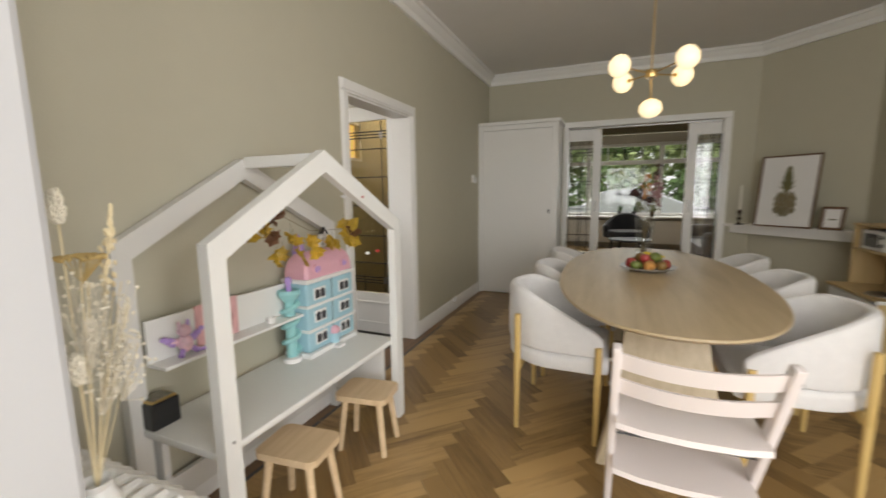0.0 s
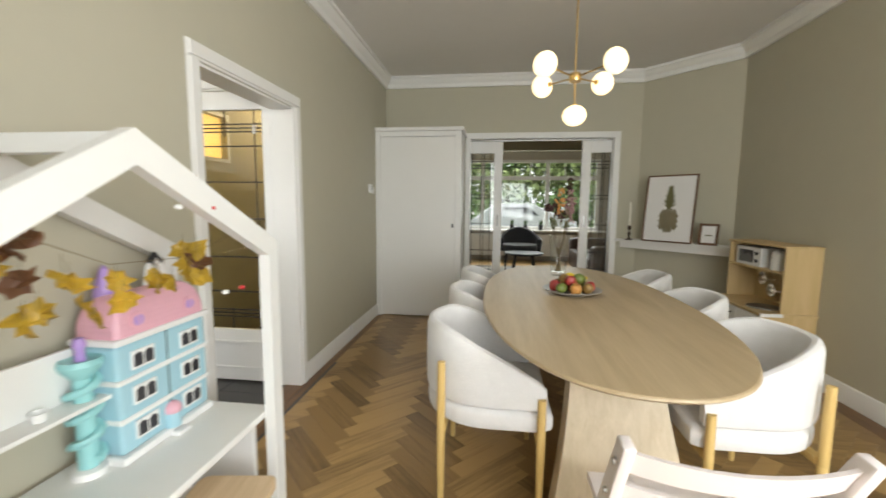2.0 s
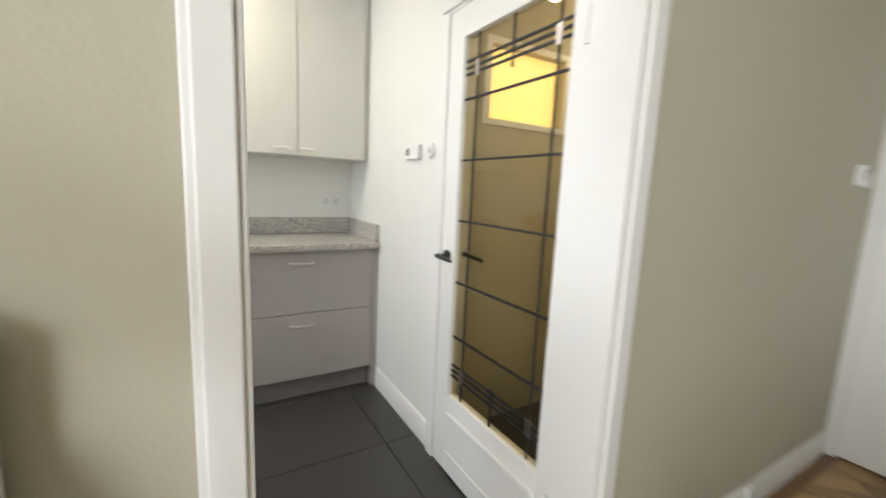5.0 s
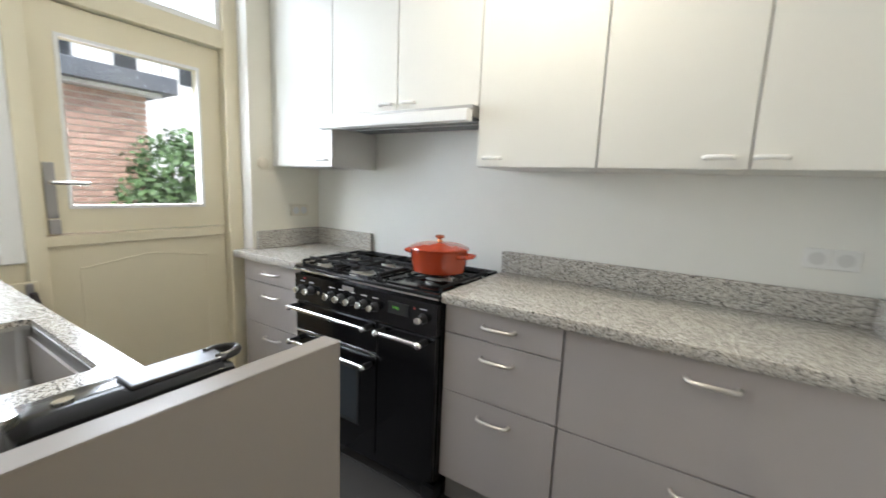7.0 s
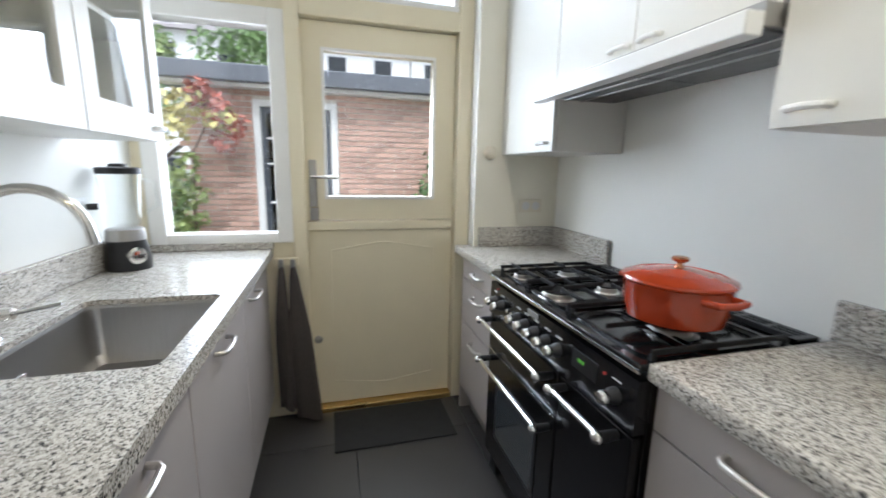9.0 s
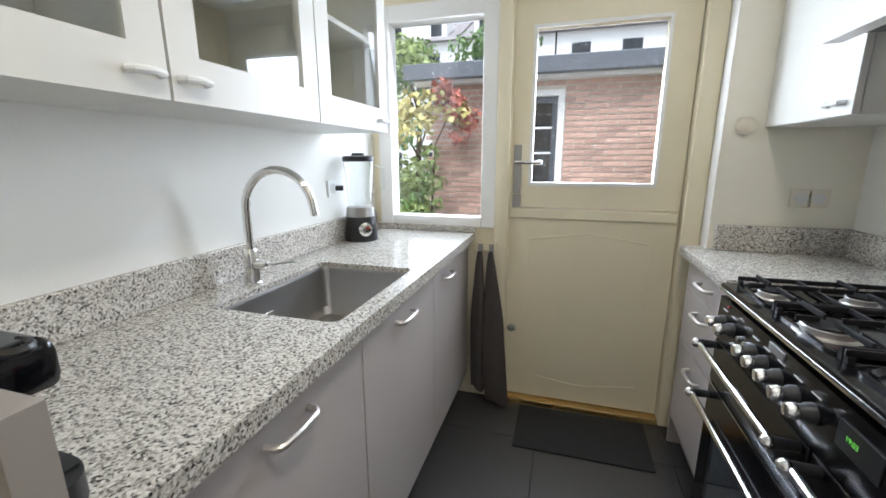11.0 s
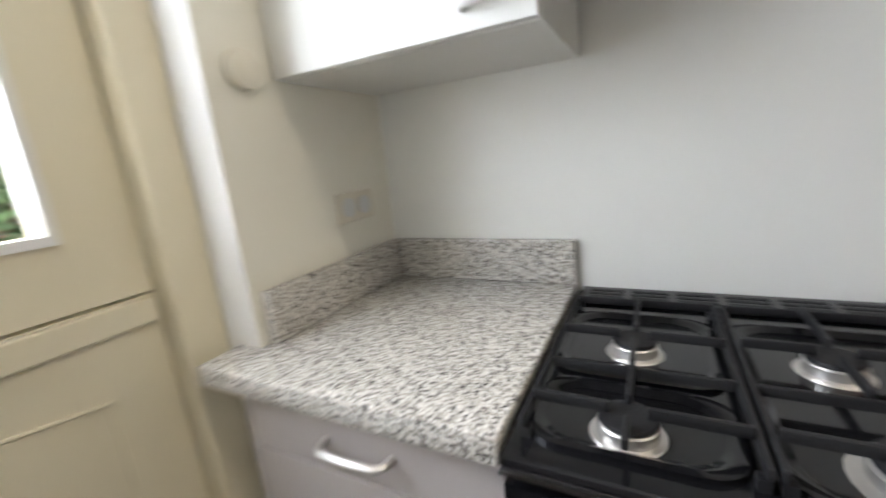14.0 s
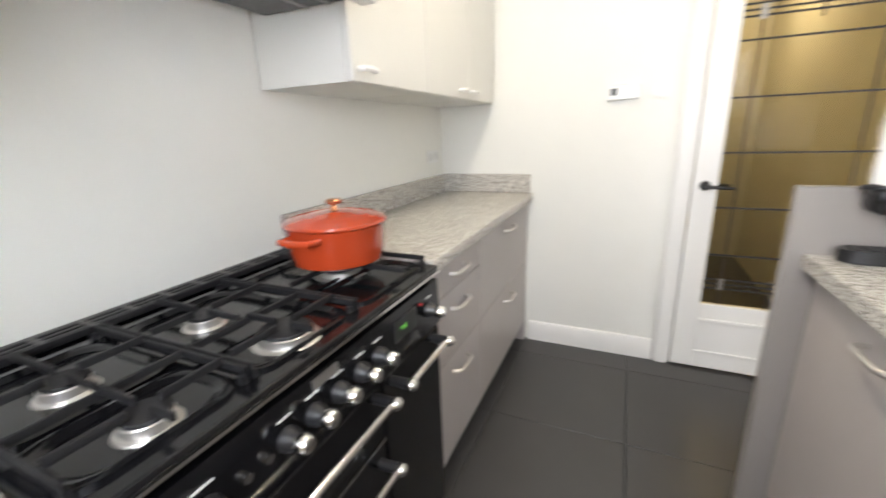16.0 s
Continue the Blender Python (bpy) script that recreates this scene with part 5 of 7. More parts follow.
# toys and pictures on the ledge
pkm = material("mottled_pink", (0.74, 0.50, 0.58), 0.6, vary=0.35, noise_scale=40)
bm = ball(ball(bmesh.new(), (0.13, 4.905, 0.735), 0.026, sz=1.3, seg=14, rings=9), (0.137, 4.90, 0.785), 0.023, seg=14, rings=9)
for s in (-1, 1):
    cyl(bm, (0.135, 4.90 + s * 0.014, 0.80), (0.135, 4.90 + s * 0.018, 0.822), 0.008, 0.004, 8)
pale = len(bm.faces)
for s in (-1, 1):
    for q in range(3):
        ball(bm, (0.122, 4.905 + s * (0.035 + 0.018 * q), 0.745 + 0.012 * q), 0.022 - 0.004 * q, sx=0.3, sz=0.7, seg=8, rings=6)
    tube(bm, [(0.14, 4.905 + s * 0.018, 0.715), (0.152, 4.905 + s * 0.034, 0.698)], 0.010, 7)
tube(bm, [(0.13, 4.93, 0.70), (0.15, 4.97, 0.696), (0.155, 5.00, 0.70), (0.15, 5.015, 0.715)], 0.007, 7)
ob = solo("toy_dragon", bm, [pkm, DVIO], "pink and violet toy dragon lying on the ledge", "toy")
for k, f in enumerate(ob.data.polygons):
    f.material_index = 0 if k < pale else 1
pc = thing("greeting_card", (0.10, 5.07, 0.688), "pink printed card leaning on the ledge", "card")
part("card", boxes((0.092, 0.096, 4.975, 5.165, 0.688, 0.85)), material("pink_card", (0.72, 0.42, 0.42), 0.6, vary=0.25, noise_scale=22), pc)
part("motif", extrude(bmesh.new(), [(5.10, 0.71), (5.135, 0.715), (5.14, 0.77), (5.125, 0.80), (5.105, 0.79), (5.098, 0.75)], "x", 0.096, 0.098), material("red_brown_motif", (0.34, 0.12, 0.11), 0.6, vary=0.6, noise_scale=70), pc)
part("pale_motif", extrude(bmesh.new(), [(5.01, 0.72), (5.06, 0.72), (5.065, 0.79), (5.02, 0.80)], "x", 0.096, 0.0975), material("pale_motif", (0.75, 0.66, 0.62), 0.6, vary=0.3, noise_scale=60), pc)
sh = thing("toy_cup", (0.13, 5.31, 0.688), "tiny white toy cup on the ledge", "toy")
part("bowl", lathe(bmesh.new(), [(0, 0), (0.016, 0), (0.022, 0.025), (0.02, 0.025), (0.014, 0.006), (0, 0.005)], (0.13, 5.31, 0.688), 16), WHITEP, sh)
bx = thing("music_box", (0.085, 4.83, 0.456), "small black storage box with a gilt rim", "box")
part("body", boxes((0.034, 0.124, 4.768, 4.868, 0.456, 0.552), bevel=0.006), BLACKP, bx)
part("rim", boxes((0.04, 0.118, 4.774, 4.862, 0.552, 0.560), bevel=0.003), BRASS, bx)
part("top", boxes((0.048, 0.11, 4.782, 4.854, 0.560, 0.563), bevel=0.001), material("carved_top", (0.25, 0.23, 0.18), 0.5, vary=0.8, noise_scale=60), bx)

# stools
sl = thing("stool", (0, 0, 0), "small birch children's stool with round legs", "stool", "stools at the desk")
part("seat", extrude(bmesh.new(), rounded(-0.135, 0.135, -0.105, 0.105, 0.035, 5), "z", 0.268, 0.296), PINE, sl)
for sx in (-1, 1):
    for sy in (-1, 1):
        part("leg", cyl(bmesh.new(), (sx * 0.118, sy * 0.088, 0), (sx * 0.088, sy * 0.065, 0.27), 0.0145, 0.0165, 14), PINE, sl)
sl.matrix_basis = pose(0.455, 5.585, 0, 0, 0, 8)
copy_thing(sl, pose(0.445, 5.105, 0, 0, 0, 6))

# trimmed end of the wall stub, column radiator, vase of dried grasses
# the wall end's shade is put into its colour, greyer than the white trim
solo("wall_end_trim", boxes((0.835, 0.905, 4.05, 4.232, 0, 2.78), bevel=0.012), material("shaded_wall_end_paint", (0.42, 0.42, 0.42), 0.6, vary=0.03, bump=0.1), "pale painted wall end", kind="structure")
cr = thing("column_radiator", (0.45, 4.42, 0), "white column radiator beside the desk", "radiator")
for k in range(15):
    x = 0.12 + k * 0.045
    bm = bmesh.new()
    tube(bm, [(x, 4.30, 0.08), (x, 4.285, 0.35), (x, 4.30, 0.60), (x, 4.34, 0.635), (x, 4.44, 0.635), (x, 4.485, 0.60), (x, 4.50, 0.35), (x, 4.485, 0.08)], 0.0205, 10)
    part("column", bm, TRIM, cr)
part("pipe", cyl(bmesh.new(), (0.10, 4.39, 0.09), (0.77, 4.39, 0.09), 0.018, seg=10), TRIM, cr)
for x in (0.14, 0.73):
    part("foot", boxes((x - 0.015, x + 0.015, 4.36, 4.42, 0, 0.085)), TRIM, cr)
gv = thing("vase", (0.725, 4.32, 0.655), "white vase of dried grasses on the radiator", "vase")
part("body", lathe(bmesh.new(), [(0, 0), (0.03, 0), (0.042, 0.03), (0.036, 0.07), (0.022, 0.10), (0.027, 0.115), (0.023, 0.115), (0.018, 0.10), (0, 0.09)], (0.725, 4.32, 0.655), 24), WHITEP, gv)
STRAW = material("straw_stem", (0.72, 0.62, 0.40), 0.85, vary=0.2, noise_scale=40)
FLUFF = material("pale_grass_head", (0.84, 0.78, 0.64), 0.95, vary=0.15, noise_scale=120, bump=1.0, bump_scale=350)
rnd = random.Random(12)
base = Vector((0.725, 4.32, 0.745))


def grass(tip, head, mat=FLUFF, r=0.0016):
    mid = base.lerp(tip, 0.5) + Vector((0, 0, 0.02))
    s = part("stem", tube(bmesh.new(), [base, base.lerp(mid, 0.6), mid, tip], r, 5), STRAW, gv)
    bm = bmesh.new()
    way = (tip - mid).normalized()
    u1 = way.orthogonal().normalized()
    u2 = way.cross(u1)
    if head == "tail":
        for j in range(150):
            u = rnd.uniform(-0.024, 0.026)
            rad = 0.011 * math.sqrt(max(0.02, 1 - (u / 0.028) ** 2)) * rnd.uniform(0.5, 1.0)
            a1 = rnd.uniform(0, 6.28)
            ball(bm, tip + way * u + u1 * rad * math.cos(a1) + u2 * rad * math.sin(a1), 0.0036, sz=1.5, seg=6, rings=4)
    elif head == "wheat":
        for j in range(110):
            u = rnd.uniform(-0.15, 0.03)
            rad = 0.013 * min(1.0, (0.035 - u) / 0.08) * rnd.random()
            a1 = rnd.uniform(0, 6.28)
            ball(bm, tip + way * u + u1 * rad * math.cos(a1) + u2 * rad * math.sin(a1), 0.0030, sz=2.0, seg=5, rings=4)
    elif head == "umbel":
        for j in range(70):
            a1, rr = rnd.uniform(0, 6.28), 0.036 * math.sqrt(rnd.random())
            q = tip + Vector((rr * math.cos(a1), rr * math.sin(a1), 0.008 - 3 * rr * rr))
            ball(bm, q, 0.004, seg=5, rings=4)
            if j % 4 == 0:
                cyl(bm, tip - Vector((0, 0, 0.04)), q, 0.0008, seg=4)
    else:
        for j in range(16):
            q = base.lerp(tip, rnd.uniform(0.62, 1.0)) + Vector((rnd.gauss(0, 0.02), rnd.gauss(0, 0.02), rnd.gauss(0, 0.015)))
            ball(bm, q, 0.0034, seg=6, rings=5)
            cyl(bm, q, base.lerp(tip, 0.6), 0.0005, seg=3)
    tagged(part("head", bm, mat, s), kind="stuff")


grass(Vector((0.73, 4.316, 1.255)), "tail")
grass(Vector((0.735, 4.335, 1.035)), "tail")
grass(Vector((0.76, 4.30, 0.99)), "tail")
grass(Vector((0.69, 4.41, 1.225)), "wheat", STRAW)
grass(Vector((0.72, 4.40, 1.05)), "wheat", FLUFF)
grass(Vector((0.735, 4.335, 1.165)), "umbel", material("ochre_umbel", (0.50, 0.36, 0.14), 0.9, vary=0.3))
for k in range(11):
    grass(Vector((0.72 + rnd.uniform(-0.04, 0.05), 4.37 + rnd.uniform(-0.06, 0.06), rnd.uniform(0.97, 1.16))), "seed", FLUFF, 0.0009)

# toy kitchen
tk = thing("toy_kitchen", (3.45, 7.86, 0), "birch toy kitchen with white doors and a hutch", "toy kitchen")
TY0, TY1 = 7.55, 8.25
part("side", boxes((3.27, 3.635, TY0, TY0 + 0.016, 0, 0.49), bevel=0.002), BIRCH, tk)
part("side", boxes((3.27, 3.635, TY1 - 0.016, TY1, 0, 0.49), bevel=0.002), BIRCH, tk)
part("worktop", boxes((3.255, 3.635, TY0 - 0.01, TY1 + 0.01, 0.49, 0.51), bevel=0.003), BIRCH, tk)
part("shelf_side", boxes((3.39, 3.635, TY0 + 0.002, TY0 + 0.018, 0.51, 0.985), bevel=0.002), BIRCH, tk)
part("shelf_side", boxes((3.39, 3.635, TY1 - 0.018, TY1 - 0.002, 0.51, 0.985), bevel=0.002), BIRCH, tk)
part("shelf", boxes((3.39, 3.635, TY0 + 0.018, TY1 - 0.018, 0.79, 0.805), bevel=0.002), BIRCH, tk)
part("top", boxes((3.38, 3.635, TY0, TY1, 0.985, 1.0), bevel=0.002), BIRCH, tk)
part("back", boxes((3.615, 3.632, TY0 + 0.018, TY1 - 0.018, 0.51, 0.98)), BIRCH, tk)
for y0, y1 in ((TY0 + 0.02, 7.845), (7.855, TY1 - 0.02)):
    d = part("door", boxes((3.262, 3.278, y0, y1, 0.06, 0.482), bevel=0.003), WHITEP, tk)
    part("handle", tube(bmesh.new(), [(3.262, y0 + 0.06, 0.43), (3.24, y0 + 0.07, 0.43), (3.24, y0 + 0.15, 0.43), (3.262, y0 + 0.16, 0.43)], 0.006, 8), BLACKP, d)
part("basin", lathe(bmesh.new(), [(0, 0.514), (0.09, 0.514), (0.105, 0.52), (0.108, 0.516), (0.108, 0.511), (0, 0.511)], (3.40, 7.76, 0), 28), STEEL, tk, "round steel toy sink")
part("foot_board", boxes((3.30, 3.62, TY0 + 0.02, TY1 - 0.02, 0.04, 0.056)), BIRCH, tk)
part("white_edge", boxes((3.25, 3.40, TY0 - 0.012, TY0 - 0.001, 0.488, 0.512)), WHITEP, tk)
mw = thing("toy_microwave", (3.5, 7.9, 0.805), "white toy microwave on the toy kitchen's shelf", "toy microwave")
part("body", boxes((3.41, 3.61, 7.86, 8.18, 0.806, 0.955), bevel=0.006), WHITEP, mw)
part("window", boxes((3.404, 3.411, 7.95, 8.13, 0.83, 0.93), bevel=0.002), material("grey_toy_window", (0.10, 0.10, 0.10), 0.3), mw)
for z in (0.85, 0.91):
    part("knob", cyl(bmesh.new(), (3.40, 7.905, z), (3.412, 7.905, z), 0.014, seg=14), BLACKP, mw)
kt = thing("toy_kettle", (3.47, 7.74, 0.8055), "white toy kettle on the toy kitchen's shelf", "toy kettle")
part("body", lathe(bmesh.new(), [(0, 0), (0.055, 0), (0.056, 0.01), (0.046, 0.13), (0.03, 0.145), (0, 0.148)], (3.47, 7.74, 0.8055), 24), WHITEP, kt)
part("handle", tube(bmesh.new(), [(3.47, 7.79, 0.93), (3.47, 7.825, 0.925), (3.47, 7.83, 0.87), (3.47, 7.795, 0.84)], 0.007, 8), BLACKP, kt)
for k, (y, z, r) in enumerate(((8.07, 0.69, 0.055), (7.95, 0.61, 0.055))):
    pan = thing("toy_pan", (3.6, y, z), "shiny steel toy pan hung in the toy kitchen", "toy pan", "toy pans")
    bm = lathe(bmesh.new(), [(0, 0), (r, 0), (r, 0.05), (r - 0.003, 0.05), (r - 0.004, 0.004), (0, 0.003)], seg=24)
    bmesh.ops.transform(bm, matrix=Matrix.Translation((3.612, y, z)) @ Matrix.Rotation(radians(-90), 4, "Y"), verts=bm.verts[:])
    part("bowl", bm, CHROME, pan)
    part("handle", cyl(bmesh.new(), (3.575, y - r, z), (3.575, y - r - 0.09, z + 0.01), 0.007, seg=8), CHROME, pan)

# thermostat and socket on the dining wall
th = thing("thermostat", (0.0, 8.83, 1.42), "small white wall thermostat", "thermostat")
part("body", boxes((0.001, 0.024, 8.62, 8.70, 1.395, 1.485), bevel=0.004), WHITEP, th)
part("display", boxes((0.024, 0.0255, 8.665, 8.692, 1.425, 1.465)), material("grey_lcd", (0.30, 0.32, 0.28), 0.3), th)
sw = thing("light_switch", (0.0, 8.78, 1.42), "white light switch beside the thermostat", "switch")
part("plate", boxes((0.001, 0.012, 8.74, 8.80, 1.39, 1.46), bevel=0.003), WHITEP, sw)
part("rocker", boxes((0.012, 0.016, 8.752, 8.788, 1.402, 1.448), bevel=0.002), WHITEP, sw)
sk = thing("wall_socket", (0.02, 7.98, 0.16), "white plug low on the wall", "socket")
part("plate", boxes((0.017, 0.045, 7.95, 8.01, 0.10, 0.15), bevel=0.006), WHITEP, sk)
# ---- kitchen ----
PLINTH = material("dark_plinth_board", (0.28, 0.27, 0.26), 0.5, vary=0.1)


def bow(parent, x, y, z, width=0.13, side=1, mat=None, axis="y", out=0.030, r=0.0076):
    """An arched pull on a front that faces along x."""
    h = width / 2
    pts = [(x, y - h, z), (x + side * out * 0.7, y - h + 0.004, z), (x + side * out, y - h + 0.016, z), (x + side * out * 1.1, y, z), (x + side * out, y + h - 0.016, z), (x + side * out * 0.7, y + h - 0.004, z), (x, y + h, z)]
    return part("handle", tube(bmesh.new(), pts, r, 8), mat or NICKEL, parent, "arched satin handle")


def drawer_unit(y0, y1, fronts, label, x_back=-2.24, x_front=-1.71, gap=0.0015, group="base cabinets"):
    c = thing("base_cabinet", ((x_back + x_front) / 2, (y0 + y1) / 2, 0), label, "cabinet", group)
    part("body", boxes((x_back, x_front - 0.02, y0 + 0.002, y1 - 0.002, 0.13, 0.908)), LACQ_G, c)
    part("plinth", boxes((x_back, x_front - 0.06, y0 + 0.002, y1 - 0.002, 0.0, 0.129)), PLINTH, c)
    for z0, z1 in fronts:
        d = part("drawer_front", boxes((x_front - 0.018, x_front, y0 + 0.003, y1 - 0.003, z0 + gap, z1 - gap), bevel=0.0015), LACQ_G, c)
        hz = z1 - 0.067 if z1 - z0 > 0.2 else (z0 + z1) / 2 + 0.0
        bow(d, x_front, (y0 + y1) / 2, hz)
    return c


THREE = [(0.142, 0.538), (0.540, 0.786), (0.788, 0.906)]
TWO = [(0.142, 0.538), (0.540, 0.906)]
drawer_unit(4.285, 4.768, THREE, "grey drawer cabinet with three drawers between range and garden door")
drawer_unit(5.664, 6.145, THREE, "grey drawer cabinet with three drawers beside the range")
drawer_unit(6.147, 7.0, TWO, "wide grey drawer cabinet with two deep drawers")
solo("end_board", boxes((-2.24, -1.712, 4.268, 4.284, 0, 0.908)), LACQ_G, "grey end panel of the base cabinets", "panel")
solo("filler_strip", boxes((-2.24, -1.715, 7.002, 7.036, 0, 0.908)), LACQ_G, "grey filler strip at the wall", "panel")


def worktop(name, parts, label):
    w = thing(name, (parts[0][0], parts[0][2], 0.91), label, "worktop")
    for k, r in enumerate(parts):
        part("slab" if k == 0 else "upstand", boxes(r, bevel=0.004), GRANITE, w)
    return w


worktop("worktop", [(-2.255, -1.682, 5.661, 7.036, 0.909, 0.95), (-2.258, -2.238, 5.661, 7.014, 0.9505, 1.058), (-2.258, -1.70, 7.015, 7.036, 0.9505, 1.058)], "speckled grey granite worktop with upstand beside the range")
worktop("worktop", [(-2.255, -1.682, 4.20, 4.770, 0.909, 0.95), (-2.258, -2.238, 4.288, 4.770, 0.9505, 1.058), (-2.258, -1.79, 4.266, 4.287, 0.9505, 1.058)], "speckled grey granite worktop in the corner by the garden door")

# sink run along the dining wall
sx0, sx1, sy0, sy1 = -0.668, -0.298, 4.928, 5.437
w = thing("worktop", (-0.45, 5.1, 0.91), "speckled grey granite worktop with a cut-out for the sink", "worktop")
bm = bmesh.new()
o = [(-0.725, 4.142), (-0.147, 4.142), (-0.147, 6.03), (-0.725, 6.03)]
i = rounded(sx0, sx1, sy0, sy1, 0.025, 5)
for z in (0.909, 0.95):
    vo, vi = [bm.verts.new((*p, z)) for p in o], [bm.verts.new((*p, z)) for p in i]
    eo = [bm.edges.new((vo[k], vo[(k + 1) % 4])) for k in range(4)]
    ei = [bm.edges.new((vi[k], vi[(k + 1) % len(vi)])) for k in range(len(vi))]
    bmesh.ops.triangle_fill(bm, edges=eo + ei, use_beauty=True)
    if z == 0.909:
        keep = (vo, vi)
for a, b in ((keep[0], vo), (keep[1], vi)):
    for k in range(len(a)):
        j = (k + 1) % len(a)
        bm.faces.new((a[k], a[j], b[j], b[k]))
part("slab", bm, GRANITE, w, smooth=False)
part("upstand", boxes((-0.168, -0.147, 4.166, 6.03, 0.9505, 1.058), bevel=0.003), GRANITE, w)
s = thing("sink", ((sx0 + sx1) / 2, (sy0 + sy1) / 2, 0.75), "undermounted brushed steel sink with a drain", "sink")
bm = bmesh.new()
rings = []
for g, z in ((-0.0005, 0.934), (-0.003, 0.934), (-0.005, 0.925), (-0.012, 0.78), (-0.028, 0.755), (-0.06, 0.748), (-0.14, 0.745)):
    rings.append([bm.verts.new((x, y, z)) for x, y in rounded(sx0 - g, sx1 + g, sy0 - g, sy1 + g, max(0.02, 0.03 + g * 0.2), 5)])
for p, q in zip(rings, rings[1:]):
    for k in range(len(p)):
        j = (k + 1) % len(p)
        bm.faces.new((p[k], p[j], q[j], q[k]))
bm.faces.new(rings[-1])
part("basin", bm, STEEL, s)
part("drain", lathe(bmesh.new(), [(0, 0.748), (0.03, 0.748), (0.042, 0.752), (0.048, 0.750), (0.05, 0.746), (0, 0.7455)], (-0.46, 5.30, 0), 28), CHROME, s)
part("overflow", boxes((-0.309, -0.306, 5.22, 5.29, 0.845, 0.865), bevel=0.001), CHROME, s)
tp = thing("tap", (-0.255, 5.235, 0.95), "tall chrome kitchen tap with a curved spout", "tap")
part("body", lathe(bmesh.new(), [(0, 0), (0.027, 0), (0.027, 0.006), (0.023, 0.01), (0.022, 0.10), (0.018, 0.112), (0.0, 0.115)], (-0.255, 5.235, 0.95), 24), CHROME, tp)
pts = [(-0.255, 5.235, 1.05), (-0.255, 5.235, 1.18)]
for k in range(13):
    a1 = radians(180 - 165 * k / 12)
    pts.append((-0.365 - 0.11 * math.cos(a1), 5.235 - 0.02 * k / 12, 1.185 + 0.115 * math.sin(a1)))
pts.append((pts[-1][0] + -0.006, 5.213, 1.17))
part("spout", tube(bmesh.new(), pts, 0.012, 12), CHROME, tp)
part("lever", cyl(cyl(bmesh.new(), (-0.275, 5.235, 1.015), (-0.315, 5.235, 1.018), 0.016, 0.014, 14), (-0.315, 5.235, 1.018), (-0.40, 5.22, 1.03), 0.005, seg=8), CHROME, tp)


def sink_cabinet(y0, y1, label, hy):
    c = thing("base_cabinet", (-0.45, (y0 + y1) / 2, 0), label, "cabinet", "sink cabinets")
    part("body", boxes((-0.672, -0.655, y0 + 0.002, y1 - 0.002, 0.13, 0.905), (-0.655, -0.15, y0 + 0.002, y0 + 0.018, 0.13, 0.74), (-0.655, -0.15, y1 - 0.018, y1 - 0.002, 0.13, 0.74)), LACQ_G, c)
    part("plinth", boxes((-0.63, -0.16, y0 + 0.002, y1 - 0.002, 0.0, 0.129)), PLINTH, c)
    d = part("door", boxes((-0.69, -0.672, y0 + 0.002, y1 - 0.002, 0.135, 0.905), bevel=0.002), LACQ_G, c)
    bow(d, -0.69, hy, 0.835, 0.13, -1)


sink_cabinet(4.146, 4.752, "grey laminate cabinet under the worktop by the window", 4.58)
sink_cabinet(4.755, 5.36, "grey laminate cabinet under the sink", 5.08)
sink_cabinet(5.363, 6.028, "grey laminate cabinet at the end of the sink run", 5.66)
ce = thing("room_divider", (-0.457, 6.05, 0), "taupe laminate divider closing the sink run", "divider")
part("panel", boxes((-0.7645, -0.148, 6.0325, 6.0655, 0, 1.1335)), TAUPE, ce)
part("edge_band", boxes((-0.7665, -0.765, 6.032, 6.066, 0, 1.134), bevel=0.0006), TAUPE, ce)
part("edge_band", boxes((-0.7665, -0.148, 6.032, 6.066, 1.134, 1.1355), bevel=0.0006), TAUPE, ce)

# wall cabinets on the range side
def wall_cabinet(y0, y1, z0, knob_y, label):
    c = thing("wall_cabinet", (-2.08, (y0 + y1) / 2, z0), label, "wall cabinet", "white wall cabinets")
    part("body", boxes((-2.258, -1.932, y0 + 0.001, y1 - 0.001, z0, KCEIL - 0.003)), LACQ_W, c)
    d = part("door", boxes((-1.93, -1.912, y0 + 0.0018, y1 - 0.0018, z0 + 0.001, KCEIL - 0.004), bevel=0.0015), LACQ_W, c)
    if knob_y:
        part("knob", tube(bmesh.new(), [(-1.912, knob_y - 0.038, z0 + 0.036), (-1.896, knob_y - 0.034, z0 + 0.036), (-1.888, knob_y, z0 + 0.037), (-1.896, knob_y + 0.034, z0 + 0.036), (-1.912, knob_y + 0.038, z0 + 0.036)], 0.0075, 8), WHITEP, d, "white arched knob")


wall_cabinet(4.266, 4.785, 1.447, 4.71, "tall white wall cabinet over the corner worktop")
wall_cabinet(4.787, 5.222, 1.705, 5.16, "white wall cabinet above the cooker hood")
wall_cabinet(5.224, 5.66, 1.705, 5.29, "white wall cabinet above the cooker hood")
wall_cabinet(5.662, 6.15, 1.455, 5.735, "tall white wall cabinet beside the hood")
wall_cabinet(6.152, 6.595, 1.455, 6.515, "tall white wall cabinet over the long worktop")
wall_cabinet(6.597, 7.0, 1.455, 6.645, "tall white wall cabinet by the wall")
solo("cabinet_filler", boxes((-2.258, -1.93, 7.002, 7.036, 1.455, KCEIL - 0.003)), LACQ_W, "white filler strip beside the wall cabinets", "panel")
hd = thing("cooker_hood", (-2.0, 5.22, 1.64), "slim white pull-out cooker hood with a steel filter", "cooker hood")
part("front", boxes((-1.86, -1.812, 4.786, 5.661, 1.632, 1.680), bevel=0.004), WHITEP, hd)
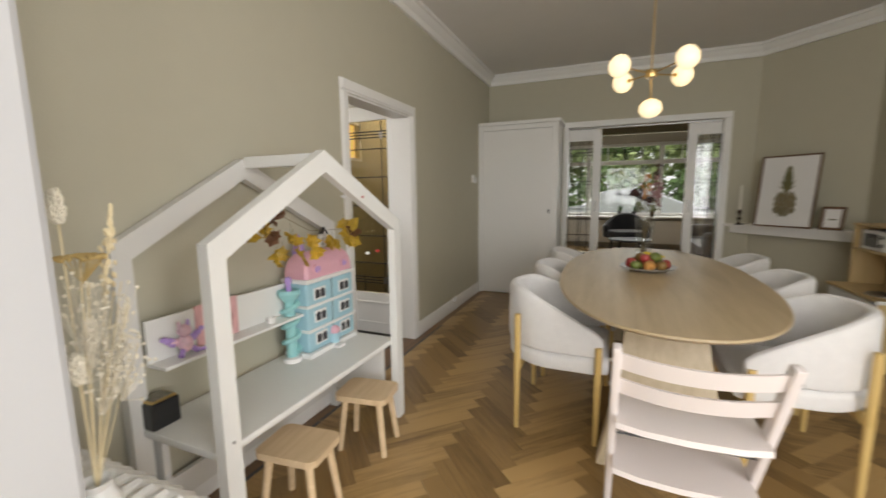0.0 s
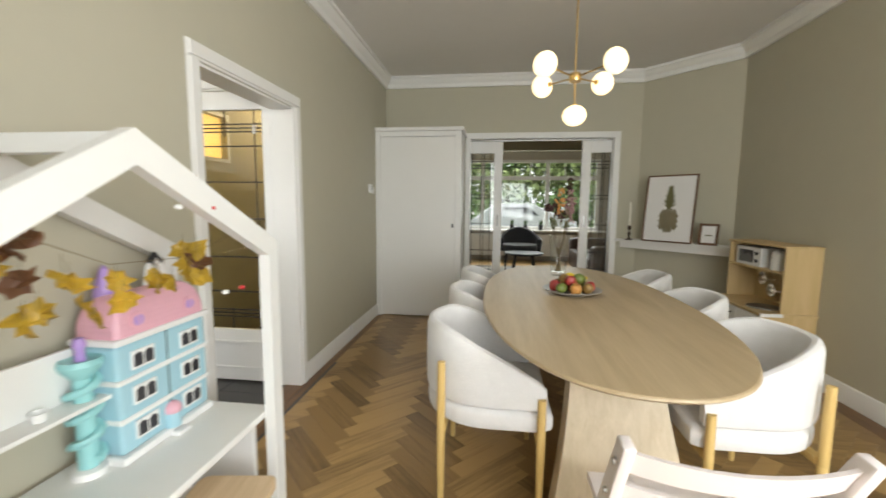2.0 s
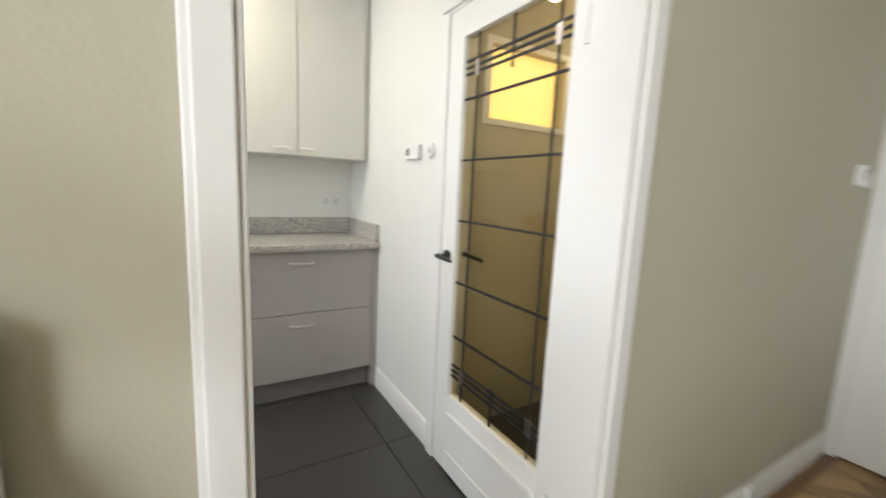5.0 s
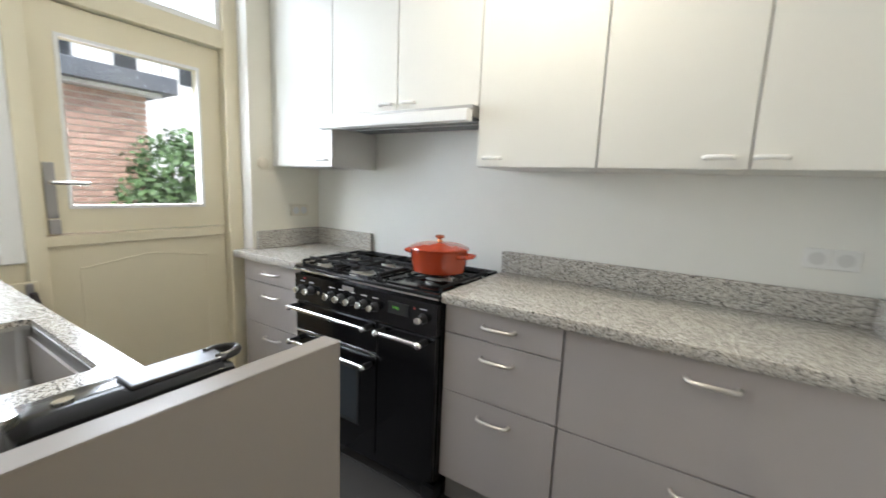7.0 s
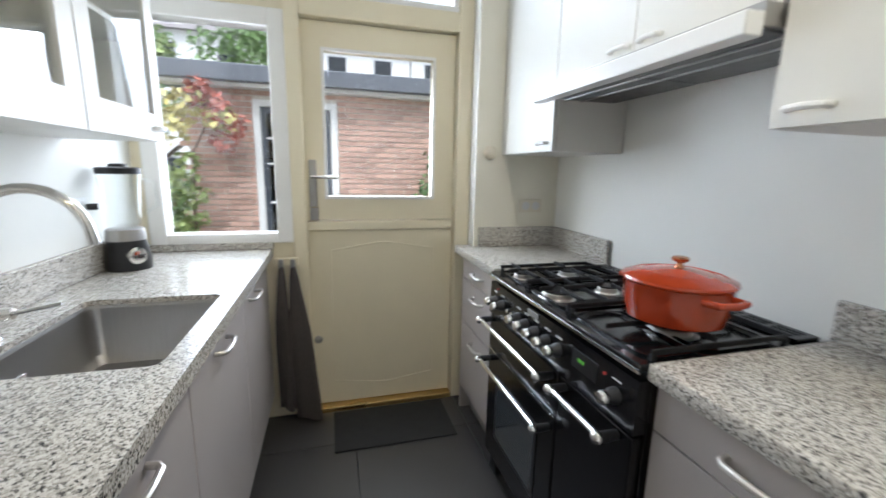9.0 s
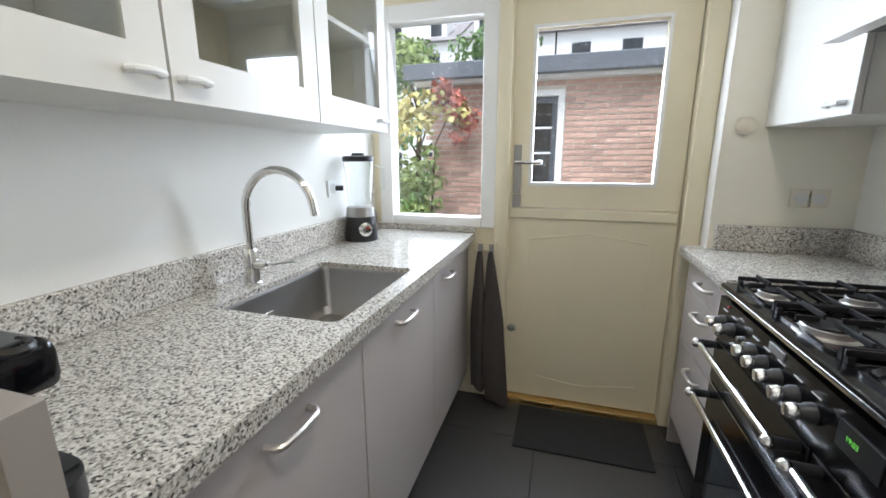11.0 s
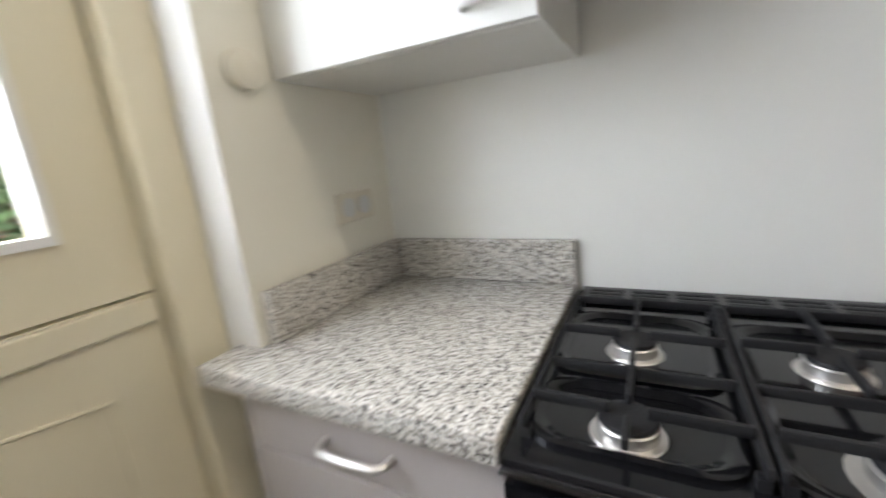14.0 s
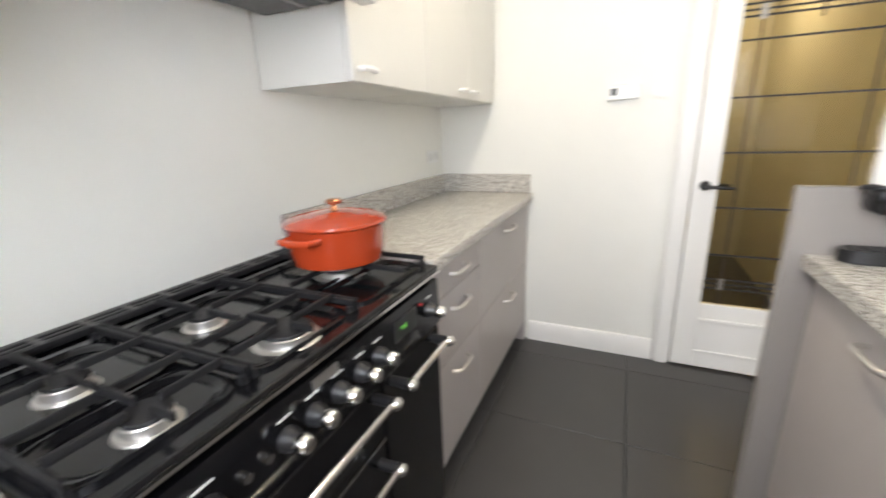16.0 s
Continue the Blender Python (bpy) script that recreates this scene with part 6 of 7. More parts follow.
part("body", boxes((-2.20, -1.862, 4.79, 5.657, 1.656, 1.702)), STEEL, hd)
for y0, y1 in ((4.80, 5.215), (5.225, 5.645)):
    f = part("filter", boxes((-2.18, -1.87, y0, y1, 1.650, 1.656)), material("grey_filter_mesh", (0.12, 0.12, 0.12), 0.45, metal=0.6, vary=0.3, noise_scale=200), hd)
    part("filter_bar", boxes((-2.03, -2.02, y0, y1, 1.646, 1.6505), (-1.955, -1.945, y0, y1, 1.646, 1.6505)), STEEL, f)

# glazed wall cabinets over the sink
SHELFI = material("cabinet_inside", (0.66, 0.62, 0.48), 0.5, vary=0.05)
for k, (y0, y1) in enumerate(((4.62, 5.108), (5.111, 5.598), (5.601, 6.045))):
    c = thing("glass_cabinet", (-0.3, (y0 + y1) / 2, 1.435), "white wall cabinet with a glazed door over the sink", "glass cabinet", "glazed wall cabinets")
    for nm, r in (("bottom_board", (y0, y1, 1.437, 1.455)), ("top_board", (y0, y1, 2.36, 2.38)), ("side_board", (y0, y0 + 0.016, 1.455, 2.36)), ("side_board", (y1 - 0.016, y1, 1.455, 2.36))):
        part(nm, boxes((-0.43, -0.148, *r)), LACQ_W, c)
    part("back", boxes((-0.155, -0.149, y0 + 0.016, y1 - 0.016, 1.455, 2.36)), SHELFI, c)
    for z in (1.76, 2.06):
        part("shelf", boxes((-0.42, -0.155, y0 + 0.016, y1 - 0.016, z, z + 0.016)), LACQ_W, c)
    d = part("door", slab(bmesh.new(), "x", -0.45, -0.431, y0 + 0.002, y1 - 0.002, 1.437, 2.38, [(y0 + 0.07, y1 - 0.07, 1.525, 2.30)]), LACQ_W, c)
    part("pane", boxes((-0.443, -0.439, y0 + 0.07, y1 - 0.07, 1.525, 2.30)), PANE, d, smooth=False)
    ky = (4.68, 5.55, 5.65)[k]
    part("knob", tube(bmesh.new(), [(-0.45, ky - 0.03, 1.478), (-0.466, ky - 0.026, 1.478), (-0.473, ky, 1.479), (-0.466, ky + 0.026, 1.478), (-0.45, ky + 0.03, 1.478)], 0.0075, 8), WHITEP, d, "cream arched knob")
CERAM = material("brown_stoneware", (0.22, 0.15, 0.10), 0.5, vary=0.3, noise_scale=20)
GLASSW = glass("drinking_glass", (0.93, 0.95, 0.95))
for k in range(6):
    y = 5.18 + 0.07 * k
    b = thing("bowl" if k < 3 else "drinking_glass", (-0.29, y, 1.776), ("brown stoneware bowl in the cabinet", "plain drinking glass in the cabinet")[k > 2], "tableware", "tableware in the cabinet")
    part("wall", lathe(bmesh.new(), [(0, 0), (0.02, 0), (0.032, 0.06), (0.030, 0.06), (0.018, 0.005), (0, 0.004)] if k < 3 else [(0, 0), (0.024, 0), (0.03, 0.11), (0.028, 0.11), (0.022, 0.005), (0, 0.004)], (-0.29, y, 1.7762), 18), CERAM if k < 3 else GLASSW, b)

# ---- range cooker ----
RY0, RY1, RXF = 4.777, 5.655, -1.672
rg = thing("range_cooker", (-1.95, (RY0 + RY1) / 2, 0), "black enamel range cooker with chrome handles and six burners", "range cooker")
part("body", boxes((-2.235, RXF - 0.03, RY0, RY1, 0.10, 0.925), bevel=0.004), BLACK, rg)
part("plinth", boxes((-2.2, RXF - 0.05, RY0 + 0.02, RY1 - 0.02, 0.03, 0.099)), BLACK, rg)
for y in (RY0 + 0.04, RY1 - 0.04):
    for x in (-1.73, -2.18):
        part("foot", boxes((x - 0.03, x + 0.03, y - 0.035, y + 0.035, 0, 0.06), bevel=0.006), BLACKP, rg)
part("control_panel", extrude(bmesh.new(), [(RXF - 0.03, 0.765), (RXF + 0.004, 0.765), (RXF + 0.0, 0.90), (RXF - 0.03, 0.90)], "y", RY0 + 0.002, RY1 - 0.002), BLACK, rg)
# hob plate with a rolled front edge and two wells
hob = part("hob", boxes((-2.235, RXF + 0.006, RY0 - 0.001, RY1 + 0.001, 0.926, 0.942), bevel=0.005), BLACK, rg)
part("chrome_line", boxes((RXF + 0.004, RXF + 0.0085, RY0, RY1, 0.921, 0.927)), CHROME, rg)
for (x0, x1, y0, y1) in ((-2.10, -1.86, 4.79, 5.02), (-1.85, -1.70, 4.79, 5.02), (-2.10, -1.70, 5.04, 5.30), (-2.10, -1.86, 5.33, 5.64), (-1.85, -1.70, 5.33, 5.64)):
    bm = bmesh.new()
    rr = []
    for g, z in ((0.0, 0.942), (0.0, 0.948), (0.008, 0.9495), (0.014, 0.946), (0.02, 0.9428)):
        rr.append([bm.verts.new((x, y, z)) for x, y in rounded(x0 + g, x1 - g, y0 + g, y1 - g, 0.045, 5)])
    for p, q in zip(rr, rr[1:]):
        for j in range(len(p)):
            i2 = (j + 1) % len(p)
            bm.faces.new((p[j], p[i2], q[i2], q[j]))
    part("well_rim", bm, BLACK, hob)
part("vent", boxes((-2.235, -2.15, RY0 + 0.01, RY1 - 0.01, 0.942, 0.952), bevel=0.003), BLACK, rg)
for q in range(10):
    y0 = RY0 + 0.03 + q * 0.083
    for x in (-2.215, -2.195, -2.175):
        part("slot", boxes((x, x + 0.008, y0, y0 + 0.068, 0.9522, 0.9535)), GROUT, rg)
ALU = material("burner_aluminium", (0.62, 0.60, 0.57), 0.35, metal=0.9, vary=0.1, noise_scale=30)
BURN = [(-1.955, 4.905, 0.034), (-1.752, 4.905, 0.034), (-1.965, 5.145, 0.034), (-1.757, 5.160, 0.052), (-1.895, 5.50, 0.056)]
for x, y, r in BURN:
    b = part("burner", lathe(bmesh.new(), [(0, 0.942), (r * 1.25, 0.942), (r * 1.2, 0.944), (r * 1.0, 0.945), (r * 0.98, 0.948), (r * 1.0, 0.958), (r * 0.95, 0.960), (0, 0.960)], (x, y, 0), 26), ALU, rg)
    part("cap", lathe(bmesh.new(), [(0, 0.9603), (r * 0.92, 0.9603), (r * 0.95, 0.962), (r * 0.90, 0.966), (0, 0.9662)], (x, y, 0), 26), IRON, b)
GZ0, GZ1 = 0.956, 0.970
for y0, y1, spots in ((4.79, 5.03, ((-1.955, 4.905), (-1.752, 4.905))), (5.035, 5.305, ((-1.965, 5.145), (-1.757, 5.160))), (5.31, 5.645, ((-1.895, 5.50),))):
    gr = part("grate", boxes((-2.122, -2.115, y0, y1, GZ0, GZ1), (-2.115, -1.705, y0, y0 + 0.007, GZ0, GZ1), (-2.115, -1.705, y1 - 0.007, y1, GZ0, GZ1), bevel=0.002), IRON, rg)
    if len(spots) == 2:
        part("cross_bar", boxes((-1.860, -1.853, y0 + 0.007, y1 - 0.007, GZ0, GZ1), bevel=0.002), IRON, gr)
    for xc, yc in spots:
        ends = ((-1.853 if xc > -1.86 else -2.115) if len(spots) == 2 else -2.115, (-1.69 if xc > -1.86 else -1.860) if len(spots) == 2 else -1.69)
        for r in ((ends[0], xc - 0.02, yc - 0.0035, yc + 0.0035), (xc + 0.02, ends[1], yc - 0.0035, yc + 0.0035), (xc - 0.0035, xc + 0.0035, y0 + 0.007, yc - 0.02), (xc - 0.0035, xc + 0.0035, yc + 0.02, y1 - 0.007)):
            part("finger", boxes((r[0], r[1], r[2], r[3], 0.9665, 0.9805), bevel=0.002), IRON, gr)
    for x in (-2.118, -1.712):
        for y in (y0 + 0.007, y1 - 0.007):
            part("peg", boxes((x - 0.006, x + 0.006, y - 0.006, y + 0.006, 0.942, GZ0)), IRON, gr)
# oven doors
def rail(parent, y0, y1, z, x=RXF):
    part("handle_bar", cyl(bmesh.new(), (x + 0.05, y0, z), (x + 0.05, y1, z), 0.0095, seg=16), CHROME, parent, "round chrome handle bar")
    for y in (y0, y1):
        part("handle_post", cyl(bmesh.new(), (x - 0.002, y, z), (x + 0.05, y, z), 0.012, 0.014, 14), BLACKP, parent)
        part("handle_knob", ball(bmesh.new(), (x + 0.056, y, z), 0.0165, seg=16, rings=10), CHROME, parent)


g = part("grill_door", boxes((RXF - 0.03, RXF, RY0 + 0.004, 5.332, 0.607, 0.757), bevel=0.006), BLACK, rg)
rail(g, RY0 + 0.02, 5.30, 0.735)
part("trim_line", boxes((RXF - 0.002, RXF + 0.002, RY0 + 0.006, 5.33, 0.600, 0.606)), CHROME, rg)
g = part("oven_door", boxes((RXF - 0.03, RXF, RY0 + 0.004, 5.332, 0.11, 0.599), bevel=0.006), BLACK, rg)
rail(g, RY0 + 0.02, 5.30, 0.555)
part("oven_window", boxes((RXF - 0.001, RXF + 0.002, 4.895, 5.215, 0.24, 0.50), bevel=0.001), material("oven_glass", (0.05, 0.06, 0.07), 0.05, coat=1.0), g)
part("window_frame", boxes((RXF - 0.001, RXF + 0.003, 4.88, 4.895, 0.225, 0.515), (RXF - 0.001, RXF + 0.003, 5.215, 5.23, 0.225, 0.515), (RXF - 0.001, RXF + 0.003, 4.895, 5.215, 0.225, 0.24), (RXF - 0.001, RXF + 0.003, 4.895, 5.215, 0.50, 0.515)), BLACKP, g)
g = part("tall_oven_door", boxes((RXF - 0.03, RXF, 5.338, RY1 - 0.004, 0.11, 0.757), bevel=0.006), BLACK, rg)
rail(g, 5.375, 5.60, 0.735)
for y in (4.838, 4.905, 5.05, 5.115, 5.185, 5.258, 5.325, 5.585):
    at = Matrix.Translation((RXF + 0.002, y, 0.83)) @ Matrix.Rotation(radians(90), 4, "Y")
    kn = part("knob", turned(lathe(bmesh.new(), [(0, 0), (0.022, 0), (0.021, 0.012), (0.016, 0.02), (0.0155, 0.034), (0, 0.035)], seg=20), at), BLACKP, rg)
    part("knob_cap", turned(lathe(bmesh.new(), [(0, 0.030), (0.0175, 0.030), (0.018, 0.04), (0.014, 0.048), (0, 0.051)], seg=18), at), CHROME, kn)
    part("mark", boxes((RXF + 0.0025, RXF + 0.004, y - 0.016, y + 0.016, 0.868, 0.871)), WHITEP, rg)
for y in (4.965, 5.005):
    part("button", cyl(bmesh.new(), (RXF, y, 0.83), (RXF + 0.012, y, 0.83), 0.008, seg=14), CHROME, rg)
part("badge", boxes((RXF + 0.0, RXF + 0.004, 5.12, 5.19, 0.873, 0.893), bevel=0.001), STEEL, rg, "plain steel badge")
part("clock_window", boxes((RXF + 0.001, RXF + 0.0045, 5.40, 5.51, 0.82, 0.872)), BLACKP, rg)
txt = bpy.data.curves.new("clock_digits", "FONT")
txt.body, txt.size, txt.extrude = "19:03", 0.015, 0.0003
td = new("clock_digits", txt)
dep = bpy.context.evaluated_depsgraph_get()
digits = bpy.data.meshes.new_from_object(td.evaluated_get(dep))
bpy.data.objects.remove(td)
digits.materials.append(glow("green_digits", (0.25, 0.9, 0.10), 0.12))
digits.transform(Matrix.Translation(Vector((RXF + 0.0052, 5.425, 0.843)) - HOME[rg]) @ Matrix(((0, 0, 1, 0), (1, 0, 0, 0), (0, 1, 0, 0), (0, 0, 0, 1))))
ob = new("clock_digits", digits)
ob.parent = rg
part("lamp_dot", cyl(bmesh.new(), (RXF + 0.001, 4.855, 0.885), (RXF + 0.005, 4.855, 0.885), 0.004, seg=10), REDB, rg)
part("lamp_dot", cyl(bmesh.new(), (RXF + 0.001, 5.54, 0.865), (RXF + 0.005, 5.54, 0.865), 0.004, seg=10), REDB, rg)

# casserole
CX, CY, CZ = -1.895, 5.505, 0.981
cs = thing("casserole", (CX, CY, CZ), "orange-red enamelled cast iron casserole on the hob", "casserole")
part("pot", lathe(bmesh.new(), [(0, 0), (0.105, 0.0), (0.118, 0.008), (0.128, 0.05), (0.132, 0.10), (0.134, 0.104), (0.129, 0.106), (0.12, 0.05), (0.10, 0.012), (0, 0.010)], (CX, CY, CZ), 48), RED, cs)
for s in (-1, 1):
    part("side_handle", tube(bmesh.new(), [(CX - 0.045, CY + s * 0.122, CZ + 0.085), (CX - 0.04, CY + s * 0.16, CZ + 0.087), (CX, CY + s * 0.172, CZ + 0.088), (CX + 0.04, CY + s * 0.16, CZ + 0.087), (CX + 0.045, CY + s * 0.122, CZ + 0.085)], 0.009, 10), RED, cs)
lid = part("lid", lathe(bmesh.new(), [(0, 0.104), (0.134, 0.106), (0.137, 0.110), (0.134, 0.116), (0.12, 0.121), (0.112, 0.124), (0.11, 0.1225), (0.085, 0.130), (0.083, 0.1285), (0.05, 0.135), (0.02, 0.139), (0, 0.14)], (CX, CY, CZ), 48), RED, cs)
part("lid_knob", lathe(bmesh.new(), [(0, 0.138), (0.014, 0.138), (0.009, 0.146), (0.009, 0.152), (0.02, 0.158), (0.022, 0.164), (0.016, 0.169), (0, 0.170)], (CX, CY, CZ), 24), material("copper_knob", (0.60, 0.28, 0.14), 0.25, metal=0.8), lid)

# blender
BX, BY = -0.235, 4.485
bl = thing("blender", (BX, BY, 0.95), "black and steel blender with a glass jug on the worktop", "blender")
part("base", lathe(bmesh.new(), [(0, 0), (0.078, 0), (0.08, 0.01), (0.075, 0.06), (0.066, 0.115), (0, 0.118)], (BX, BY, 0.95), 28), BLACKP, bl)
part("band", lathe(bmesh.new(), [(0.066, 0.115), (0.0675, 0.117), (0.063, 0.158), (0.055, 0.162), (0, 0.163)], (BX, BY, 0.95), 28), STEEL, bl)
part("jug", lathe(bmesh.new(), [(0.045, 0.163), (0.052, 0.17), (0.07, 0.37), (0.067, 0.37), (0.049, 0.175), (0, 0.172)], (BX, BY, 0.95), 28), CLEARG, bl)
part("lid", lathe(bmesh.new(), [(0, 0.37), (0.072, 0.37), (0.072, 0.392), (0.06, 0.396), (0.03, 0.397), (0.028, 0.408), (0, 0.41)], (BX, BY, 0.95), 28), BLACKP, bl)
part("jug_handle", tube(bmesh.new(), [(BX - 0.06, BY - 0.03, 1.30), (BX - 0.10, BY - 0.05, 1.29), (BX - 0.105, BY - 0.05, 1.20), (BX - 0.055, BY - 0.03, 1.16)], 0.008, 8), CLEARG, bl)
part("dial", turned(lathe(bmesh.new(), [(0, 0), (0.034, 0), (0.032, 0.012), (0.022, 0.014), (0.02, 0.024), (0, 0.025)], seg=24), Matrix.Translation((BX - 0.05, BY + 0.055, 1.01)) @ Matrix.Rotation(radians(132), 4, "Z") @ Matrix.Rotation(radians(86), 4, "Y")), CHROME, bl)
part("plug", cyl(bmesh.new(), (BX + 0.05, BY + 0.06, 1.20), (-0.148, 4.56, 1.20), 0.012, seg=10), BLACKP, bl)

# capsule coffee machine
cm = thing("coffee_machine", (-0.45, 5.92, 0.95), "black capsule coffee machine beside the end panel", "coffee machine")
part("tower", boxes((-0.545, -0.445, 5.893, 5.997, 0.952, 1.085), bevel=0.012), BLACK, cm)
part("head", boxes((-0.640, -0.432, 5.884, 6.004, 1.078, 1.14), bevel=0.018), BLACK, cm)
part("top_plate", boxes((-0.632, -0.528, 5.912, 5.978, 1.14, 1.1445), bevel=0.002), material("smoked_top_plate", (0.10, 0.10, 0.11), 0.3, metal=0.5), cm)
bm = bmesh.new()
tube(bm, [(-0.632 + 0.023 * math.cos(radians(q)), 5.945 + 0.023 * math.sin(radians(q)), 1.1415) for q in range(60, 301, 20)], 0.006, 8)
part("lever_loop", bm, BLACKP, cm)
part("drip_tray", extrude(bmesh.new(), [(-0.46, 5.885)] + [(-0.62 + 0.055 * math.cos(radians(q)), 5.945 + 0.055 * math.sin(radians(q))) for q in range(270, 89, -15)] + [(-0.46, 6.0)], "z", 0.952, 0.985), BLACKP, cm)
for q in range(6):
    part("grille_bar", boxes((-0.65 + q * 0.03, -0.638 + q * 0.03, 5.905, 5.985, 0.985, 0.9885)), BLACKP, cm)
part("base_plate", extrude(bmesh.new(), [(-0.45, 5.995)] + [(-0.40 + 0.052 * math.cos(radians(q)), 5.943 + 0.052 * math.sin(radians(q))) for q in range(90, -91, -15)] + [(-0.45, 5.891)], "z", 0.952, 0.966), material("grey_base_plate", (0.35, 0.36, 0.38), 0.35), cm)
for q in range(2):
    part("button", cyl(bmesh.new(), (-0.48 + 0.04 * q, 5.94, 1.139), (-0.48 + 0.04 * q, 5.94, 1.143), 0.009, seg=14), CHROME, cm)
cm.location.y, cm.scale.y = 5.97, 0.65
ml = thing("place_mat", (-0.262, 5.935, 0.951), "round clear glass coaster by the coffee machine", "coaster")
part("disc", lathe(bmesh.new(), [(0, 0), (0.075, 0), (0.077, 0.003), (0.075, 0.005), (0, 0.005)], (-0.262, 5.935, 0.951), 32), material("frosted_coaster", (0.7, 0.7, 0.7), 0.1), ml)

# ceiling light
kl = thing("ceiling_light", (-1.45, 5.95, 2.66), "round warm white ceiling light of the kitchen, lit", "ceiling light")
part("rim", lathe(bmesh.new(), [(0.10, 2.61), (0.115, 2.612), (0.115, 2.658), (0, 2.658)], (-1.45, 5.95, 0), 32), STEEL, kl)
part("shade", lathe(bmesh.new(), [(0, 2.60), (0.06, 2.602), (0.10, 2.615), (0.10, 2.63)], (-1.45, 5.95, 0), 32), glow("warm_opal_shade", (1.0, 0.88, 0.68), 4), kl)
# sockets, thermostat, buttons
CREAMP = material("cream_plastic", (0.72, 0.67, 0.55), 0.4, vary=0.02)


def socket(name, m, label, double=True, plate=None):
    s = thing(name, m.translation, label, "socket")
    HOME[s] = Vector((0, 0, 0))
    s.matrix_basis = m
    n = 2 if double else 1
    for k in range(n):
        o = (k - (n - 1) / 2) * (0.075 if plate is None else 0.06)
        part("plate", boxes((o - 0.036, o + 0.036, -0.036, 0.036, 0.001, 0.010), bevel=0.003), plate or WHITEP, s)
        part("recess", lathe(bmesh.new(), [(0.021, 0.012), (0.023, 0.012), (0.023, 0.0095), (0.019, 0.0097), (0, 0.0098)], (o, 0, 0), 20), material("socket_grey", (0.68, 0.68, 0.66), 0.5), s)
        for q in (-0.0095, 0.0095):
            part("pin_hole", cyl(bmesh.new(), (o + q, 0, 0.0095), (o + q, 0, 0.0105), 0.0028, seg=8), GROUT, s)
    return s


TO_X = Matrix(((0, 0, 1, 0), (1, 0, 0, 0), (0, 1, 0, 0), (0, 0, 0, 1)))
TO_MX = Matrix(((0, 0, -1, 0), (-1, 0, 0, 0), (0, 1, 0, 0), (0, 0, 0, 1)))
TO_Y = Matrix(((-1, 0, 0, 0), (0, 0, 1, 0), (0, 1, 0, 0), (0, 0, 0, 1)))
socket("wall_socket", Matrix.Translation((-2.262, 6.886, 1.172)) @ TO_X, "white double socket over the long worktop")
socket("wall_socket", Matrix.Translation((-2.10, 4.263, 1.175)) @ TO_Y, "small cream double socket over the corner worktop", True, CREAMP)
socket("wall_socket", Matrix.Translation((-0.145, 4.585, 1.20)) @ TO_MX, "white socket beside the blender", False)
db = thing("door_chime", (-1.845, 4.263, 1.458), "round cream button box on the cream wall", "button")
part("case", turned(lathe(bmesh.new(), [(0, 0), (0.036, 0), (0.034, 0.018), (0.02, 0.026), (0, 0.027)], seg=24), Matrix.Translation((-1.845, 4.264, 1.458)) @ Matrix.Rotation(radians(-90), 4, "X")), CREAMP, db)
kt = thing("thermostat", (-1.24, 7.04, 1.47), "white wall thermostat with a small dark display", "thermostat")
part("body", boxes((-1.31, -1.165, 7.018, 7.039, 1.437, 1.508), bevel=0.004), WHITEP, kt)
part("display", boxes((-1.30, -1.268, 7.0165, 7.018, 1.458, 1.492)), material("dark_lcd", (0.06, 0.06, 0.05), 0.3), kt)
ks = thing("light_switch", (-1.07, 7.04, 1.475), "round white light switch beside the door", "switch")
part("plate", cyl(bmesh.new(), (-1.07, 7.039, 1.475), (-1.07, 7.028, 1.475), 0.036, seg=24), WHITEP, ks)
part("knob", cyl(bmesh.new(), (-1.07, 7.028, 1.475), (-1.07, 7.018, 1.475), 0.012, seg=14), WHITEP, ks)

# towels on hooks, door mat
hk = thing("hook_rail", (-0.80, 4.15, 0.88), "cream hook rail below the window with two steel hooks", "hook rail")
part("board", boxes((-0.85, -0.735, 4.171, 4.185, 0.862, 0.905), bevel=0.003), CREAM, hk)
for x in (-0.765, -0.822):
    part("hook", boxes((x - 0.011, x + 0.011, 4.185, 4.20, 0.85, 0.90), bevel=0.003), STEEL, hk)
TOWEL = material("dark_taupe_towel", (0.07, 0.06, 0.055), 0.95, vary=0.25, noise_scale=70, bump=0.8, bump_scale=250)
for x, z0, wd in ((-0.768, 0.10, 0.042), (-0.825, 0.03, 0.058)):
    t = thing("towel", (x, 4.2, z0), "dark taupe towel hanging from a hook", "towel", "towels on hooks")
    bm = bmesh.new()
    prev = None
    for r in range(15):
        u = r / 14
        z = 0.865 - u * (0.865 - z0)
        half = 0.012 + (wd - 0.012) * min(1, u * 2.2) ** 0.7 * (0.75 + 0.25 * u)
        xo = x - 0.055 * u ** 1.4 * (1 if x < -0.8 else 0.15)
        ring = []
        for q in range(20):
            a1 = 2 * math.pi * q / 20
            f = 1 + 0.22 * math.sin(3 * a1 + 2 * u + x * 40) * min(1, u * 3)
            ring.append(bm.verts.new((xo + half * f * math.cos(a1), 4.225 + (0.014 + 0.025 * min(1, u * 2)) * f * math.sin(a1), z + 0.014 * math.sin(2 * a1) * u)))
        if prev:
            for q in range(20):
                j = (q + 1) % 20
                bm.faces.new((prev[q], prev[j], ring[j], ring[q]))
        else:
            bm.faces.new(ring)
        prev = ring
    bm.faces.new(prev)
    part("cloth", bm, TOWEL, t)
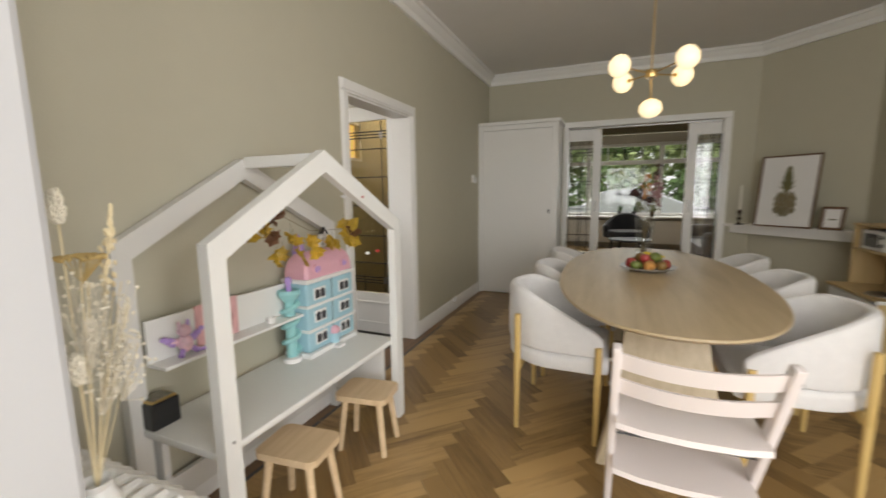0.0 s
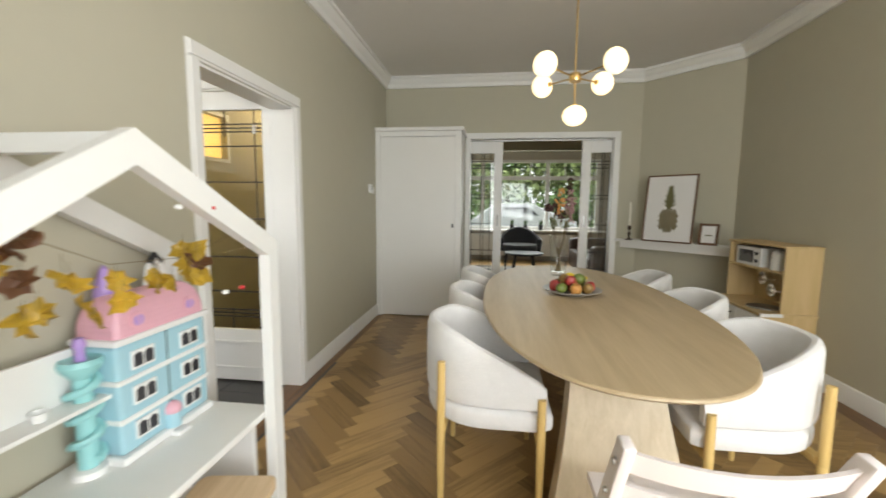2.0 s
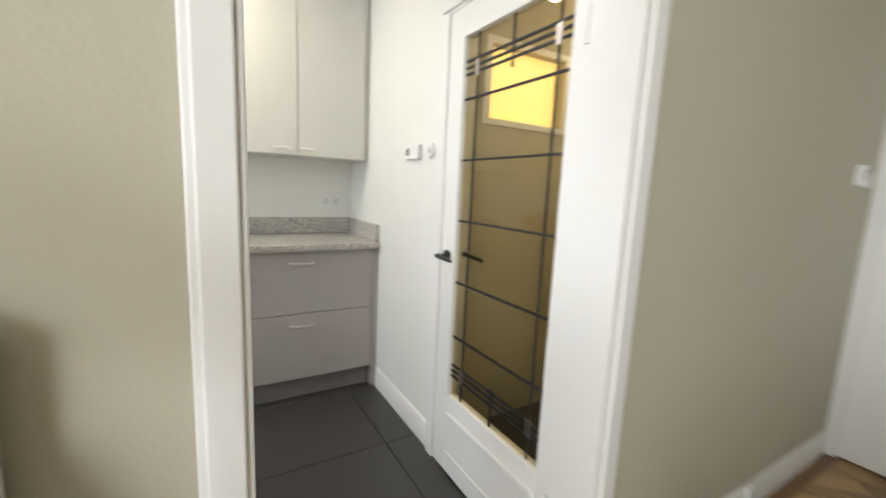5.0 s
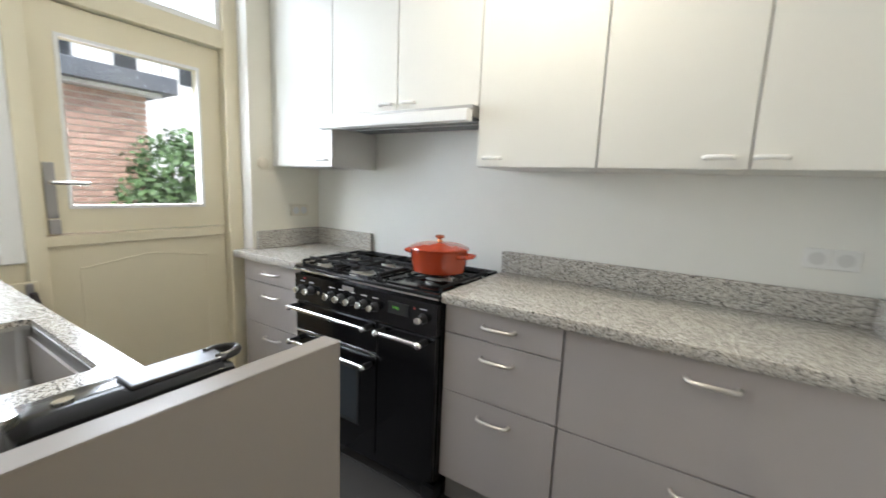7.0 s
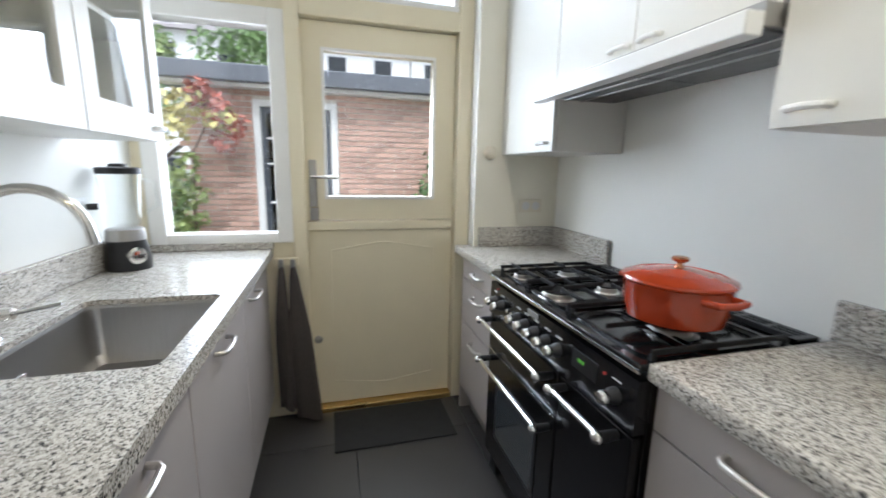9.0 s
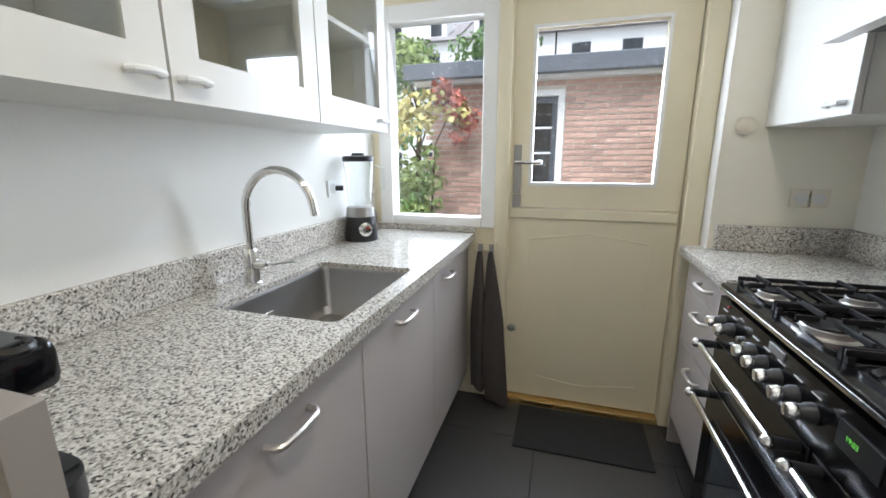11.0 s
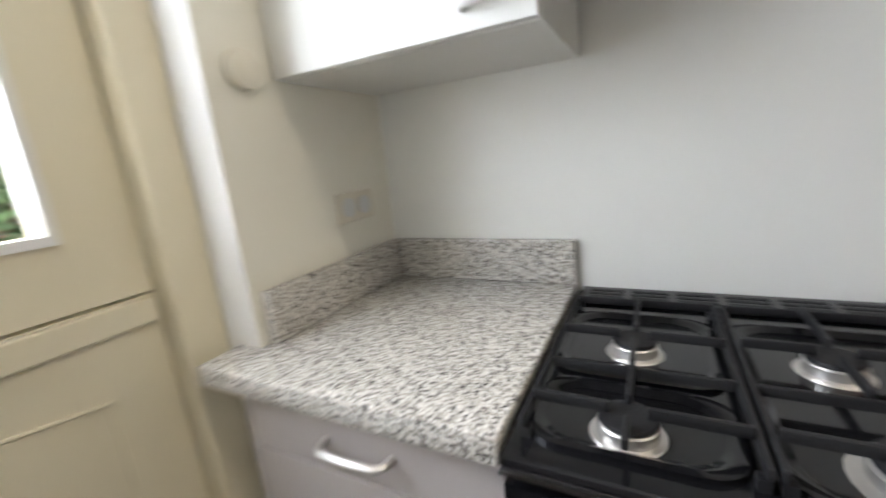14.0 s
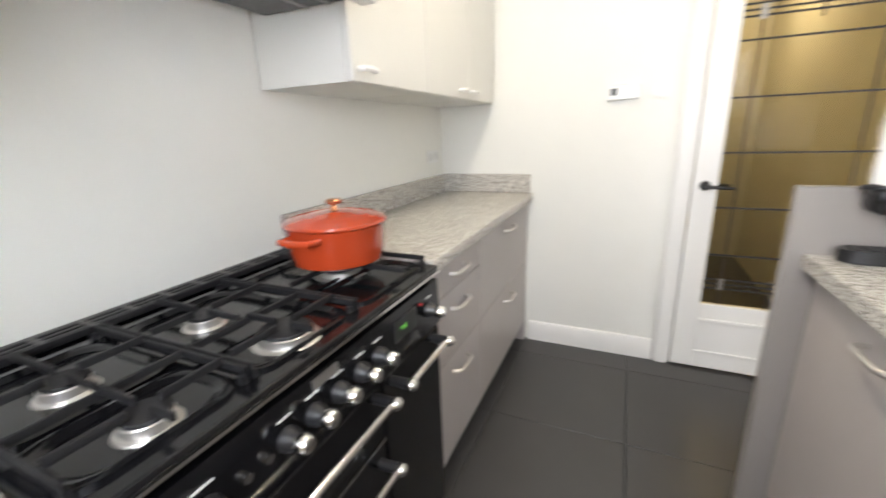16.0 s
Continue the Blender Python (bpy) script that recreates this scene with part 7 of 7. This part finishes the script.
solo("door_mat", boxes((-1.62, -1.0, 4.19, 4.53, 0.0, 0.009), bevel=0.003), material("black_mat", (0.018, 0.018, 0.018), 0.9, vary=0.3, noise_scale=150, bump=0.8, bump_scale=300), "dark ribbed door mat at the garden door", "door mat")
# ---- outdoors ----
PAVE = material("garden_paving", (0.22, 0.21, 0.20), 0.85, vary=0.25, noise_scale=3, bump=0.4)
LAWN = material("lawn", (0.10, 0.20, 0.03), 0.95, vary=0.4, noise_scale=14, bump=1.0, bump_scale=120)
GZ = -0.12
solo("ground", boxes((-250, 250, -250, 250, GZ - 0.2, GZ)), PAVE, kind="structure")
solo("lawn", boxes((0.9, 9.0, -8.0, -2.2, GZ + 0.001, GZ + 0.03)), LAWN, "bright green lawn", kind="structure")
solo("road", boxes((-60, 60, 18.2, 23.0, GZ + 0.001, GZ + 0.02)), material("asphalt", (0.06, 0.06, 0.06), 0.9, vary=0.2, noise_scale=30), kind="structure")
solo("front_lawn", boxes((-30, 30, 14.4, 17.4, GZ + 0.001, GZ + 0.03)), LAWN, kind="structure")

FASCIA = material("dark_grey_fascia", (0.10, 0.11, 0.13), 0.5, vary=0.1)
BRICK = material("weathered_red_brick", (0.52, 0.33, 0.26), 0.9, vary=0.25, noise_scale=40, bump=0.7, bump_scale=120, per_object=0.22)
MORTAR = material("pale_mortar", (0.60, 0.55, 0.48), 0.95, vary=0.2, noise_scale=50)
FRAMEW = material("shed_white_frame", (0.75, 0.74, 0.72), 0.5, vary=0.05)
DARKD = material("dark_blue_grey_door", (0.06, 0.07, 0.09), 0.4, vary=0.1)
SX0, SX1, SYF, SZT = -2.45, 0.46, 1.30, 2.19
sd = thing("brick_shed", (-1.0, 0.0, GZ), "red brick garden shed with a flat roof and dark glazed doors", "shed")
core = part("wall", slab(bmesh.new(), "y", SYF - 0.12, SYF - 0.012, SX0 + 0.02, SX1 - 0.02, GZ, SZT, [(-1.12, -0.22, GZ, 2.09)]), MORTAR, sd)
part("wall", boxes((SX0 + 0.012, SX0 + 0.12, -2.2, SYF - 0.12, GZ, SZT), (SX1 - 0.12, SX1 - 0.012, -2.2, SYF - 0.12, GZ, SZT), (SX0 + 0.12, SX1 - 0.12, -2.2, -2.08, GZ, SZT)), BRICK, sd)
part("roof", boxes((SX0 - 0.22, SX1 + 0.25, -2.4, SYF + 0.24, 2.225, 2.395), bevel=0.01), FASCIA, sd, "dark grey flat roof edge")
part("soffit_board", boxes((SX0 - 0.1, SX1 + 0.15, SYF - 0.01, SYF + 0.14, 2.185, 2.224)), FRAMEW, sd)
for r in ((-1.12, -1.045, GZ, 2.09), (-0.295, -0.22, GZ, 2.09), (-1.045, -0.295, 2.02, 2.09)):
    part("door_frame", boxes((r[0], r[1], SYF - 0.09, SYF + 0.005, r[2], r[3]), bevel=0.004), FRAMEW, sd)
for x0, x1 in ((-1.043, -0.672), (-0.668, -0.297)):
    d = part("door", slab(bmesh.new(), "y", SYF - 0.07, SYF - 0.03, x0, x1, GZ + 0.02, 2.015, [(x0 + 0.06, x1 - 0.06, a, b) for a, b in ((0.62, 0.94), (0.98, 1.38), (1.42, 1.66), (1.70, 1.95))]), DARKD, sd, "dark glazed shed door")
    part("pane", boxes((x0 + 0.06, x1 - 0.06, SYF - 0.053, SYF - 0.05, 0.62, 1.95)), glass("shed_pane", (0.12, 0.13, 0.15)), d, smooth=False)
    for z in (0.95, 1.39, 1.67):
        part("glazing_bar", boxes((x0 + 0.055, x1 - 0.055, SYF - 0.03, SYF - 0.022, z, z + 0.022)), FRAMEW, d)


# leaves, trees, shrubs
def foliage(name, blobs, count, size, mat, parent=None, seed=1, label="", flat=None):
    """Many small leaves scattered on and in uneven lumps (x, y, z, radius), as one mesh."""
    rnd = random.Random(seed)
    verts, faces = [], []
    total = sum(b[3] ** 2 for b in blobs)
    for b in blobs:
        for _ in range(int(count * b[3] ** 2 / total)):
            v = Vector((rnd.gauss(0, 1), rnd.gauss(0, 1), rnd.gauss(0, 1))).normalized()
            r = b[3] * (0.55 + 0.5 * rnd.random()) * (1 + 0.25 * noise.noise(v * 2.3 + Vector((b[0], b[1], b[2]))))
            c = Vector(b[:3]) + Vector((v.x * r, v.y * r * (flat or 1), v.z * r * 0.9))
            n = (v + Vector((rnd.gauss(0, 0.6), rnd.gauss(0, 0.6), rnd.gauss(0, 0.6) + 0.3))).normalized()
            a = n.orthogonal().normalized()
            a = Matrix.Rotation(rnd.uniform(0, 6.28), 3, n) @ a
            q = n.cross(a)
            s = size * rnd.uniform(0.7, 1.3)
            i = len(verts)
            verts += [tuple(c - a * s * 0.5), tuple(c + q * s * 0.38 + n * s * 0.06), tuple(c + a * s * 0.6), tuple(c - q * s * 0.38 + n * s * 0.06)]
            faces.append((i, i + 1, i + 2, i + 3))
    if parent is not None:
        root = HOME[parent]
        verts = [(x - root.x, y - root.y, z - root.z) for x, y, z in verts]
    me = bpy.data.meshes.new(name)
    me.from_pydata(verts, [], faces)
    me.materials.append(mat)
    ob = new(name, me)
    if parent is not None:
        ob.parent = parent
        HOME[ob] = HOME[parent]
    return tagged(ob, label)


def leafmat(name, color, vary=0.5):
    m = material(name, color, 0.55, vary=vary, noise_scale=6, per_object=0.3)
    return m


IVY = leafmat("ivy_leaf", (0.11, 0.19, 0.07))
GREENL = leafmat("green_leaf", (0.13, 0.22, 0.06))
PALEL = leafmat("pale_leaf", (0.30, 0.37, 0.13))
YELL = leafmat("yellow_leaf", (0.52, 0.46, 0.16))
REDL = leafmat("red_vine_leaf", (0.42, 0.13, 0.09))
BARK = material("bark", (0.09, 0.06, 0.04), 0.95, vary=0.3, noise_scale=20, bump=1.0, bump_scale=40)

iv = thing("ivy_bush", (-2.45, 1.6, GZ), "dense green ivy bush at the shed's corner", "bush")
part("branch", tube(bmesh.new(), [(-2.5, 1.6, GZ), (-2.45, 1.62, 0.6), (-2.55, 1.6, 1.4)], 0.03, 6, (1, 0.8, 0.4)), BARK, iv)
foliage("leaves", [(-2.55, 1.62, 1.45, 0.42), (-2.35, 1.60, 1.10, 0.36), (-2.75, 1.65, 1.0, 0.45), (-2.45, 1.62, 0.6, 0.45), (-2.9, 1.6, 0.5, 0.5), (-2.7, 1.62, 1.65, 0.25), (-3.2, 1.7, 1.3, 0.45), (-3.5, 1.8, 0.8, 0.5)], 5200, 0.075, IVY, iv, 3)
vn = thing("vine", (0.3, 1.45, GZ), "climbing vine turning red and yellow on the shed", "vine")
part("branch", tube(bmesh.new(), [(0.42, 1.42, GZ), (0.40, 1.44, 0.7), (0.35, 1.45, 1.5), (0.1, 1.45, 2.0)], 0.018, 6, (1, 0.8, 0.6, 0.3)), BARK, vn)
foliage("leaves", [(0.10, 1.52, 1.95, 0.20), (-0.05, 1.50, 1.78, 0.16), (0.05, 1.52, 1.60, 0.14), (0.22, 1.55, 2.10, 0.16)], 230, 0.085, REDL, vn, 5, "red vine leaves", 0.45)
foliage("leaves", [(0.32, 1.55, 1.95, 0.22), (0.50, 1.55, 1.75, 0.22), (0.05, 1.55, 1.85, 0.18), (0.62, 1.5, 1.95, 0.2), (0.95, 1.2, 1.75, 0.3), (1.35, 0.8, 1.7, 0.32)], 520, 0.085, YELL, vn, 6, "yellow vine leaves", 0.45)
foliage("leaves", [(0.40, 1.52, 1.35, 0.16), (0.33, 1.52, 1.05, 0.15), (0.45, 1.5, 0.75, 0.2), (0.55, 1.5, 1.2, 0.2), (0.9, 1.1, 1.0, 0.25), (1.2, 0.7, 1.2, 0.3), (1.1, 0.8, 0.5, 0.3)], 560, 0.085, PALEL, vn, 7, "green vine leaves", 0.45)


def tree(x, y, h, spread, mats, seed, trunk=0.12):
    rnd = random.Random(seed)
    t = thing("tree", (x, y, GZ), "leafy garden tree with an uneven crown", "tree", "garden trees")
    bm = tube(bmesh.new(), [(x, y, GZ), (x + 0.05, y, h * 0.25), (x - 0.04, y + 0.05, h * 0.5), (x + 0.08, y, h * 0.8)], trunk, 8, (1.1, 0.85, 0.6, 0.2))
    blobs = []
    for k in range(9):
        a1, z = rnd.uniform(0, 6.28), h * rnd.uniform(0.40, 0.92)
        r = spread * rnd.uniform(0.35, 0.85) * (1.25 - z / h * 0.7)
        p = Vector((x + r * math.cos(a1), y + r * math.sin(a1), z))
        tube(bm, [(x, y, z * 0.62), tuple(Vector((x, y, z * 0.62)).lerp(p, 0.5) + Vector((0, 0, 0.1))), tuple(p)], trunk * 0.35, 6, (1, 0.7, 0.3))
        blobs.append((*p, spread * rnd.uniform(0.30, 0.48)))
    part("trunk", bm, BARK, t)
    for k, m in enumerate(mats):
        foliage("crown", blobs[k::len(mats)] + [(x, y, h * 0.85, spread * 0.35)], 2600 // len(mats), 0.16 * max(1, h / 6), m, t, seed + k)


tree(3.4, -6.5, 5.2, 1.7, (GREENL, PALEL), 21)
tree(1.6, -9.5, 6.5, 2.0, (GREENL, GREENL), 22)
tree(5.6, -5.0, 3.6, 1.6, (PALEL, YELL), 23)
tree(7.5, -10, 6.0, 2.4, (GREENL, PALEL), 24)
hg = thing("hedge", (3.0, -7.6, GZ), "loose green garden hedge", "hedge")
part("branch", tube(bmesh.new(), [(0.8, -7.6, GZ), (2.5, -7.6, 0.5), (5.5, -7.7, 0.6)], 0.04, 6), BARK, hg)
foliage("leaves", [(0.8 + 0.55 * k, -7.6 + 0.2 * math.sin(k * 2.1), 0.55 + 0.25 * math.sin(k * 1.7), 0.62) for k in range(12)], 5200, 0.13, PALEL, hg, 31)
bu = thing("bush", (1.25, -0.6, GZ), "small leafy shrub on the lawn's edge", "bush")
part("branch", tube(bmesh.new(), [(1.25, -0.6, GZ), (1.25, -0.6, 0.5)], 0.03, 6), BARK, bu)
foliage("leaves", [(1.2, -0.6, 0.55, 0.35), (1.5, -0.9, 0.4, 0.35), (1.05, -0.4, 0.9, 0.25)], 900, 0.08, GREENL, bu, 33)
bk = thing("bucket", (2.5, -5.1, GZ), "white garden bucket on the lawn", "bucket")
part("body", lathe(bmesh.new(), [(0, 0), (0.14, 0), (0.18, 0.34), (0.175, 0.34), (0.135, 0.01), (0, 0.01)], (2.5, -5.1, GZ + 0.03), 20), WHITEP, bk)
part("rim", lathe(bmesh.new(), [(0.18, 0.33), (0.19, 0.34), (0.18, 0.35), (0.175, 0.34)], (2.5, -5.1, GZ + 0.03), 20), WHITEP, bk)
gwall = thing("garden_wall", (4.6, -1.0, GZ), "whitewashed garden wall", "garden wall")
part("wall", boxes((4.4, 4.55, -6.0, 1.5, GZ, 1.1), bevel=0.01), FRAMEW, gwall)
part("coping", boxes((4.36, 4.59, -6.0, 1.5, 1.1, 1.15), bevel=0.01), MORTAR, gwall)


# houses beyond the gardens
def house(x0, x1, y, eave, ridge, seed):
    h = thing("house", ((x0 + x1) / 2, y - 4, GZ), "white clad terraced house with a dark tiled roof", "house", "houses beyond the garden")
    part("wall", boxes((x0, x1, y - 8, y, GZ, eave)), FRAMEW, h)
    part("roof", extrude(bmesh.new(), [(y + 0.4, eave), (y - 4, ridge), (y - 8.4, eave)], "x", x0 - 0.1, x1 + 0.1), material("roof_tile", (0.22, 0.20, 0.20), 0.8, vary=0.3, noise_scale=6, bump=0.5), h)
    part("dormer", boxes((x0 + 0.8, x1 - 0.8, y - 2.6, y - 0.4, eave + 0.1, eave + 1.5), bevel=0.02), FRAMEW, h)
    for k in range(2):
        xa = x0 + 1.1 + k * (x1 - x0 - 2.9)
        w = part("window", boxes((xa, xa + 0.7, y - 0.42, y - 0.38, eave + 0.45, eave + 1.2)), DARKD, h)
        part("pane", boxes((xa + 0.06, xa + 0.64, y - 0.385, y - 0.375, eave + 0.51, eave + 1.14)), glass("far_pane", (0.3, 0.33, 0.36)), w)
        for z in (0.6, eave - 1.8):
            w = part("window", boxes((xa, xa + 1.0, y - 0.02, y + 0.03, z, z + 1.2)), DARKD, h)
            part("pane", boxes((xa + 0.06, xa + 0.94, y + 0.025, y + 0.035, z + 0.06, z + 1.14)), glass("far_pane", (0.3, 0.33, 0.36)), w)


for k in range(6):
    house(-17 + 5.6 * k, -17 + 5.6 * k + 5.5, -19, 8.2, 10.4, k)

# street side: car, hedge and trees
CARP = material("silver_car_paint", (0.62, 0.63, 0.64), 0.2, metal=0.3, vary=0.02, coat=1.0)
car = thing("parked_car", (2.0, 19.4, GZ), "silver parked car on the street", "car")
prof = [(-2.1, 0.35), (-2.15, 0.62), (-2.0, 0.80), (-1.35, 0.92), (-0.75, 1.36), (-0.3, 1.46), (0.6, 1.45), (1.25, 1.18), (1.75, 0.98), (2.1, 0.85), (2.15, 0.5), (2.05, 0.32)]
bm = bmesh.new()
rr = []
for yo, sc in ((-0.86, 0.93), (-0.82, 1.0), (0.82, 1.0), (0.86, 0.93)):
    rr.append([bm.verts.new((2.0 + px * (1 if pz < 0.9 else sc), 19.4 + yo * (1 if pz < 0.95 else 0.8), GZ + 0.02 + (pz if pz < 0.9 else 0.9 + (pz - 0.9) * (0.95 + 0.05 * sc)))) for px, pz in prof])
for p, q in zip(rr, rr[1:]):
    for k in range(len(p)):
        j = (k + 1) % len(p)
        bm.faces.new((p[k], p[j], q[j], q[k]))
bm.faces.new(rr[0])
bm.faces.new(rr[-1])
part("body", bm, CARP, car)
part("side_window", extrude(bmesh.new(), [(1.35, GZ + 0.98), (1.75, GZ + 1.34), (2.5, GZ + 1.34), (2.95, GZ + 1.0)], "y", 18.66, 18.70), DARKW, car)
for x in (0.65, 3.3):
    wv = part("wheel", cyl(bmesh.new(), (x, 18.55, GZ + 0.33), (x, 18.75, GZ + 0.33), 0.31, seg=24), BLACKP, car)
    part("rim", cyl(bmesh.new(), (x, 18.54, GZ + 0.33), (x, 18.6, GZ + 0.33), 0.2, seg=20), STEEL, wv)
    part("wheel", cyl(bmesh.new(), (x, 20.05, GZ + 0.33), (x, 20.25, GZ + 0.33), 0.31, seg=24), BLACKP, car)
hg = thing("hedge", (2, 24.5, GZ), "tall green hedge across the street", "hedge")
part("branch", tube(bmesh.new(), [(-12, 24.5, GZ), (0, 24.5, 0.5), (14, 24.5, 0.6)], 0.05, 6), BARK, hg)
foliage("leaves", [(-12 + 1.1 * k, 24.5 + 0.5 * math.sin(k * 2.1), 0.9 + 0.6 * math.sin(k * 1.7), 1.25) for k in range(25)], 9000, 0.26, GREENL, hg, 41)
foliage("leaves", [(-12 + 1.05 * k, 25.6 + 0.4 * math.sin(k * 2.7), 2.6 + 0.8 * math.sin(k * 1.3), 1.35) for k in range(26)], 9000, 0.30, PALEL, hg, 43)
foliage("leaves", [(-12 + 1.05 * k, 26.4 + 0.4 * math.sin(k * 1.9), 4.6 + 0.9 * math.sin(k * 2.3), 1.4) for k in range(26)], 8000, 0.32, GREENL, hg, 44)
for k, (x, y, hh) in enumerate(((-3.5, 26, 7), (0.8, 28, 8), (4.6, 26.5, 7), (8.5, 28, 8), (-8, 28, 8), (2.6, 31, 9), (6.5, 31, 9), (-1.4, 31, 9), (12, 27, 8))):
    tree(x, y, hh, 2.6, (GREENL, PALEL), 50 + 3 * k, 0.2)
# ---- pieces: parquet blocks, slate tiles, bricks ----
def piece_mesh(name, lx, ly, lz, mat, bevel=0.0015):
    bm = bmesh.new()
    b = bevel
    lo = [bm.verts.new(p) for p in ((0, 0, 0), (lx, 0, 0), (lx, ly, 0), (0, ly, 0))]
    mid = [bm.verts.new(p) for p in ((0, 0, lz - b), (lx, 0, lz - b), (lx, ly, lz - b), (0, ly, lz - b))]
    hi = [bm.verts.new(p) for p in ((b, b, lz), (lx - b, b, lz), (lx - b, ly - b, lz), (b, ly - b, lz))]
    for p, q in ((lo, mid), (mid, hi)):
        for k in range(4):
            j = (k + 1) % 4
            bm.faces.new((p[k], p[j], q[j], q[k]))
    bm.faces.new(hi)
    return mesh_of(name, bm, mat, smooth=False)


def joined(name, items, mat, parent, label=""):
    """Alike pieces as one mesh: items of (data, matrix)."""
    verts, faces = [], []
    for me, m in items:
        o = len(verts)
        verts += [tuple(m @ v.co) for v in me.vertices]
        faces += [tuple(o + i for i in p.vertices) for p in me.polygons]
    me = bpy.data.meshes.new(name)
    me.from_pydata(verts, [], faces)
    me.materials.append(mat)
    ob = new(name, me)
    ob.parent = parent
    return tagged(ob, label, kind="stuff")


# herringbone parquet
BL, BW = 0.45, 0.09
block = piece_mesh("block", BL - 0.0006, BW - 0.0006, 0.011, PARQUET, 0.0006)
# blocks laid across take the darker tone of the painted sheen
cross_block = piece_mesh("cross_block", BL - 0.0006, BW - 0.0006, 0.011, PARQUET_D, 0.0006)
fl = bpy.data.objects["floor_dining"]
x0, x1, y0, y1 = 0.07, 3.50, 2.62, 9.30
c45 = math.sqrt(0.5)
cand = []
n = 40
for i in range(-n, n * 2):
    for k in range(-n, n * 2):
        # one L of two blocks per step, in the turned grid
        for kind in (0, 1):
            u = k * BW + i * BL
            v = k * BW - i * BL
            if kind == 0:
                cu, cv, rot = u, v, 0
            else:
                cu, cv, rot = u + BL, v + BW - BL, 90
            cand.append((cu, cv, rot))
seen = set()
near, rest = [], []
for cu, cv, rot in cand:
    if rot == 0:
        mu, mv = cu + BL / 2, cv + BW / 2
    else:
        mu, mv = cu + BW / 2, cv + BL / 2
    key = (round(mu, 3), round(mv, 3))
    if key in seen:
        continue
    seen.add(key)
    cx, cy = (mu - mv) * c45 + 1.2, (mu + mv) * c45 + 2.0
    if not (x0 - 0.12 < cx < x1 + 0.12 and y0 - 0.12 < cy < y1 + 0.12) or (cx < 0.75 and cy < 4.0):
        continue
    m = Matrix.Translation((1.2, 2.0, -0.0115)) @ Matrix.Rotation(radians(45), 4, "Z") @ Matrix.Translation((cu + (BW if rot else 0), cv, 0)) @ Matrix.Rotation(radians(rot), 4, "Z")
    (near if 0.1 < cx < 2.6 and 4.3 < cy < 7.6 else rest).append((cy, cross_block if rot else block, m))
near.sort(key=lambda q: q[0])
for cy, me, m in near[:300]:
    o = new("block", me)
    o.parent = fl
    o.matrix_basis = m
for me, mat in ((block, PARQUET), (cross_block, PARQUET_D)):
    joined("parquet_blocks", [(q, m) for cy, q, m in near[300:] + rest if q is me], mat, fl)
for r in ((0.0, 0.028, 4.2, 9.37), (0.030, 0.075, 4.2, 9.37), (3.50, 3.64, 2.52, 9.37)):
    b = new("border_plank", mesh_of("border_plank", boxes((r[0] + 0.001, r[1] - 0.001, r[2], r[3], -0.0105, 0.0006), bevel=0.001), PARQUET_B, smooth=False))
    b.parent = fl
b = new("border_plank", mesh_of("border_plank", boxes((0.076, 3.499, 9.28, 9.37, -0.0105, 0.0006), bevel=0.001), PARQUET_B, smooth=False))
b.parent = fl

# slate tiles
kf = bpy.data.objects["floor_kitchen"]
TS = 0.60
tile = piece_mesh("tile", TS - 0.004, TS - 0.004, 0.009, SLATE, 0.0015)
for i in range(-1, 4):
    for k in range(-1, 6):
        o = new("tile", tile)
        o.parent = kf
        o.matrix_basis = Matrix.Translation((-2.30 + i * TS, 3.86 + k * TS, -0.009))

# bricks of the shed's front
bw, bh, bd = 0.21, 0.05, 0.03
brick = piece_mesh("brick", bw, bd, bh, BRICK, 0.003)
half = piece_mesh("half_brick", bw * 0.48, bd, bh, BRICK, 0.003)
items = []
row = 0
z = GZ
while z < SZT - bh:
    off = 0.11 if row % 2 else 0
    x = SX0 + off
    if off:
        items.append((half, Matrix.Translation((SX0, SYF - bd, z))))
    while x < SX1 - 0.05:
        in_opening = z < 2.09
        if in_opening and x < -1.12 < x + bw:
            if -1.12 - x > 0.03:
                items.append((piece_mesh("cut_brick", -1.123 - x, bd, bh, BRICK, 0.003), Matrix.Translation((x, SYF - bd, z))))
        elif in_opening and x < -0.22 < x + bw:
            if x + bw + 0.22 > 0.03:
                items.append((piece_mesh("cut_brick", x + bw + 0.217, bd, bh, BRICK, 0.003), Matrix.Translation((-0.217, SYF - bd, z))))
        elif not (in_opening and -1.12 <= x < -0.22):
            items.append((brick, Matrix.Translation((x + random.uniform(-0.002, 0.002), SYF - bd + random.uniform(-0.002, 0.003), z))))
        x += bw + 0.011
    z += bh + 0.0125
    row += 1
items.sort(key=lambda q: -q[1].translation.z)
for me, m in items[:290]:
    o = new("brick", me)
    o.parent = core
    o.matrix_basis = Matrix.Translation(-HOME[sd]) @ m
joined("bricks", [(me, Matrix.Translation(-HOME[sd]) @ m) for me, m in items[290:]], BRICK, core)
